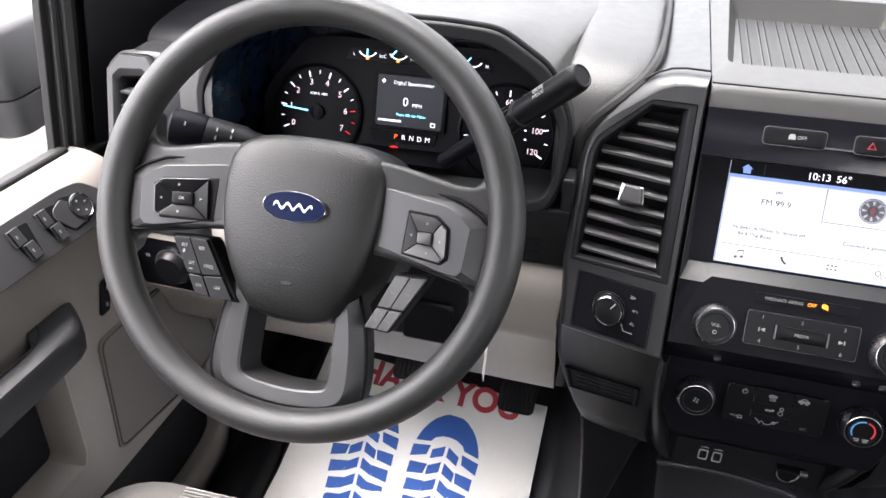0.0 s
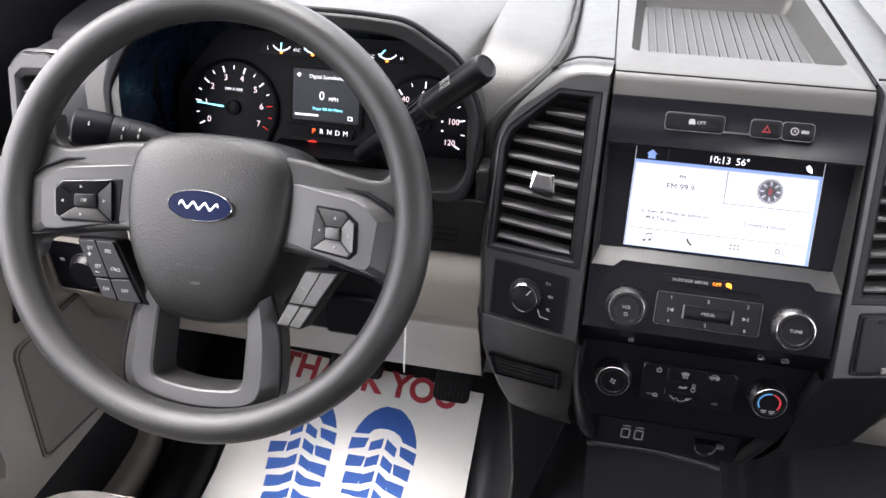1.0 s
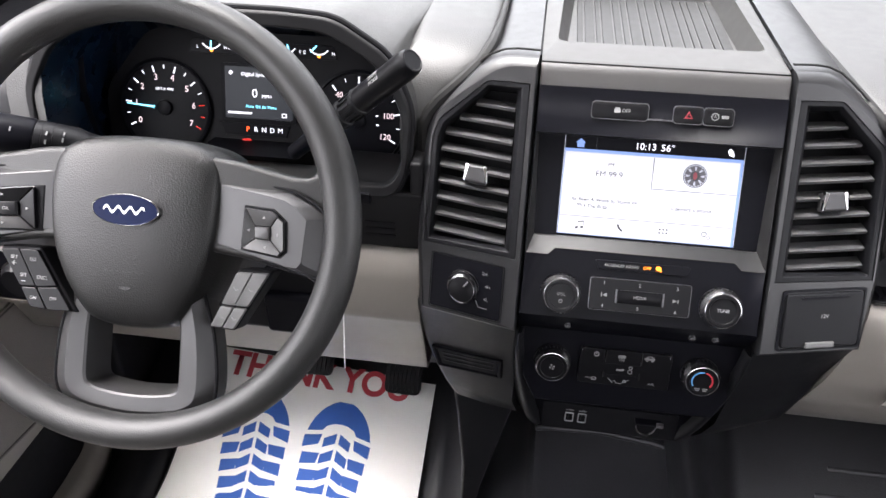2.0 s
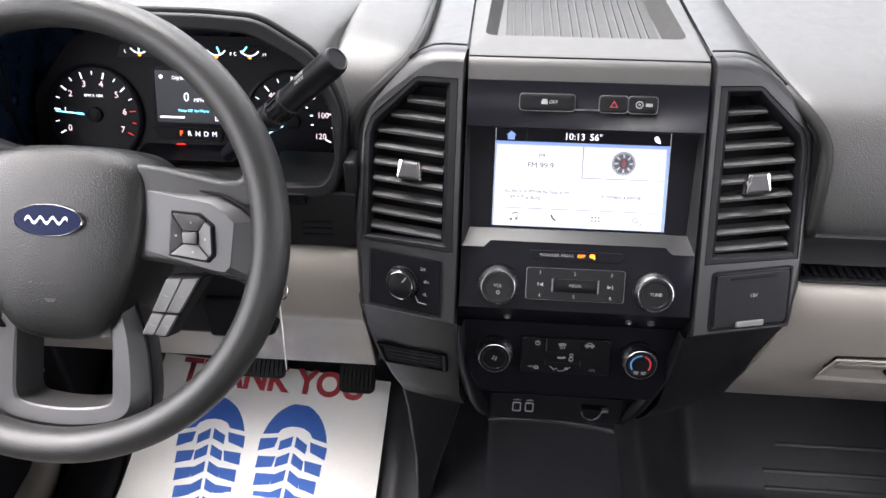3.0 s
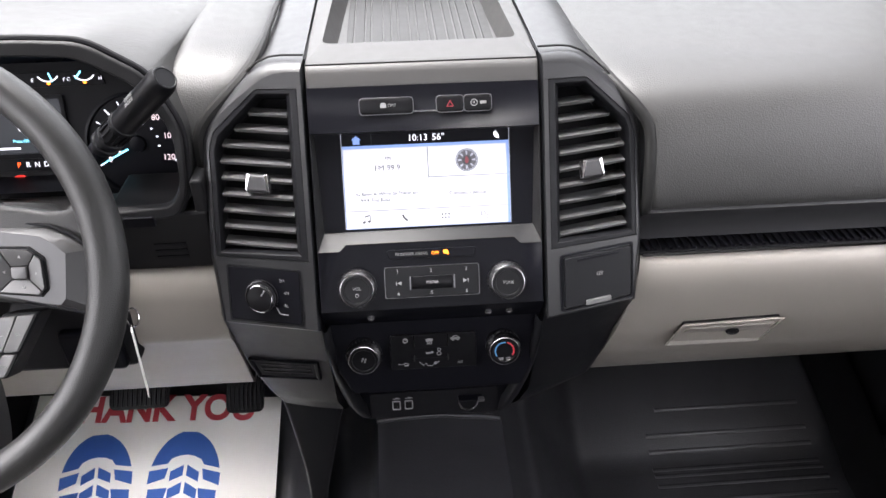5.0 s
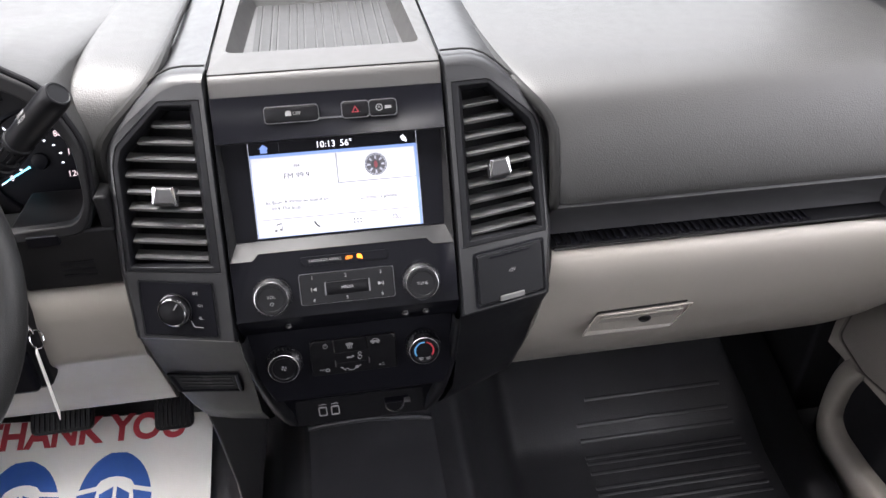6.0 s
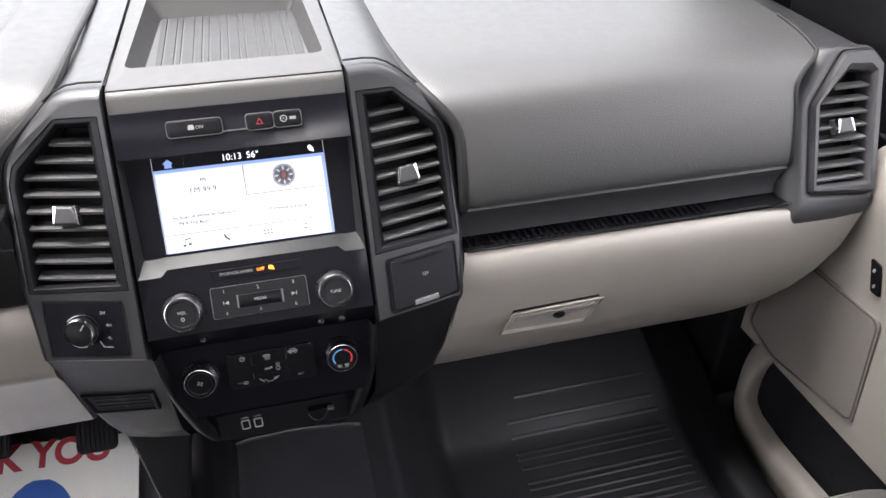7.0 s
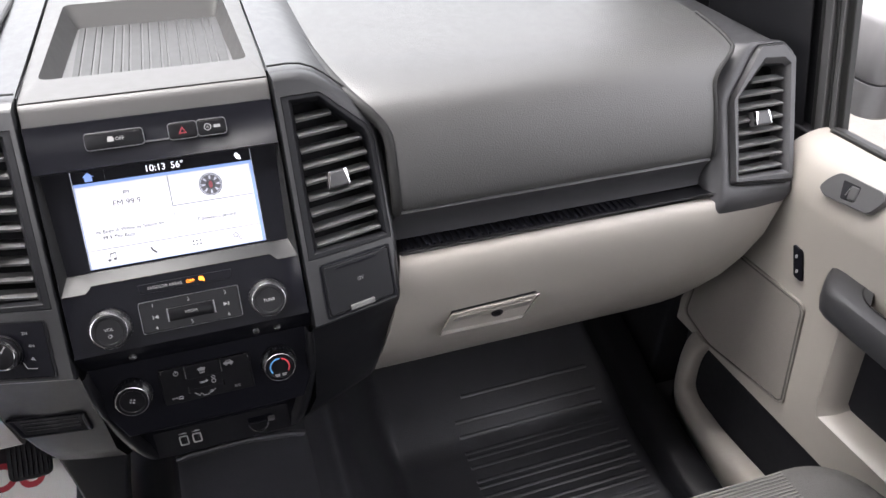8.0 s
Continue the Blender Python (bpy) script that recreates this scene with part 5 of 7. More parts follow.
# ---- steering wheel ----
sw = thing("steering_wheel", WHEEL_M @ Vector((0, 0, -0.03)), "dark grey steering wheel with satin spokes and control buttons", "steering wheel")
RM = 0.1935
n = 96
loops = []
for i in range(n):
    a = 2 * math.pi * i / n
    ca, sa = math.cos(a), math.sin(a)
    thick = 0.0158 + 0.0012 * max(0, abs(ca) - 0.6)
    loops.append([((RM + thick * math.cos(b) * 1.0) * ca, (RM + thick * math.cos(b)) * sa * 0.985, thick * 1.08 * math.sin(b)) for b in [2 * math.pi * k / 20 for k in range(20)]])
bm = rings(loops + [loops[0]], WHEEL_M)
bmesh.ops.remove_doubles(bm, verts=bm.verts[:], dist=1e-5)
part("rim", bm, WHEEL, sw, "dark grey grained urethane rim", smooth=60)


def wheel_part(name, pts, d0, d1, mat, label="", bevel=0.002, parent=None, r=0.0, m=WHEEL_M):
    return part(name, prism(rounded(pts, r) if r else pts, d0, d1, m), mat, parent or sw, label, bevel=bevel, segs=3)


hub_half = [(0.0, 0.0755), (0.045, 0.0735), (0.070, 0.066), (0.0815, 0.053), (0.0845, 0.033), (0.0835, 0.004), (0.0785, -0.028), (0.0675, -0.058), (0.052, -0.083), (0.040, -0.0935), (0.020, -0.0985), (0.0, -0.0995)]
hub_loop = [(p.x * 0.94, p.y) for p in smooth_line([(x, y, 0) for x, y in hub_half + [(-x, y) for x, y in hub_half[-2:0:-1]]], 3, closed=True)]


def hub_at(s, d, f=1.0):
    return [(x * s * f, -0.008 + (y + 0.008) * s, d - (1.25 * ((y + 0.008) * s) ** 2 if d > -0.01 else 0.0)) for x, y in hub_loop]


part("airbag_cover", rings([hub_at(1.01, -0.055, 1.13), hub_at(1.015, -0.036, 1.10), hub_at(1.006, -0.022, 1.05), hub_at(1.0, -0.0095), hub_at(0.985, -0.0022), hub_at(0.955, 0.0016), hub_at(0.91, 0.0040), hub_at(0.82, 0.0060), hub_at(0.7, 0.0074), hub_at(0.5, 0.0088), hub_at(0.3, 0.0096), hub_at(0.12, 0.0098)], WHEEL_M, cap_last=True, cap_first=True), HUB, sw, "grained dark grey airbag cover", smooth=60)
part("moulded_mark", join(*[block(-0.019 + i * 0.0057, -0.0150 + i * 0.0057, -0.0470, -0.0430, 0.0050, 0.0074, WHEEL_M) for i in range(7)], prism(oval(0.0, -0.060, 0.006, 0.003, 12), 0.0030, 0.0051, WHEEL_M)), HUB, sw, "faint moulded marking", bevel=0.0008)
bd = part("badge_ring", lathe([(0.0, 0.002), (1.0, 0.002), (1.0, 0.0055), (0.985, 0.0068), (0.962, 0.0072), (0.95, 0.0062), (0, 0.0062)], at(WHEEL_M, 0.001, 0.0095, 0.0052) @ Matrix.Diagonal((0.0315, 0.0142, 1, 1)), 48), CHROME, sw, "oval chrome badge ring")
part("badge_field", prism(oval(0.001, 0.0095, 0.0299, 0.0134), 0.011, 0.0120, WHEEL_M), BADGE, bd, "blue oval badge field", smooth=0)
wave = [(-0.0190 + 0.0380 * i / 30, 0.0095 + 0.0026 * math.sin(i * 0.72)) for i in range(31)]
part("badge_stroke", prism([(x, y + 0.0012) for x, y in wave] + [(x, y - 0.0014) for x, y in wave[::-1]], 0.0118, 0.0124, WHEEL_M), PALE, bd, "plain pale wavy shape", smooth=0)


def quad_key(name, pts, d0, d1, mat, parent, label="", shrink=0.0006, m=WHEEL_M):
    """A low key with softened edges over a corner list."""
    qx, qy = sum(p[0] for p in pts) / len(pts), sum(p[1] for p in pts) / len(pts)
    span = max(math.hypot(x - qx, y - qy) for x, y in pts)
    f = lambda k: [(qx + (x - qx) * (1 - k / span), qy + (y - qy) * (1 - k / span)) for x, y in pts]
    lp = [rounded(f(shrink), 0.0018, 3), rounded(f(shrink), 0.0018, 3), rounded(f(shrink + 0.0005), 0.0018, 3), rounded(f(shrink + 0.0014), 0.0016, 3)]
    return part(name, rings([[(x, y, e) for x, y in l] for l, e in zip(lp, (d0, d1 - 0.0009, d1 - 0.0003, d1))], m, cap_last=True), mat, parent, label, smooth=25)


for sg in (-1, 1):
    mp = lambda pts: [(x * sg, y) for x, y in pts]
    wheel_part("arm", mp([(0.050, 0.064), (0.090, 0.060), (0.118, 0.0548), (0.144, 0.0500), (0.157, 0.0500), (0.1640, 0.0545), (0.1650, 0.0640), (0.168, 0.082), (0.185, 0.085), (0.198, 0.02), (0.194, -0.04), (0.184, -0.066), (0.1745, -0.054), (0.1705, -0.041), (0.157, -0.036), (0.10, -0.025), (0.05, -0.02)]), -0.030, -0.0055, WHEEL, "dark grey spoke arm", bevel=0.006)
    # the inserts dish toward the hub
    TILT = WHEEL_M @ Matrix(((1, 0, 0, 0), (0, 1, 0, 0), (sg * 0.14, 0, 1, -0.0185), (0, 0, 0, 1)))
    skin = mp([(0.0785, 0.0455), (0.146, 0.0368), (0.1665, 0.0272), (0.1800, 0.0165), (0.1775, -0.0325), (0.1715, -0.0358), (0.157, -0.0328), (0.0785, -0.0160)])
    plate = mp([(0.0795, 0.0393), (0.1415, 0.0300), (0.1535, 0.0228), (0.1630, 0.0140), (0.1605, -0.0240), (0.1560, -0.0290), (0.146, -0.0285), (0.0795, -0.0138)])
    part("spoke_insert", rings([[(x, y, -0.02) for x, y in skin], [(x, y, -0.0085) for x, y in skin], [(x * 0.996, y * 0.985, -0.0070) for x, y in skin], [(x, y, 0.0012) for x, y in plate], [(x * 0.996, y * 0.97, 0.0019) for x, y in plate]], TILT, cap_last=True), SPOKE, sw, "satin grey spoke insert with a chamfered edge", smooth=20)
    part("insert_gap", tube([(x * 1.006, y * 1.02, -0.0062) for x, y in skin], 0.0015, 8, closed=True, m=TILT), VOID, sw, "dark joint round the insert")
    if sg < 0:
        outer = [(-0.1464, 0.0097), (-0.1398, 0.0165), (-0.0941, 0.0226), (-0.0906, -0.0163), (-0.1384, -0.0180), (-0.1438, -0.0149)]
        core = [(-0.1299, 0.0066), (-0.1084, 0.0084), (-0.1070, -0.0048), (-0.1291, -0.0058)]
        well = [(-0.1500, 0.0112), (-0.1415, 0.0188), (-0.0865, 0.0250), (-0.0870, -0.0172), (-0.1390, -0.0204), (-0.1462, -0.0166)]
        tl, bl, tr, br = (-0.1431, 0.0131), (-0.1411, -0.0165), outer[2], outer[3]
        faces = [[tl, outer[1], tr, core[1], core[0]], [tr, br, core[2], core[1]], [br, outer[4], bl, core[3], core[2]], [bl, outer[5], outer[0], tl, core[0], core[3]]]
        key_mat = BUTTON
    else:
        outer = [(0.1060, 0.0203), (0.1317, 0.0190), (0.1428, 0.0107), (0.1447, -0.0145), (0.1401, -0.0193), (0.1045, -0.0155)]
        core = [(0.1150, 0.0050), (0.1303, 0.0052), (0.1306, -0.0062), (0.1156, -0.0060)]
        well = [(0.1035, 0.0225), (0.1322, 0.0212), (0.1450, 0.0115), (0.1470, -0.0152), (0.1405, -0.0216), (0.1020, -0.0175)]
        tr, br, tl, bl = (0.1373, 0.0148), (0.1424, -0.0169), outer[0], outer[5]
        faces = [[tl, outer[1], tr, core[1], core[0]], [tr, outer[2], outer[3], br, core[2], core[1]], [br, outer[4], bl, core[3], core[2]], [bl, tl, core[0], core[3]]]
        key_mat = PAD_KEY
    wheel_part("pad_well", well, -0.01, 0.0026, VOID, bevel=0.0012, m=TILT)
    px, py = sum(p[0] for p in core) / 4, sum(p[1] for p in core) / 4
    for f in faces:
        mx, my = sum(p[0] for p in f) / len(f), sum(p[1] for p in f) / len(f)
        sk = lambda p, k=0.94: (mx + (p[0] - mx) * k, my + (p[1] - my) * k)
        inner = [min(math.hypot(p[0] - q[0], p[1] - q[1]) for q in core) < 1e-6 for p in f]
        rim_d = 0.0062
        part("pad_key", rings([[(*sk(p), -0.002) for p in f], [(*sk(p), 0.0036 if i else rim_d) for p, i in zip(f, inner)], [(*sk(p, 0.88), 0.0038 if i else rim_d + 0.0002) for p, i in zip(f, inner)]], TILT, cap_last=True), key_mat, sw, smooth=20)
        t = math.atan2(my - py, mx - px)
        part("arrow", prism([(mx + 0.0016 * math.cos(t), my + 0.0016 * math.sin(t)), (mx + 0.0016 * math.cos(t + 2.2), my + 0.0016 * math.sin(t + 2.2)), (mx + 0.0016 * math.cos(t - 2.2), my + 0.0016 * math.sin(t - 2.2))], 0.0040, 0.0058, TILT), GREY_INK, sw, smooth=0)
    ok = quad_key("ok_button", core, 0.0, 0.0060, key_mat, sw, shrink=0.0009, m=TILT)
    if sg < 0:
        lettering("OK", 0.0042, px, py, 0.0062, TILT, GREY_INK, ok)
        part("pad_edge", tube([(x, y, 0.0060) for x, y in (outer[4], outer[5], outer[0], outer[1], outer[2])], 0.0005, 6, m=TILT), KEY_LINE, sw, "thin bright edge of the menu pad")
    # slanted lower keys
    if sg < 0:
        a, b, c = (-0.1296, -0.0360), (-0.1109, -0.0347), (-0.0922, -0.0345)
        d, e, f = (-0.1077, -0.0697), (-0.0917, -0.0694), (-0.0706, -0.0674)
        g, h, i = (-0.0971, -0.0880), (-0.0804, -0.0894), (-0.0557, -0.0889)
    else:
        a, b, c = (0.0988, -0.0368), (0.1137, -0.0361), (0.1291, -0.0354)
        d, e, f = (0.0857, -0.0681), (0.0985, -0.0685), (0.1105, -0.0687)
        g, h, i = (0.0764, -0.0887), (0.0882, -0.0892), (0.0990, -0.0897)
    bx, by = e
    wheel_part("key_base", [(bx + (x - bx) * 1.09, by + (y - by) * 1.06) for x, y in (a, c, f, i, g, d)], -0.034, -0.0085, VOID, bevel=0.003)
    gap = 0.0006 if sg < 0 else 0.0013
    for quad, words in (((a, b, e, d), ("SET", "SET")), ((b, c, f, e), ("RES", "CNCL")), ((d, e, h, g), ("ON",)), ((e, f, i, h), ("OFF",))):
        kk = quad_key("key", quad, -0.014, -0.0050, BUTTON if sg < 0 else SILVER_BTN, sw, shrink=gap)
        mx, my = sum(p[0] for p in quad) / 4, sum(p[1] for p in quad) / 4
        if sg < 0:
            for n_, word in enumerate(words):
                sh = (0.0075 - 0.0160 * n_) if len(words) == 2 else 0.0
                lx, ly = mx - sh * 0.62, my + sh
                lettering(word, 0.0046, lx, ly + (0.0018 if word == "SET" else 0), -0.0048, WHEEL_M, GREY_INK, kk, turn=-2, wide=0.9)
                if word == "SET":
                    part("sign", join(block(lx - 0.002, lx + 0.002, ly - 0.0040, ly - 0.0033, -0.0052, -0.0046, WHEEL_M), *([block(lx - 0.0004, lx + 0.0004, ly - 0.0056, ly - 0.0017, -0.0052, -0.0046, WHEEL_M)] if n_ == 0 else [])), WHITE_INK, kk, smooth=0)
        else:
            part("symbol", tube([(mx - 0.0022, my + 0.0012, -0.0048), (mx - 0.0004, my - 0.0012, -0.0048), (mx + 0.0022, my - 0.0006, -0.0048)], 0.0003, 6, m=WHEEL_M), GREY_INK, kk, smooth=0)
# lower U-shaped spoke
uo = [(p.x, p.y) for p in smooth_line([(-0.062, -0.060, 0), (-0.0745, -0.100, 0), (-0.0795, -0.140, 0), (-0.0775, -0.162, 0), (-0.069, -0.1735, 0), (-0.050, -0.1825, 0), (0.0, -0.1880, 0), (0.050, -0.1825, 0), (0.069, -0.1735, 0), (0.0775, -0.162, 0), (0.0795, -0.140, 0), (0.0745, -0.100, 0), (0.062, -0.060, 0)], 4)]
ui = [(p.x, p.y) for p in smooth_line([(-0.040, -0.072, 0), (-0.0415, -0.100, 0), (-0.0420, -0.135, 0), (-0.0415, -0.148, 0), (-0.037, -0.1545, 0), (-0.020, -0.1575, 0), (0.0, -0.1585, 0), (0.020, -0.1575, 0), (0.037, -0.1545, 0), (0.0415, -0.148, 0), (0.0420, -0.135, 0), (0.0415, -0.100, 0), (0.040, -0.072, 0)], 4)]
um = lambda k: [(a[0] * (1 - k) + b[0] * k, a[1] * (1 - k) + b[1] * k) for a, b in zip(uo, ui)]
part("lower_spoke", rings([[(x, y, -0.045) for x, y in uo], [(x, y, -0.0230) for x, y in uo], [(x, y, -0.0215) for x, y in um(0.02)], [(x, y, -0.0130) for x, y in um(0.36)], [(x, y, -0.0122) for x, y in um(0.41)], [(x, y, -0.0140) for x, y in um(0.84)], [(x, y, -0.0155) for x, y in um(0.90)], [(x, y, -0.027) for x, y in um(0.99)], [(x, y, -0.050) for x, y in ui]], WHEEL_M, closed=False), SPOKE, sw, "satin grey U-shaped lower spoke", smooth=22)
part("spoke_joint", tube([(x, y, -0.0215) for x, y in uo], 0.0016, 8, m=WHEEL_M), VOID, sw, "dark joint round the lower spoke")
# steering column
col = thing("steering_column", (-0.464, 0.02, 0.6), "dark grey plastic steering column shroud", "steering column")
part("shroud", rings([[(x * s, y * s - 0.012, d) for x, y in oval(0, 0, 0.062, 0.052, 28)] for s, d in ((0.8, -0.05), (1.0, -0.065), (1.12, -0.12), (1.2, -0.22))], WHEEL_M, cap_first=True, cap_last=True), COLUMN, col, "grey lower shroud", bevel=0.002)
part("shroud_top", rings([[(x * k, (y + 0.018) * k, d) for x, y in rounded([(-0.078, -0.05), (0.078, -0.05), (0.080, 0.022), (0.048, 0.046), (-0.048, 0.046), (-0.080, 0.022)], 0.016, 5)] for k, d in ((0.88, -0.066), (0.97, -0.071), (1.0, -0.082), (1.0, -0.24))], WHEEL_M, cap_first=True, cap_last=True), COLUMN, col, "grey upper shroud", smooth=50)
part("tilt_pocket", block(-0.41, -0.345, 0.02, 0.045, 0.448, 0.505), BLACK, col, bevel=0.006)

# turn signal stalk
ts = thing("turn_signal_stalk", (-0.56, 0.04, 0.66), "black turn signal stalk with a grey cap", "stalk")
a, b = Vector((-0.50, 0.055, 0.645)), Vector((-0.655, 0.005, 0.695))
part("lever", tube([a.lerp(b, k) for k in (0, 0.3, 0.50, 0.56, 0.78)], [0.011, 0.0125, 0.0160, 0.0190, 0.0195], 24), SHELL, ts)
part("end_cap", tube([a.lerp(b, k) for k in (0.785, 0.80, 0.985, 1.0)], [0.0190, 0.0200, 0.0196, 0.0170], 24), BLACK, ts, "black twist cap")
for k in (0.68, 0.74):
    part("mark", tube([a.lerp(b, k), a.lerp(b, k + 0.006)], 0.0197, 24), VOID, ts, smooth=30)

sd = (b - a).normalized()
su = Vector((0.1, -0.75, 0.65))
su = (su - sd * su.dot(sd)).normalized()
for k, v in ((0.62, 0.0), (0.62, 0.35), (0.71, 0.2), (0.71, -0.25), (0.90, 0.1)):
    n2 = (su + sd.cross(su) * v).normalized()
    part("stalk_symbol", block(-0.0022, 0.0022, -0.0007, 0.0007, -0.001, 0.0008, basis(a.lerp(b, k) + n2 * 0.0198, n2.cross(sd), sd, n2)), GREY_INK, ts, smooth=0)

# gear selector stalk
gsx = thing("gear_selector_stalk", (-0.30, 0.06, 0.73), "black column gear selector with a ribbed grip", "gear selector")
a, b = Vector((-0.385, 0.112, 0.640)), Vector((-0.236, 0.046, 0.778))
part("arm", tube([a.lerp(b, k) for k in (0, 0.2, 0.38)], [0.009, 0.0095, 0.0105], 16), BLACK, gsx)
grip = part("grip", tube([a.lerp(b, k) for k in (0.36, 0.40, 0.46, 0.50, 0.56, 0.62, 0.95, 0.985, 1.0)], [0.0095, 0.0120, 0.0128, 0.0117, 0.0128, 0.0132, 0.0137, 0.0132, 0.0116], 24), BUTTON, gsx, "black grip")
for k in (0.42, 0.475, 0.60):
    part("collar_ring", tube([a.lerp(b, k), a.lerp(b, k + 0.004), a.lerp(b, k + 0.02), a.lerp(b, k + 0.024)], [0.0128, 0.0144, 0.0144, 0.0128], 28), SHELL, gsx, smooth=30)
gd = (b - a).normalized()
gu = gd.orthogonal().normalized()
for i in range(14):
    q = Matrix.Rotation(2 * math.pi * i / 14, 3, gd) @ gu
    part("grip_rib", block(-0.0011, 0.0011, -0.0085, 0.0085, -0.002, 0.0012, basis(a.lerp(b, 0.55) + q * 0.0131, q.cross(gd), gd, q)), SHELL, gsx, smooth=0)
end = look(b, b + (b - a), 0)
part("end_disc", lathe([(0.0120, 0.0), (0.0115, -0.0012), (0.0103, -0.0016), (0.0094, -0.0008), (0, -0.0008)], end, 28), SHELL, gsx, "dark grey end cap")
ax = (b - a).normalized()
up = Vector((0.0, -0.62, 0.78))
up = (up - ax * up.dot(ax)).normalized()
GM = basis(a.lerp(b, 0.80) + up * 0.0137, ax, ax.cross(up) * -1, up)
lettering("DRIVE\nMODE", 0.0054, 0, 0, 0.0003, GM, GREY_INK, gsx, turn=0, flip=False)

# key and card tag
keyt = thing("key_tag", (-0.29, -0.056, 0.50), "ignition key ring with a white card tag hanging down", "key tag")
part("ring", tube([(-0.286 + 0.006 * math.cos(t), -0.054 + 0.004 * math.sin(t), 0.584 + 0.008 * math.sin(t)) for t in [2 * math.pi * i / 20 for i in range(20)]], 0.0008, 8, closed=True), CHROME, keyt, "thin split ring")
part("cord", tube(smooth_line([(-0.288, -0.054, 0.590), (-0.295, -0.05, 0.602), (-0.33, -0.03, 0.612)], 4), 0.0018, 8), CHROME, keyt, "steel clip")
part("card", prism([(-0.0008, 0.0), (0.0008, 0.0), (0.0008, -0.086), (-0.0008, -0.086)], 0.0, 0.011, basis((-0.2855, -0.066, 0.576), (0.6, 0.2, 0), (0.055, 0, 1), (-0.3, 0.95, 0))), TAG, keyt, "white card tag")

# headlamp switch on the knee panel
hs = thing("headlamp_switch", (-0.725, 0.036, 0.476), "round headlamp switch in a black panel", "switch")
HS = leaned((-0.72, 0.040, 0.49), 0)
part("plate", prism(rect(-0.055, 0.06, -0.045, 0.03, 0.008), 0.0, 0.006, HS), BLACK, hs, bevel=0.002)
part("plate_rim", rings([[(x, y, e) for x, y in rect(-0.055 - w, 0.06 + w, -0.045 - w, 0.03 + w, 0.008)] for w, e in ((0.008, -0.004), (0.007, 0.005), (0.0, 0.007), (0.0, 0.002))], HS), BEIGE, hs, "stone-grey plate rim")
part("knob", lathe([(0.024, 0.004), (0.023, 0.014), (0.019, 0.020), (0, 0.020)], at(HS, 0.0, -0.008, 0), 32), BUTTON, hs)
part("chrome_ring", lathe([(0.026, 0.005), (0.026, 0.009), (0.0235, 0.010)], at(HS, 0.0, -0.008, 0), 32), CHROME, hs, "chrome ring")
part("mark", block(-0.040, -0.034, 0.0, 0.004, 0.006, 0.0066, HS), WHITE_INK, hs, smooth=0)

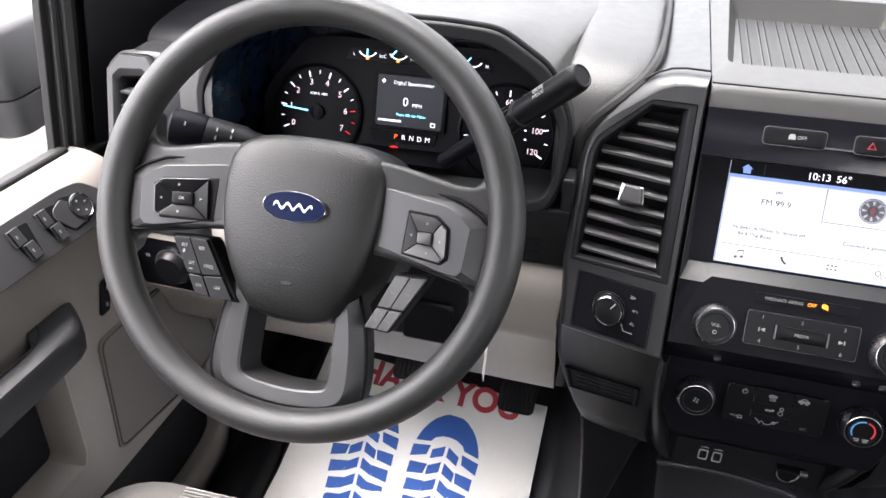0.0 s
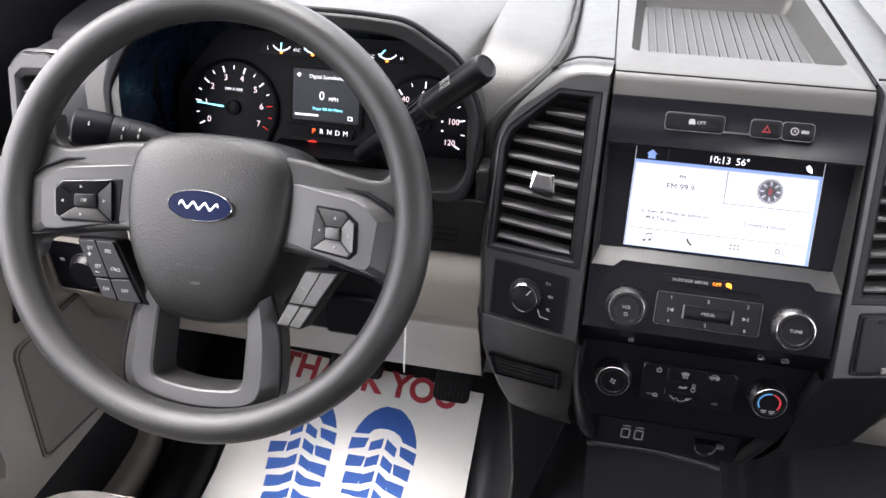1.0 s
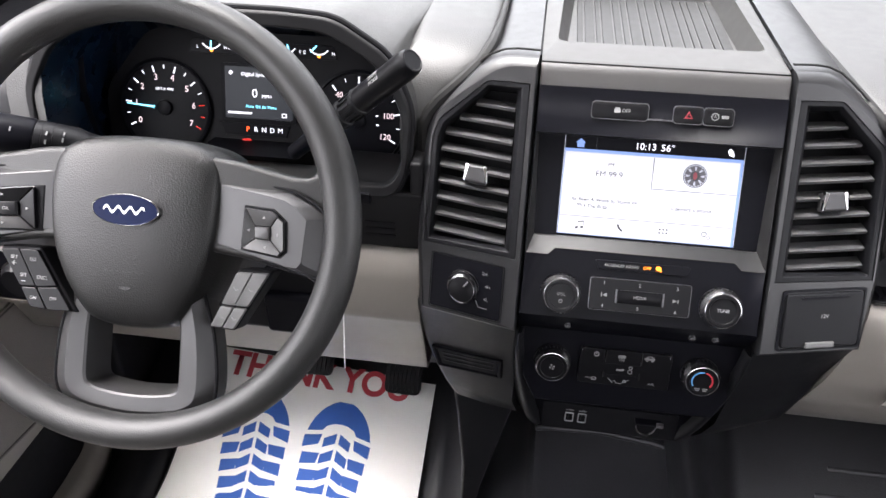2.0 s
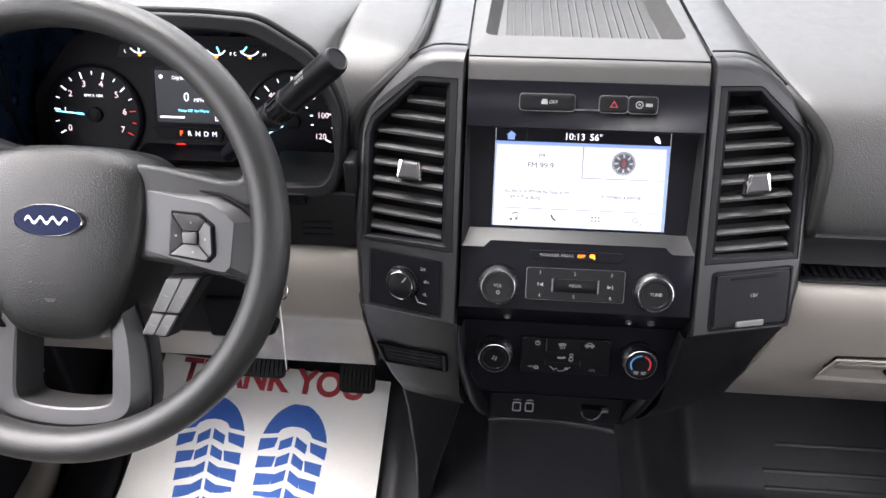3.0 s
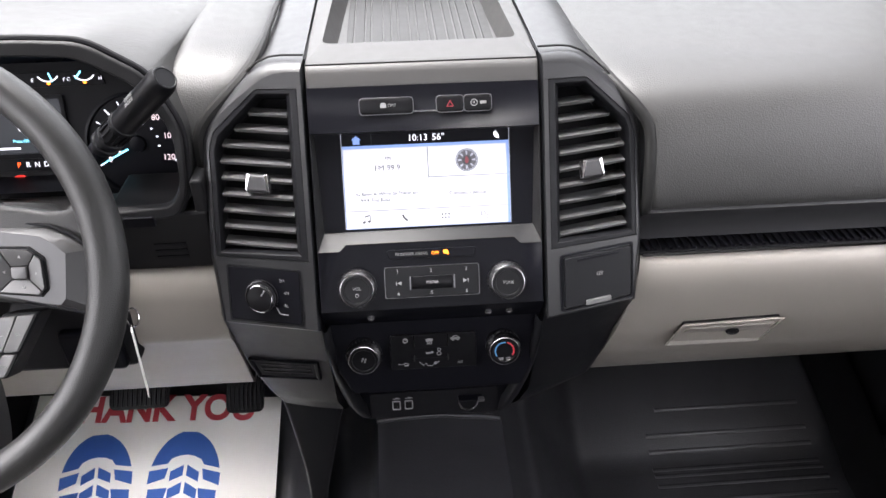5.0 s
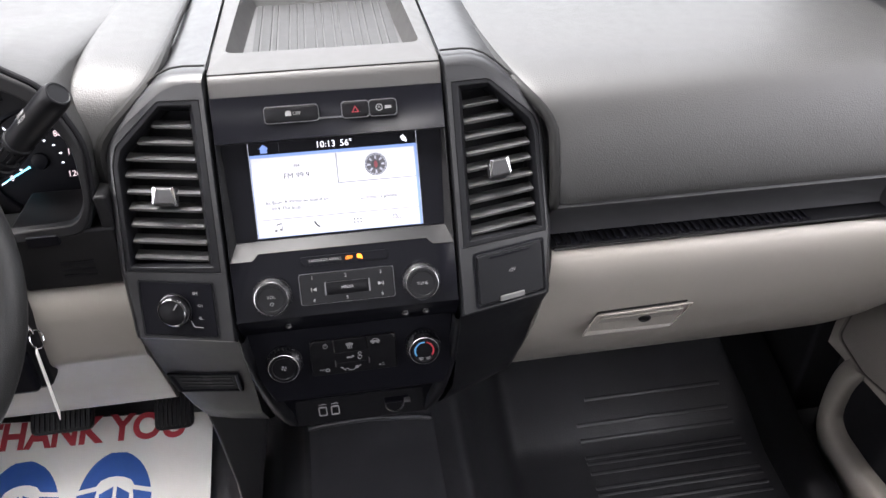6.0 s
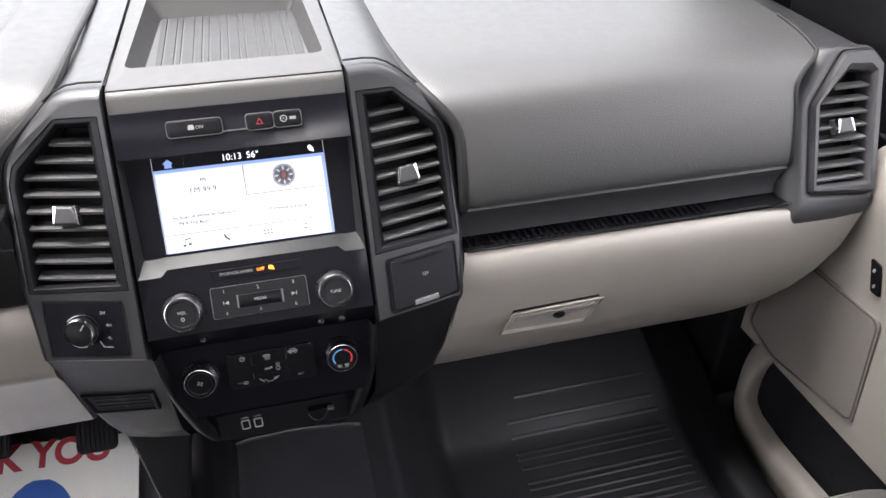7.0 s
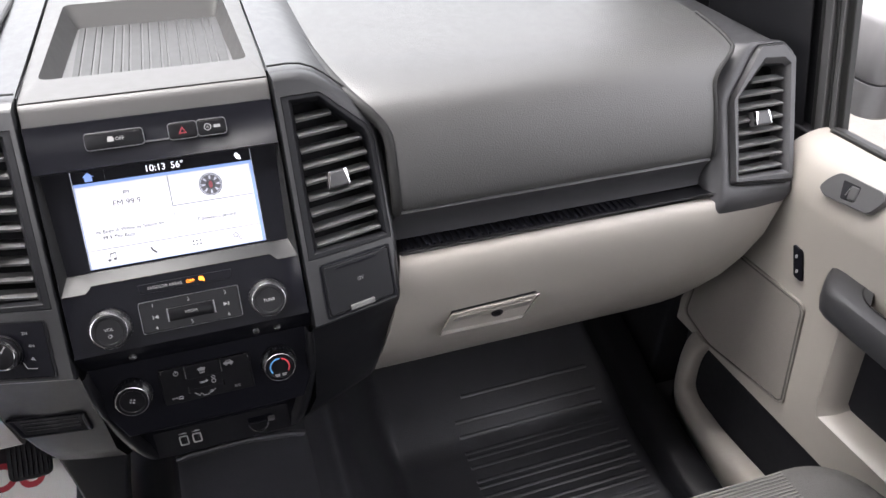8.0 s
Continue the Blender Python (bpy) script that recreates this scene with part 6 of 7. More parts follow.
# ---- doors ----
def door(sg):
    d = thing("front_door", (sg * 0.83, -0.3, 0.0), "closed stone-grey front door panel with armrest and map pocket", "door", group="front doors")
    y_front = lambda z: 0.075 + (0.601 - z) * 0.34
    prof = [(0.872, 0.6125), (0.852, 0.6125), (0.838, 0.609), (0.824, 0.602), (0.808, 0.581), (0.797, 0.552), (0.796, 0.535), (0.800, 0.50), (0.801, 0.43), (0.800, 0.34), (0.799, 0.258), (0.800, 0.188)]
    hollow = lambda z: -0.106 - (0.43 - z) * 0.080
    bm = bmesh.new()
    cols = []
    for k in range(12):
        row = []
        for x, z in prof:
            y = y_front(z) + (hollow(z) - y_front(z)) * k / 4 if k < 5 else hollow(z) + (-0.80 - hollow(z)) * (k - 4) / 7
            row.append(bm.verts.new((sg * x, y, z)))
        cols.append(row)
    for k in range(11):
        for j in range(len(prof) - 1):
            if k < 4 or j not in (8, 9):
                bm.faces.new((cols[k][j], cols[k][j + 1], cols[k + 1][j + 1], cols[k + 1][j]))
    part("panel", solid(bm, 0.008), BEIGE, d, "stone-grey moulded door panel", smooth=50)
    part("outer_skin", block(min(sg * 0.855, sg * 0.885), max(sg * 0.855, sg * 0.885), -0.80, 0.32, -0.12, 0.598), VOID, d, bevel=0.004)
    YZ = basis((sg * 0.7995, 0, 0), (0, 1, 0), (0, 0, 1), (-sg, 0, 0))
    LG = basis((sg * (0.8005 - 0.0053), 0, 0.5708), (0, 1, 0), (sg * 0.468, 0, 0.884), (-sg * 0.884, 0, 0.468))
    # speaker panel
    spk = [(0.135, 0.398), (-0.040, 0.400), (-0.048, 0.392), (-0.068, 0.228), (-0.060, 0.221), (0.112, 0.1965), (0.185, 0.215), (0.17, 0.33)]
    cy, cz = 0.04, 0.30
    spk = rounded(spk, 0.016, 4)
    sc = lambda k: [(cy + (y - cy) * k, cz + (z - cz) * k) for y, z in spk]
    g = part("speaker_grille", rings([[(y, z, -0.002) for y, z in sc(1.0)], [(y, z, 0.0035) for y, z in sc(1.0)], [(y, z, 0.0035) for y, z in sc(0.975)], [(y, z, 0.001) for y, z in sc(0.965)], [(y, z, 0.001) for y, z in sc(0.945)], [(y, z, 0.003) for y, z in sc(0.935)]], YZ, cap_last=True), GRILLE, d, "perforated stone-grey speaker panel", bevel=0.0008)
    # dark tube along the groove paints the shade that the shallow groove lacks
    part("grille_groove_shade", tube([(y, z, 0.0028) for y, z in sc(0.957)], 0.0013, 6, closed=True, m=YZ), GROOVE_SHADE, g, "dark seam line")
    # door lock rocker
    lk = part("lock_switch", prism(rounded([(0.004, 0.474), (-0.014, 0.472), (-0.030, 0.430), (-0.013, 0.430)], 0.004), 0.0, 0.004, YZ), BLACK, d, "black lock rocker", bevel=0.001)
    for z in (0.441, 0.461):
        part("rocker_icon", prism(oval(-0.013 + (z - 0.45) * 0.4, z, 0.002, 0.003, 10), 0.004, 0.0052, YZ), GREY_INK, lk, smooth=0)
    # window switches on the ledge
    if sg > 0:
        pl = [(-0.0076, 0.0006), (-0.0118, 0.0165), (-0.0223, 0.0298), (-0.0333, 0.0317), (-0.0869, 0.0346), (-0.0951, 0.0246), (-0.0878, 0.0056), (-0.0829, 0.002), (-0.0217, -0.0054)]
        sp = part("switch_plate", prism(rounded(pl, 0.008), -0.012, 0.003, LG), PLATE, d, "grey window switch plate", bevel=0.001)
        part("finger_well", prism(rounded([(-0.0324, 0.0240), (-0.0589, 0.0265), (-0.0631, 0.0055), (-0.0432, 0.0022)], 0.003), 0.001, 0.0036, LG), VOID, sp, bevel=0.0008)
        part("rocker", prism(rounded([(-0.0470, 0.0232), (-0.0590, 0.0245), (-0.0630, 0.0068), (-0.0520, 0.0048)], 0.002), 0.002, 0.0055, LG, taper=0.12), PLATE, sp, "black window rocker", bevel=0.002)
        part("rocker_edge", block(-0.0498, -0.0484, 0.0085, 0.0205, 0.0050, 0.0064, LG), CHROME, sp, smooth=0)
    else:
        pl = [(0.0313, 0.0117), (0.0108, 0.0340), (-0.02, 0.0385), (-0.24, 0.0400), (-0.26, -0.015), (-0.125, -0.0180), (0.0019, -0.0200)]
        sp = part("switch_plate", prism(rounded(pl, 0.010), -0.014, 0.003, LG), PLATE, d, "grey master switch plate", bevel=0.001)
        mc = (-0.0085, 0.0095)
        part("mirror_tab", prism(rounded([(-0.0260, 0.0285), (-0.0434, 0.0225), (-0.0475, 0.0134), (-0.0345, -0.0090), (-0.0117, -0.0092), (-0.0060, -0.004), (-0.0150, 0.016)], 0.004), 0.001, 0.0048, LG), PLATE, sp, "grey mirror fold button", bevel=0.0012)
        part("mirror_gap", prism(rounded([(-0.0255, 0.0300), (-0.0446, 0.0236), (-0.0490, 0.0134), (-0.0352, -0.0104), (-0.0105, -0.0107), (0.010, -0.002), (0.006, 0.020)], 0.004), 0.001, 0.0034, LG), VOID, sp, smooth=0)
        part("mirror_knob", lathe([(0.0142, 0.002), (0.0140, 0.0056), (0.0126, 0.0064), (0.010, 0.0058), (0, 0.0050)], at(LG, *mc, 0), 32), STUD, sp, "glossy black mirror pad")
        part("mirror_ring", lathe([(0.0142, 0.003), (0.0162, 0.0045), (0.0160, 0.0062), (0.0147, 0.0068), (0.0138, 0.0058)], at(LG, *mc, 0), 32), DCHROME, sp, "dark chrome ring")
        for k in range(4):
            a = k * math.pi / 2 + 0.3
            part("mirror_dot", prism(oval(mc[0] + 0.0075 * math.cos(a), mc[1] + 0.0075 * math.sin(a), 0.0012, 0.0012, 8), 0.005, 0.0064, LG), WHITE_INK, sp, smooth=0)
        for y0 in (-0.0635, -0.1040):
            part("finger_well", prism(rounded([(y0 - 0.004, 0.0305), (y0 + 0.027, 0.0275), (y0 + 0.020, -0.0115), (y0 + 0.003, -0.0115)], 0.003), 0.001, 0.0034, LG), VOID, sp, bevel=0.0006)
            for v0, v1, lean in ((0.0100, 0.0295, 0.0), (-0.0108, 0.0088, 0.006)):
                part("rocker", rings([[(y0 - 0.003 + lean, v0, e), (y0 - 0.003 + lean, v1, e), (y0 + 0.013 + lean, v1, e * 0.55 + 0.0012), (y0 + 0.013 + lean, v0, e * 0.55 + 0.0012)] for e in (0.001, 0.0076)], LG, cap_last=True), PLATE, sp, "grey window rocker", bevel=0.0012)
                part("rocker_edge", block(y0 - 0.0028 + lean, y0 - 0.0012 + lean, v0 + 0.001, v1 - 0.001, 0.0068, 0.0082, LG), DCHROME, sp, smooth=0)
                part("rocker_mark", block(y0 + 0.003 + lean, y0 + 0.0048 + lean, (v0 + v1) / 2 - 0.002, (v0 + v1) / 2 + 0.002, 0.0060, 0.0072, LG), WHITE_INK, sp, smooth=0)
    # armrest pull
    arm = []
    for y, zt, zb, xi, xo in ((-0.058, 0.468, 0.452, 0.786, 0.804), (-0.061, 0.477, 0.445, 0.770, 0.804), (-0.068, 0.481, 0.4405, 0.756, 0.804), (-0.080, 0.4825, 0.4395, 0.751, 0.804), (-0.128, 0.4825, 0.439, 0.7495, 0.804), (-0.131, 0.4825, 0.439, 0.7495, 0.779), (-0.25, 0.482, 0.438, 0.7485, 0.779), (-0.78, 0.480, 0.432, 0.746, 0.779)):
        sec = ((0.804, zb + 0.004), (xi + 0.010, zb), (xi + 0.003, zb + 0.003), (xi, zb + 0.010), (xi + 0.001, zt - 0.009), (xi + 0.004, zt - 0.003), (xi + 0.012, zt), (xo - 0.003, zt), (xo, zt - 0.003), (xo, zb + 0.008))
        arm.append([(sg * x, y - (0.804 - x) * 0.65, z) for x, z in sec])
    am = part("armrest", rings(arm, cap_first=True, cap_last=True), ARM, d, "dark grey door armrest", smooth=40)
    part("pull_seam", tube(smooth_line([(sg * 0.799, -0.117, 0.4832), (sg * 0.786, -0.127, 0.4836), (sg * 0.774, -0.150, 0.4836), (sg * 0.7725, -0.20, 0.4834), (sg * 0.7725, -0.40, 0.483)], 4), 0.0010, 6), SEAL, am, "dark seam beside the door pull")
    # hollow under the armrest, with a bevelled frame
    ring_at = lambda f, e, dz: [(sg * (0.800 + e), hollow(0.43) - f, 0.43), (sg * (0.800 + e), hollow(0.275) - f, 0.275), (sg * (0.800 + e), hollow(0.258) - f - 0.006, 0.258 + dz), (sg * (0.800 + e), -0.79, 0.262 + dz)]
    part("hollow_frame", rings([ring_at(-0.004, -0.0015, -0.004), ring_at(0.0, -0.0025, 0.0), ring_at(0.003, 0.000, 0.002), ring_at(0.012, 0.018, 0.009), ring_at(0.013, 0.042, 0.010)], closed=False), BEIGE, d, "bevelled edge of the hollow", smooth=40)
    # a flat black sheet gives the hollow its shade by colour
    part("cavity_shade", block(min(sg * 0.842, sg * 0.848), max(sg * 0.842, sg * 0.848), -0.79, -0.08, 0.24, 0.44), VOID, d, "black sheet for the shaded hollow under the armrest", smooth=0)
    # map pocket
    # back and floor near-black, so the pocket's inner shade is in their colour
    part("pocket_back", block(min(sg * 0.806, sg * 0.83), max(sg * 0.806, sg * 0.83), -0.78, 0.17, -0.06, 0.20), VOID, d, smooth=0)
    inner = smooth_line([(0.797, 0.100, 0.202), (0.794, 0.113, 0.176), (0.791, 0.120, 0.145), (0.788, 0.121, 0.110), (0.786, 0.117, 0.088), (0.784, 0.104, 0.076), (0.782, 0.085, 0.070), (0.778, 0.040, 0.068), (0.774, -0.030, 0.074), (0.771, -0.090, 0.081), (0.767, -0.18, 0.085), (0.760, -0.40, 0.090), (0.752, -0.75, 0.095)], 4)
    outer = smooth_line([(0.800, 0.152, 0.200), (0.797, 0.163, 0.168), (0.794, 0.167, 0.130), (0.792, 0.165, 0.085), (0.790, 0.157, 0.050), (0.788, 0.143, 0.022), (0.786, 0.123, 0.004), (0.783, 0.070, -0.008), (0.780, 0.0, -0.018), (0.777, -0.06, -0.024), (0.773, -0.16, -0.030), (0.766, -0.38, -0.035), (0.758, -0.73, -0.040)], 4)
    band = []
    for p, q in zip(inner, outer):
        at_k = lambda k, off: Vector((sg * (p.x + (q.x - p.x) * k + off), p.y + (q.y - p.y) * k, p.z + (q.z - p.z) * k))
        band.append([at_k(0.02, 0.026), at_k(0.0, 0.008), at_k(0.02, 0.001), at_k(0.08, -0.005), at_k(0.22, -0.0085), at_k(0.45, -0.0085), at_k(0.75, -0.004), at_k(0.95, 0.004), at_k(1.0, 0.012), at_k(1.0, 0.035)])
    part("pocket_rim", rings(band, closed=False), BEIGE, d, "stone-grey rounded map pocket wall", smooth=60)
    part("pocket_divider", block(min(sg * 0.790, sg * 0.806), max(sg * 0.790, sg * 0.806), -0.075, 0.075, 0.030, 0.052), SHELL, d, "dark ledge inside the map pocket", bevel=0.004)
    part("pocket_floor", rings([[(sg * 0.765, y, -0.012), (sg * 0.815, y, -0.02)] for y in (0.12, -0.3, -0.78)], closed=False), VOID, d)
    part("sill_trim", rings([[(sg * (0.700 + w), y, z - 0.03), (sg * (0.706 + w), y, z), (sg * (0.722 + w), y, z + 0.012), (sg * (0.765 + w), y, z + 0.008), (sg * (0.765 + w), y, z - 0.05)] for y, z, w in ((0.34, 0.13, -0.012), (0.22, 0.085, -0.010), (0.12, 0.055, -0.020), (0.0, 0.040, -0.024), (-0.2, 0.03, -0.024), (-0.78, 0.02, -0.02))], cap_first=True, cap_last=True), BUTTON, d, "black sill trim", smooth=60)
    # belt seal and window frame
    part("belt_seal", rings([[(sg * 0.876, y, 0.606), (sg * 0.858, y, 0.609), (sg * 0.857, y, 0.616), (sg * 0.861, y, 0.619), (sg * 0.876, y, 0.618)] for y in (0.058, -0.80)], cap_first=True, cap_last=True), SEAL, d, "black rubber window seal", bevel=0.002)
    for y0, y1, x, mt, nm in ((0.045, 0.057, 0.872, SEAL, "glass_run"), (0.058, 0.066, 0.868, STRIP, "frame_strip"), (0.067, 0.073, 0.868, SEAL, "frame_seal"), (0.074, 0.088, 0.864, STRIP, "frame_strip"), (0.089, 0.101, 0.870, SEAL, "frame_seal")):
        part(nm, rings([[(sg * (x + 0.01), y0 + t * 0.26, 0.60 + t), (sg * (x - 0.002), y0 + t * 0.26, 0.60 + t), (sg * (x - 0.002), y1 + t * 0.26, 0.60 + t), (sg * (x + 0.01), y1 + t * 0.26, 0.60 + t)] for t in (0.0, 0.2, 0.46)], cap_first=True, cap_last=True), mt, d, bevel=0.002)
    return d


GRILLE = material("perforated_speaker_plastic", (0.128, 0.117, 0.106), 0.6, grain=0.8, size=0.0019, vary=0.05)
# stone-grey darkened to stand for shade in the speaker panel's groove
GROOVE_SHADE = material("groove_shade_tone", (0.05, 0.046, 0.042), 0.8, vary=0.1)
PLATE = material("grey_switch_plate", (0.034, 0.034, 0.035), 0.42, grain=0.15, size=0.0008, vary=0.05)
ARM = material("charcoal_armrest_plastic", (0.021, 0.021, 0.0225), 0.45, grain=0.2, size=0.001, vary=0.06, spec=0.36)
for sg in (-1, 1):
    door(sg)
    # dark sail panel of the windscreen pillar
    backing = rings([[(sg * 0.892, 0.085 + t * 0.26, 0.54 + t), (sg * 0.878, 0.085 + t * 0.26, 0.54 + t), (sg * 0.878, 0.66, 0.54 + t), (sg * 0.892, 0.66, 0.54 + t)] for t in (0.0, 0.25, 0.5)], cap_first=True, cap_last=True)
    tagged(part("wall_pillar", backing, VOID), "black inner face of the windscreen pillar", "pillar", kind="structure")
    tagged(part("trim_cover", rings([[(sg * 0.866, 0.092 + t * 0.26, 0.54 + t), (sg * 0.852, 0.13 + t * 0.2, 0.54 + t), (sg * (0.838 - t * 0.1), 0.305 + t * 0.05, 0.54 + t), (sg * 0.87, 0.36 + t * 0.02, 0.54 + t)] for t in (0.0, 0.1, 0.25, 0.5)], cap_first=True, cap_last=True), SHELL, bevel=0.006), "charcoal cover at the foot of the windscreen pillar", "pillar cover", kind="structure")
    # outside mirror
    mir = thing("door_mirror", (sg * 1.2, 0.33, 0.48), "grey plastic door mirror housing outside the window", "mirror", group="door mirrors")
    hs2 = lambda k, z: [(sg * (1.26 + (x - 1.26) * k), 0.26 + (y - 0.26) * k, z + 0.036) for x, y in rounded([(1.075, 0.19), (1.45, 0.15), (1.46, 0.33), (1.10, 0.36)], 0.03)]
    part("housing", rings([hs2(0.9, 0.500), hs2(1.0, 0.507), hs2(1.0, 0.562)], cap_first=True, cap_last=True), MIRROR_SHELL, mir, "grey lower mirror shell", smooth=40)
    part("upper_shell", rings([hs2(0.995, 0.565), hs2(1.0, 0.569), hs2(1.0, 0.655), hs2(0.96, 0.668), hs2(0.88, 0.674)], cap_first=True, cap_last=True), MIRROR_SHELL, mir, smooth=40)
    part("mirror_glass", block(min(sg * 1.10, sg * 1.40), max(sg * 1.10, sg * 1.40), 0.150, 0.154, 0.551, 0.686), CHROME, mir, smooth=0)
    part("mount_arm", tube([(sg * 0.89, 0.33, 0.585), (sg * 1.0, 0.32, 0.586), (sg * 1.18, 0.30, 0.578)], 0.025, 12), MIRROR_SHELL, mir)

# ---- floor things ----
def on_mat(a, b, h):
    x = -0.4645 + a
    y = 0.313 - 0.067 * a + b * 0.944
    z = 0.085 + (y - 0.3) * 0.35 if y > 0.1 else 0.015 - (0.1 - y) * 0.1
    return Vector((x, y, z + 0.003 + h))


mat_t = thing("paper_floor_mat", (-0.469, 0.1, 0.0), "white paper floor mat printed with red words and blue footprints", "floor mat")
bm = bmesh.new()
na, nb = 12, 26
wav = lambda a, b: 0.0025 * noise.noise(Vector((a * 9, b * 9, 0))) + 0.003
vs = [[bm.verts.new(on_mat(-0.2095 + 0.419 * i / na, 0.012 - 0.53 * j / nb, wav(-0.2095 + 0.419 * i / na, 0.012 - 0.53 * j / nb))) for i in range(na + 1)] for j in range(nb + 1)]
for r0, r1 in zip(vs, vs[1:]):
    for i in range(na):
        bm.faces.new((r0[i], r0[i + 1], r1[i + 1], r1[i]))
part("sheet", solid(bm, 0.0006), PAPER, mat_t, smooth=60)


def printed(pts, mat, name, label=""):
    bm = bmesh.new()
    f = bm.faces.new([bm.verts.new((a, b, 0)) for a, b in pts])
    bmesh.ops.triangulate(bm, faces=bm.faces[:])
    bmesh.ops.subdivide_edges(bm, edges=bm.edges[:], cuts=1, use_grid_fill=False)
    for v in bm.verts:
        v.co = on_mat(v.co.x, v.co.y, wav(v.co.x, v.co.y) + 0.0009)
    return part(name, bm, mat, mat_t, label, smooth=0)


c = bpy.data.curves.new("tmp", "FONT")
c.body, c.size, c.align_x, c.align_y = "THANK YOU", 0.064, "CENTER", "CENTER"
c.offset = 0.0022
o = bpy.data.objects.new("tmp", c)
scene.collection.objects.link(o)
me = bpy.data.meshes.new_from_object(o.evaluated_get(bpy.context.evaluated_depsgraph_get()))
bpy.data.objects.remove(o)
bm = bmesh.new()
bm.from_mesh(me)
xs_ = [v.co.x for v in bm.verts]
wide = 0.334 / (max(xs_) - min(xs_))
for v in bm.verts:
    a, b = v.co.x * wide - 0.0015, v.co.y - 0.0135 + v.co.x * wide * 0.025
    v.co = on_mat(a, b, wav(a, b) + 0.0012)
part("lettering", bm, RED_INK, mat_t, "red printed words", smooth=0)


def footprint(a0, b0, turn, sg):
    ct, st = math.cos(radians(turn)), math.sin(radians(turn))
    P = lambda x, y: (a0 + x * ct - y * st, b0 + x * st + y * ct)
    half = lambda y: 0.058 * math.sqrt(max(0.0, 1 - ((y + 0.075) / 0.085) ** 2)) if y > -0.075 else (0.058 - 0.012 * min(1, (-0.075 - y) / 0.1))
    toe = [(half(y), y) for y in (-0.052, -0.04, -0.028, -0.016, -0.006, 0.004)] + [(0.012, 0.0085), (-0.012, 0.0085)] + [(-half(y), y) for y in (0.004, -0.006, -0.016, -0.028, -0.04, -0.052)] + [(-0.030, -0.047), (-0.024, -0.038), (-0.012, -0.0325), (0, -0.031), (0.012, -0.0325), (0.024, -0.038), (0.030, -0.047)]
    printed([P(x, y) for x, y in toe], BLUE_INK, "toe_print", "blue toe print")
    for i in range(8):
        y = -0.062 - 0.0285 * i
        for e in (-1, 1):
            w = half(y - 0.01)
            up = 0.008 if i == 0 else 0.004
            printed([P(e * w, y + up * 0.2), P(e * w, y - 0.0195), P(e * (w - 0.027), y - 0.0175 + up), P(e * (w - 0.030), y + up)], BLUE_INK, "lug_print")
            v = y + 0.008
            printed([P(e * 0.0028, v + 0.006), P(e * 0.0028, v - 0.012), P(e * 0.0235, v - 0.022), P(e * 0.0235, v - 0.006)], BLUE_INK, "chevron_print")


footprint(-0.0895, -0.067, 6, -1)
footprint(0.0605, -0.0615, -1, 1)


def pedal(name, x0, x1, top, label, slits):
    p = thing(name, ((x0 + x1) / 2, top[0], top[1]), label, "pedal")
    m = leaned(((x0 + x1) / 2, top[0], top[1]), 48)
    w = (x1 - x0) / 2
    part("pad", prism(rounded([(-w, -0.020), (w, -0.020), (w, 0.05), (-w, 0.05)], 0.012), -0.008, 0.0, m), BUTTON, p, "black rubber pad", bevel=0.002)
    n = int(2 * w / 0.0075)
    for i in range(n):
        x = -w + 0.006 + i * (2 * w - 0.012) / (n - 1)
        part("rib", block(x - 0.0016, x + 0.0016, -0.015, 0.042, -0.001, 0.003, m), SHELL, p, smooth=0)
    part("lever", block(-0.008, 0.008, -0.02, 0.16, -0.03, -0.008, m), VOID, p, bevel=0.003)


pedal("brake_pedal", -0.517, -0.422, (0.262, 0.165), "black rubber brake pedal with upright ribs", 1)
pedal("accelerator_pedal", -0.333, -0.272, (0.258, 0.146), "black rubber accelerator pedal", 1)

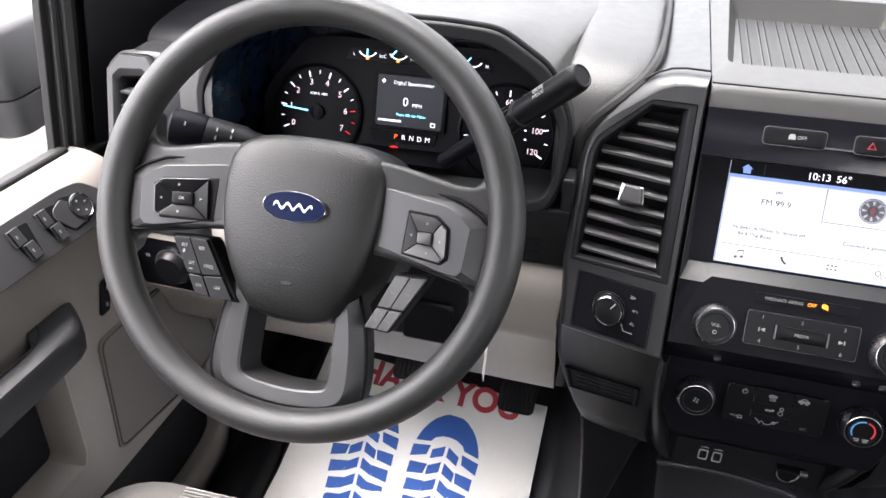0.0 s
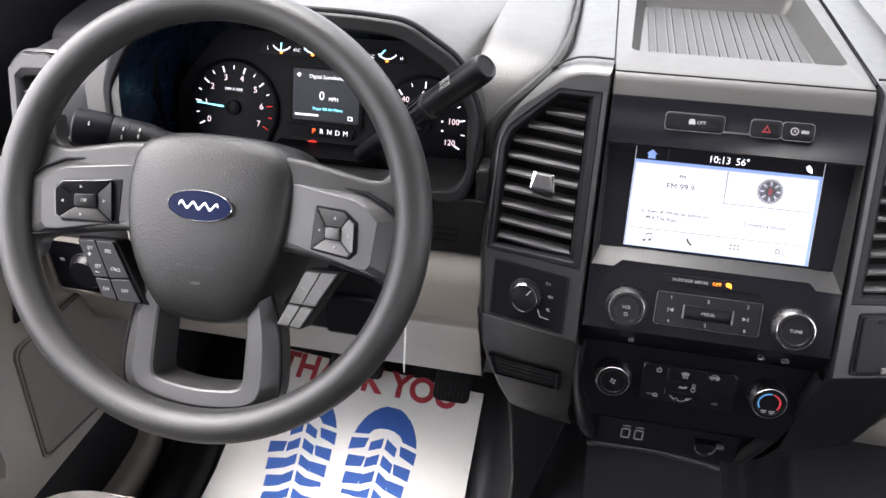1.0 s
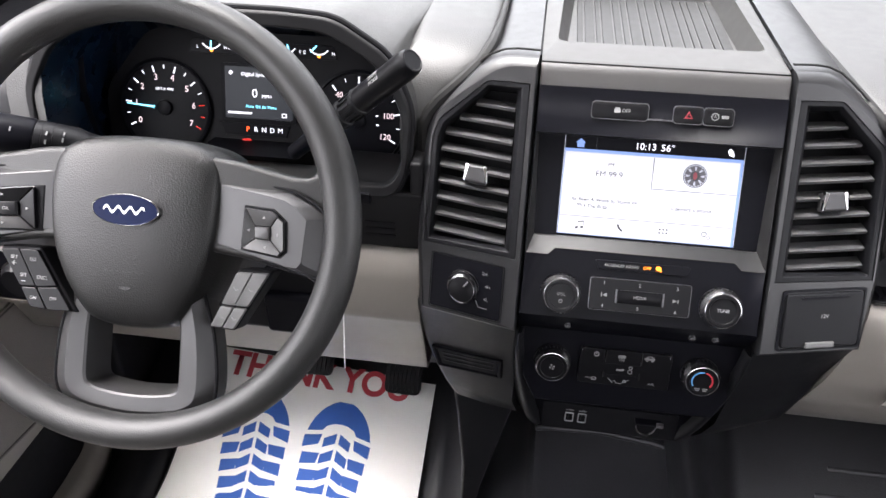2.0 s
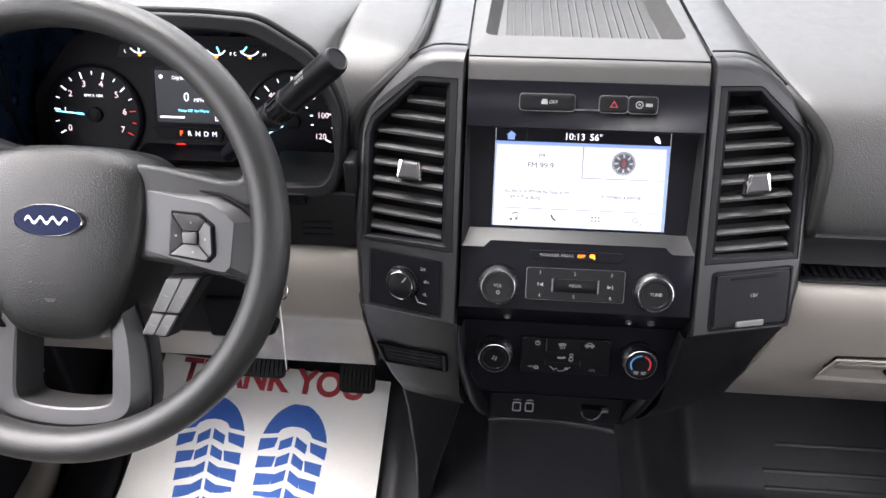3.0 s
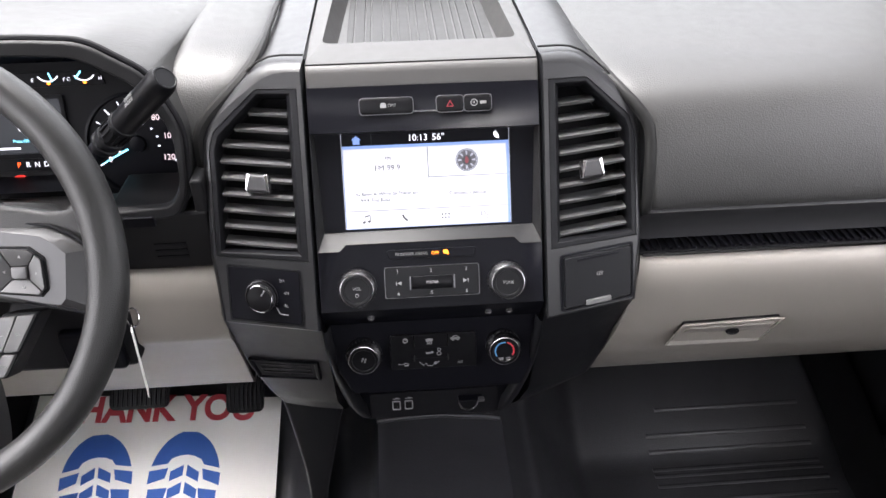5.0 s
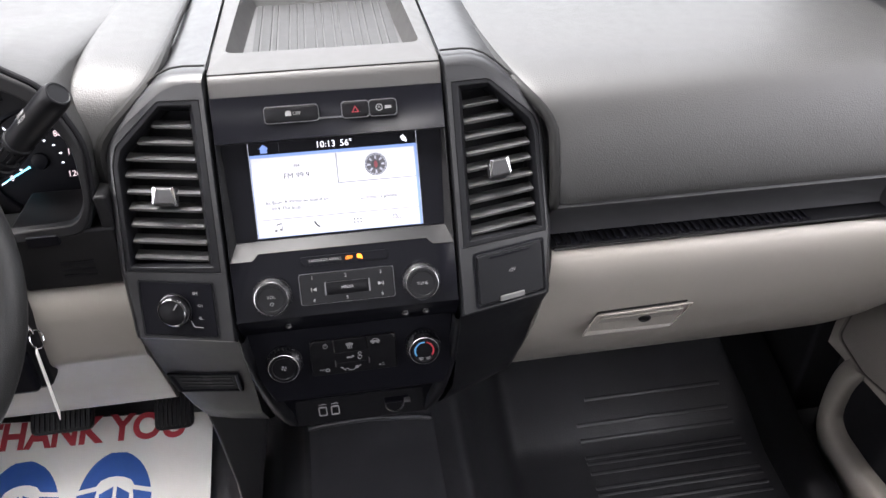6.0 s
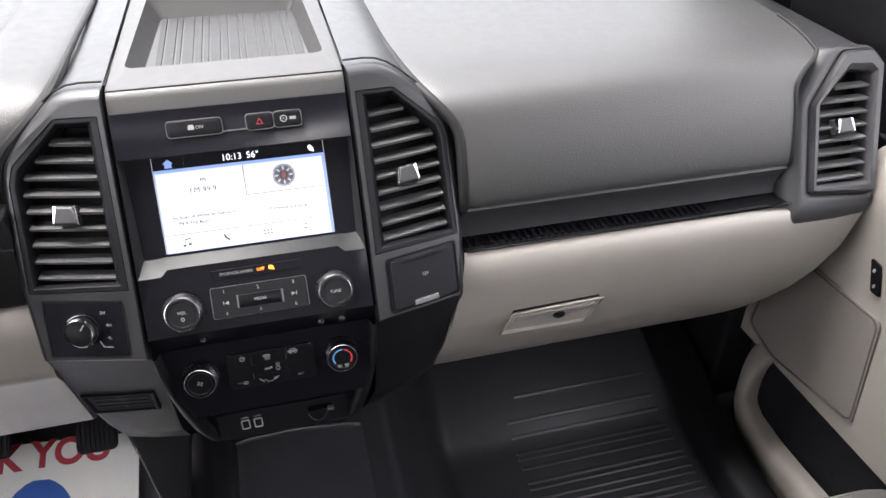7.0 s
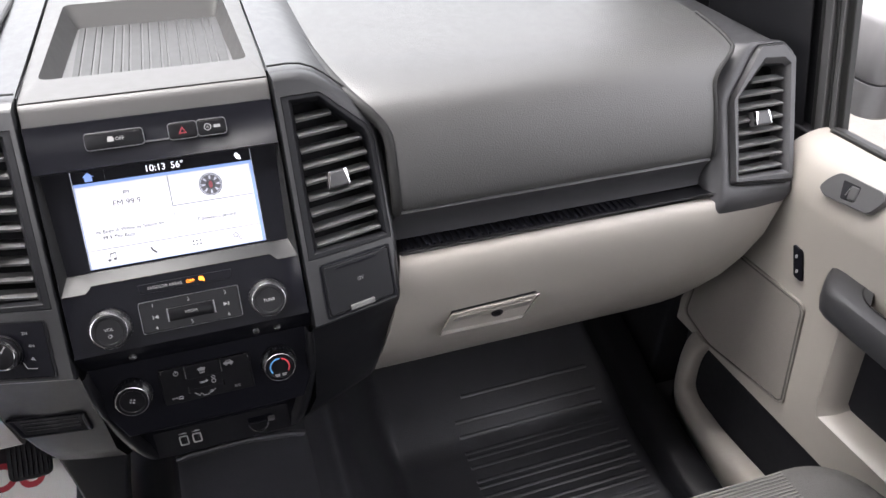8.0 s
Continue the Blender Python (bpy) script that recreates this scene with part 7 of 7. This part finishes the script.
# ---- seats ----
def seat(x0, x1, y_front, z, label):
    s = thing("front_seat", ((x0 + x1) / 2, y_front - 0.25, 0.03), label, "seat", group="front seats")
    cx, hw = (x0 + x1) / 2, (x1 - x0) / 2
    loops = []
    yc = y_front - 0.24
    base = rounded([(-hw, -0.22), (hw, -0.22), (hw, 0.24), (-hw, 0.24)], 0.10, 8)
    for k, h in ((0.93, -0.22), (0.98, -0.15), (1.0, -0.07), (0.99, -0.03), (0.95, -0.006), (0.86, 0.004), (0.6, 0.002)):
        loops.append([(cx + x * k, yc + (y * k if y < 0 else y * k), z + h + (0.0)) for x, y in base])
    part("cushion", rings(loops, cap_first=True, cap_last=True), CLOTH, s, "grey cloth seat cushion", smooth=60)
    for i in range(34):
        y = y_front - 0.012 - i * 0.0043
        part("piping", tube(smooth_line([(cx - hw * 0.55, y - 0.004, z - 0.004 if i == 0 else z + 0.0038), (cx, y, z - 0.003 if i == 0 else z + 0.0045), (cx + hw * 0.55, y - 0.004, z - 0.004 if i == 0 else z + 0.0038)], 4), 0.0014, 6), CLOTH_RIB, s, "pale sewn rib")
    # backrest is out of view, added dark to block light from behind
    backrest = []
    for h, y, w, th in ((-0.02, -0.47, 0.93, 0.13), (0.10, -0.50, 0.98, 0.14), (0.30, -0.545, 0.97, 0.13), (0.48, -0.585, 0.90, 0.11), (0.56, -0.60, 0.80, 0.09), (0.585, -0.61, 0.66, 0.05)):
        backrest.append([(cx + x, y_front + y + v, z + h) for x, v in rounded([(-hw * w, -th), (hw * w, -th), (hw * w, 0), (-hw * w, 0)], 0.05, 5)])
    part("backrest", rings(backrest, cap_first=True, cap_last=True), CLOTH, s, "unseen grey cloth seat back, added against rear light", smooth=60)
    part("seat_base", block(x0 + 0.06, x1 - 0.06, y_front - 0.42, y_front - 0.08, 0.0, z - 0.2), VOID, s, bevel=0.01)


CLOTH_RIB = material("pale_seat_ribbing", (0.13, 0.125, 0.118), 0.85, grain=0.5, size=0.0012)
seat(-0.74, -0.22, -0.128, 0.30, "grey ribbed cloth driver's seat cushion")
seat(0.24, 0.76, -0.195, 0.30, "grey ribbed cloth passenger seat cushion")
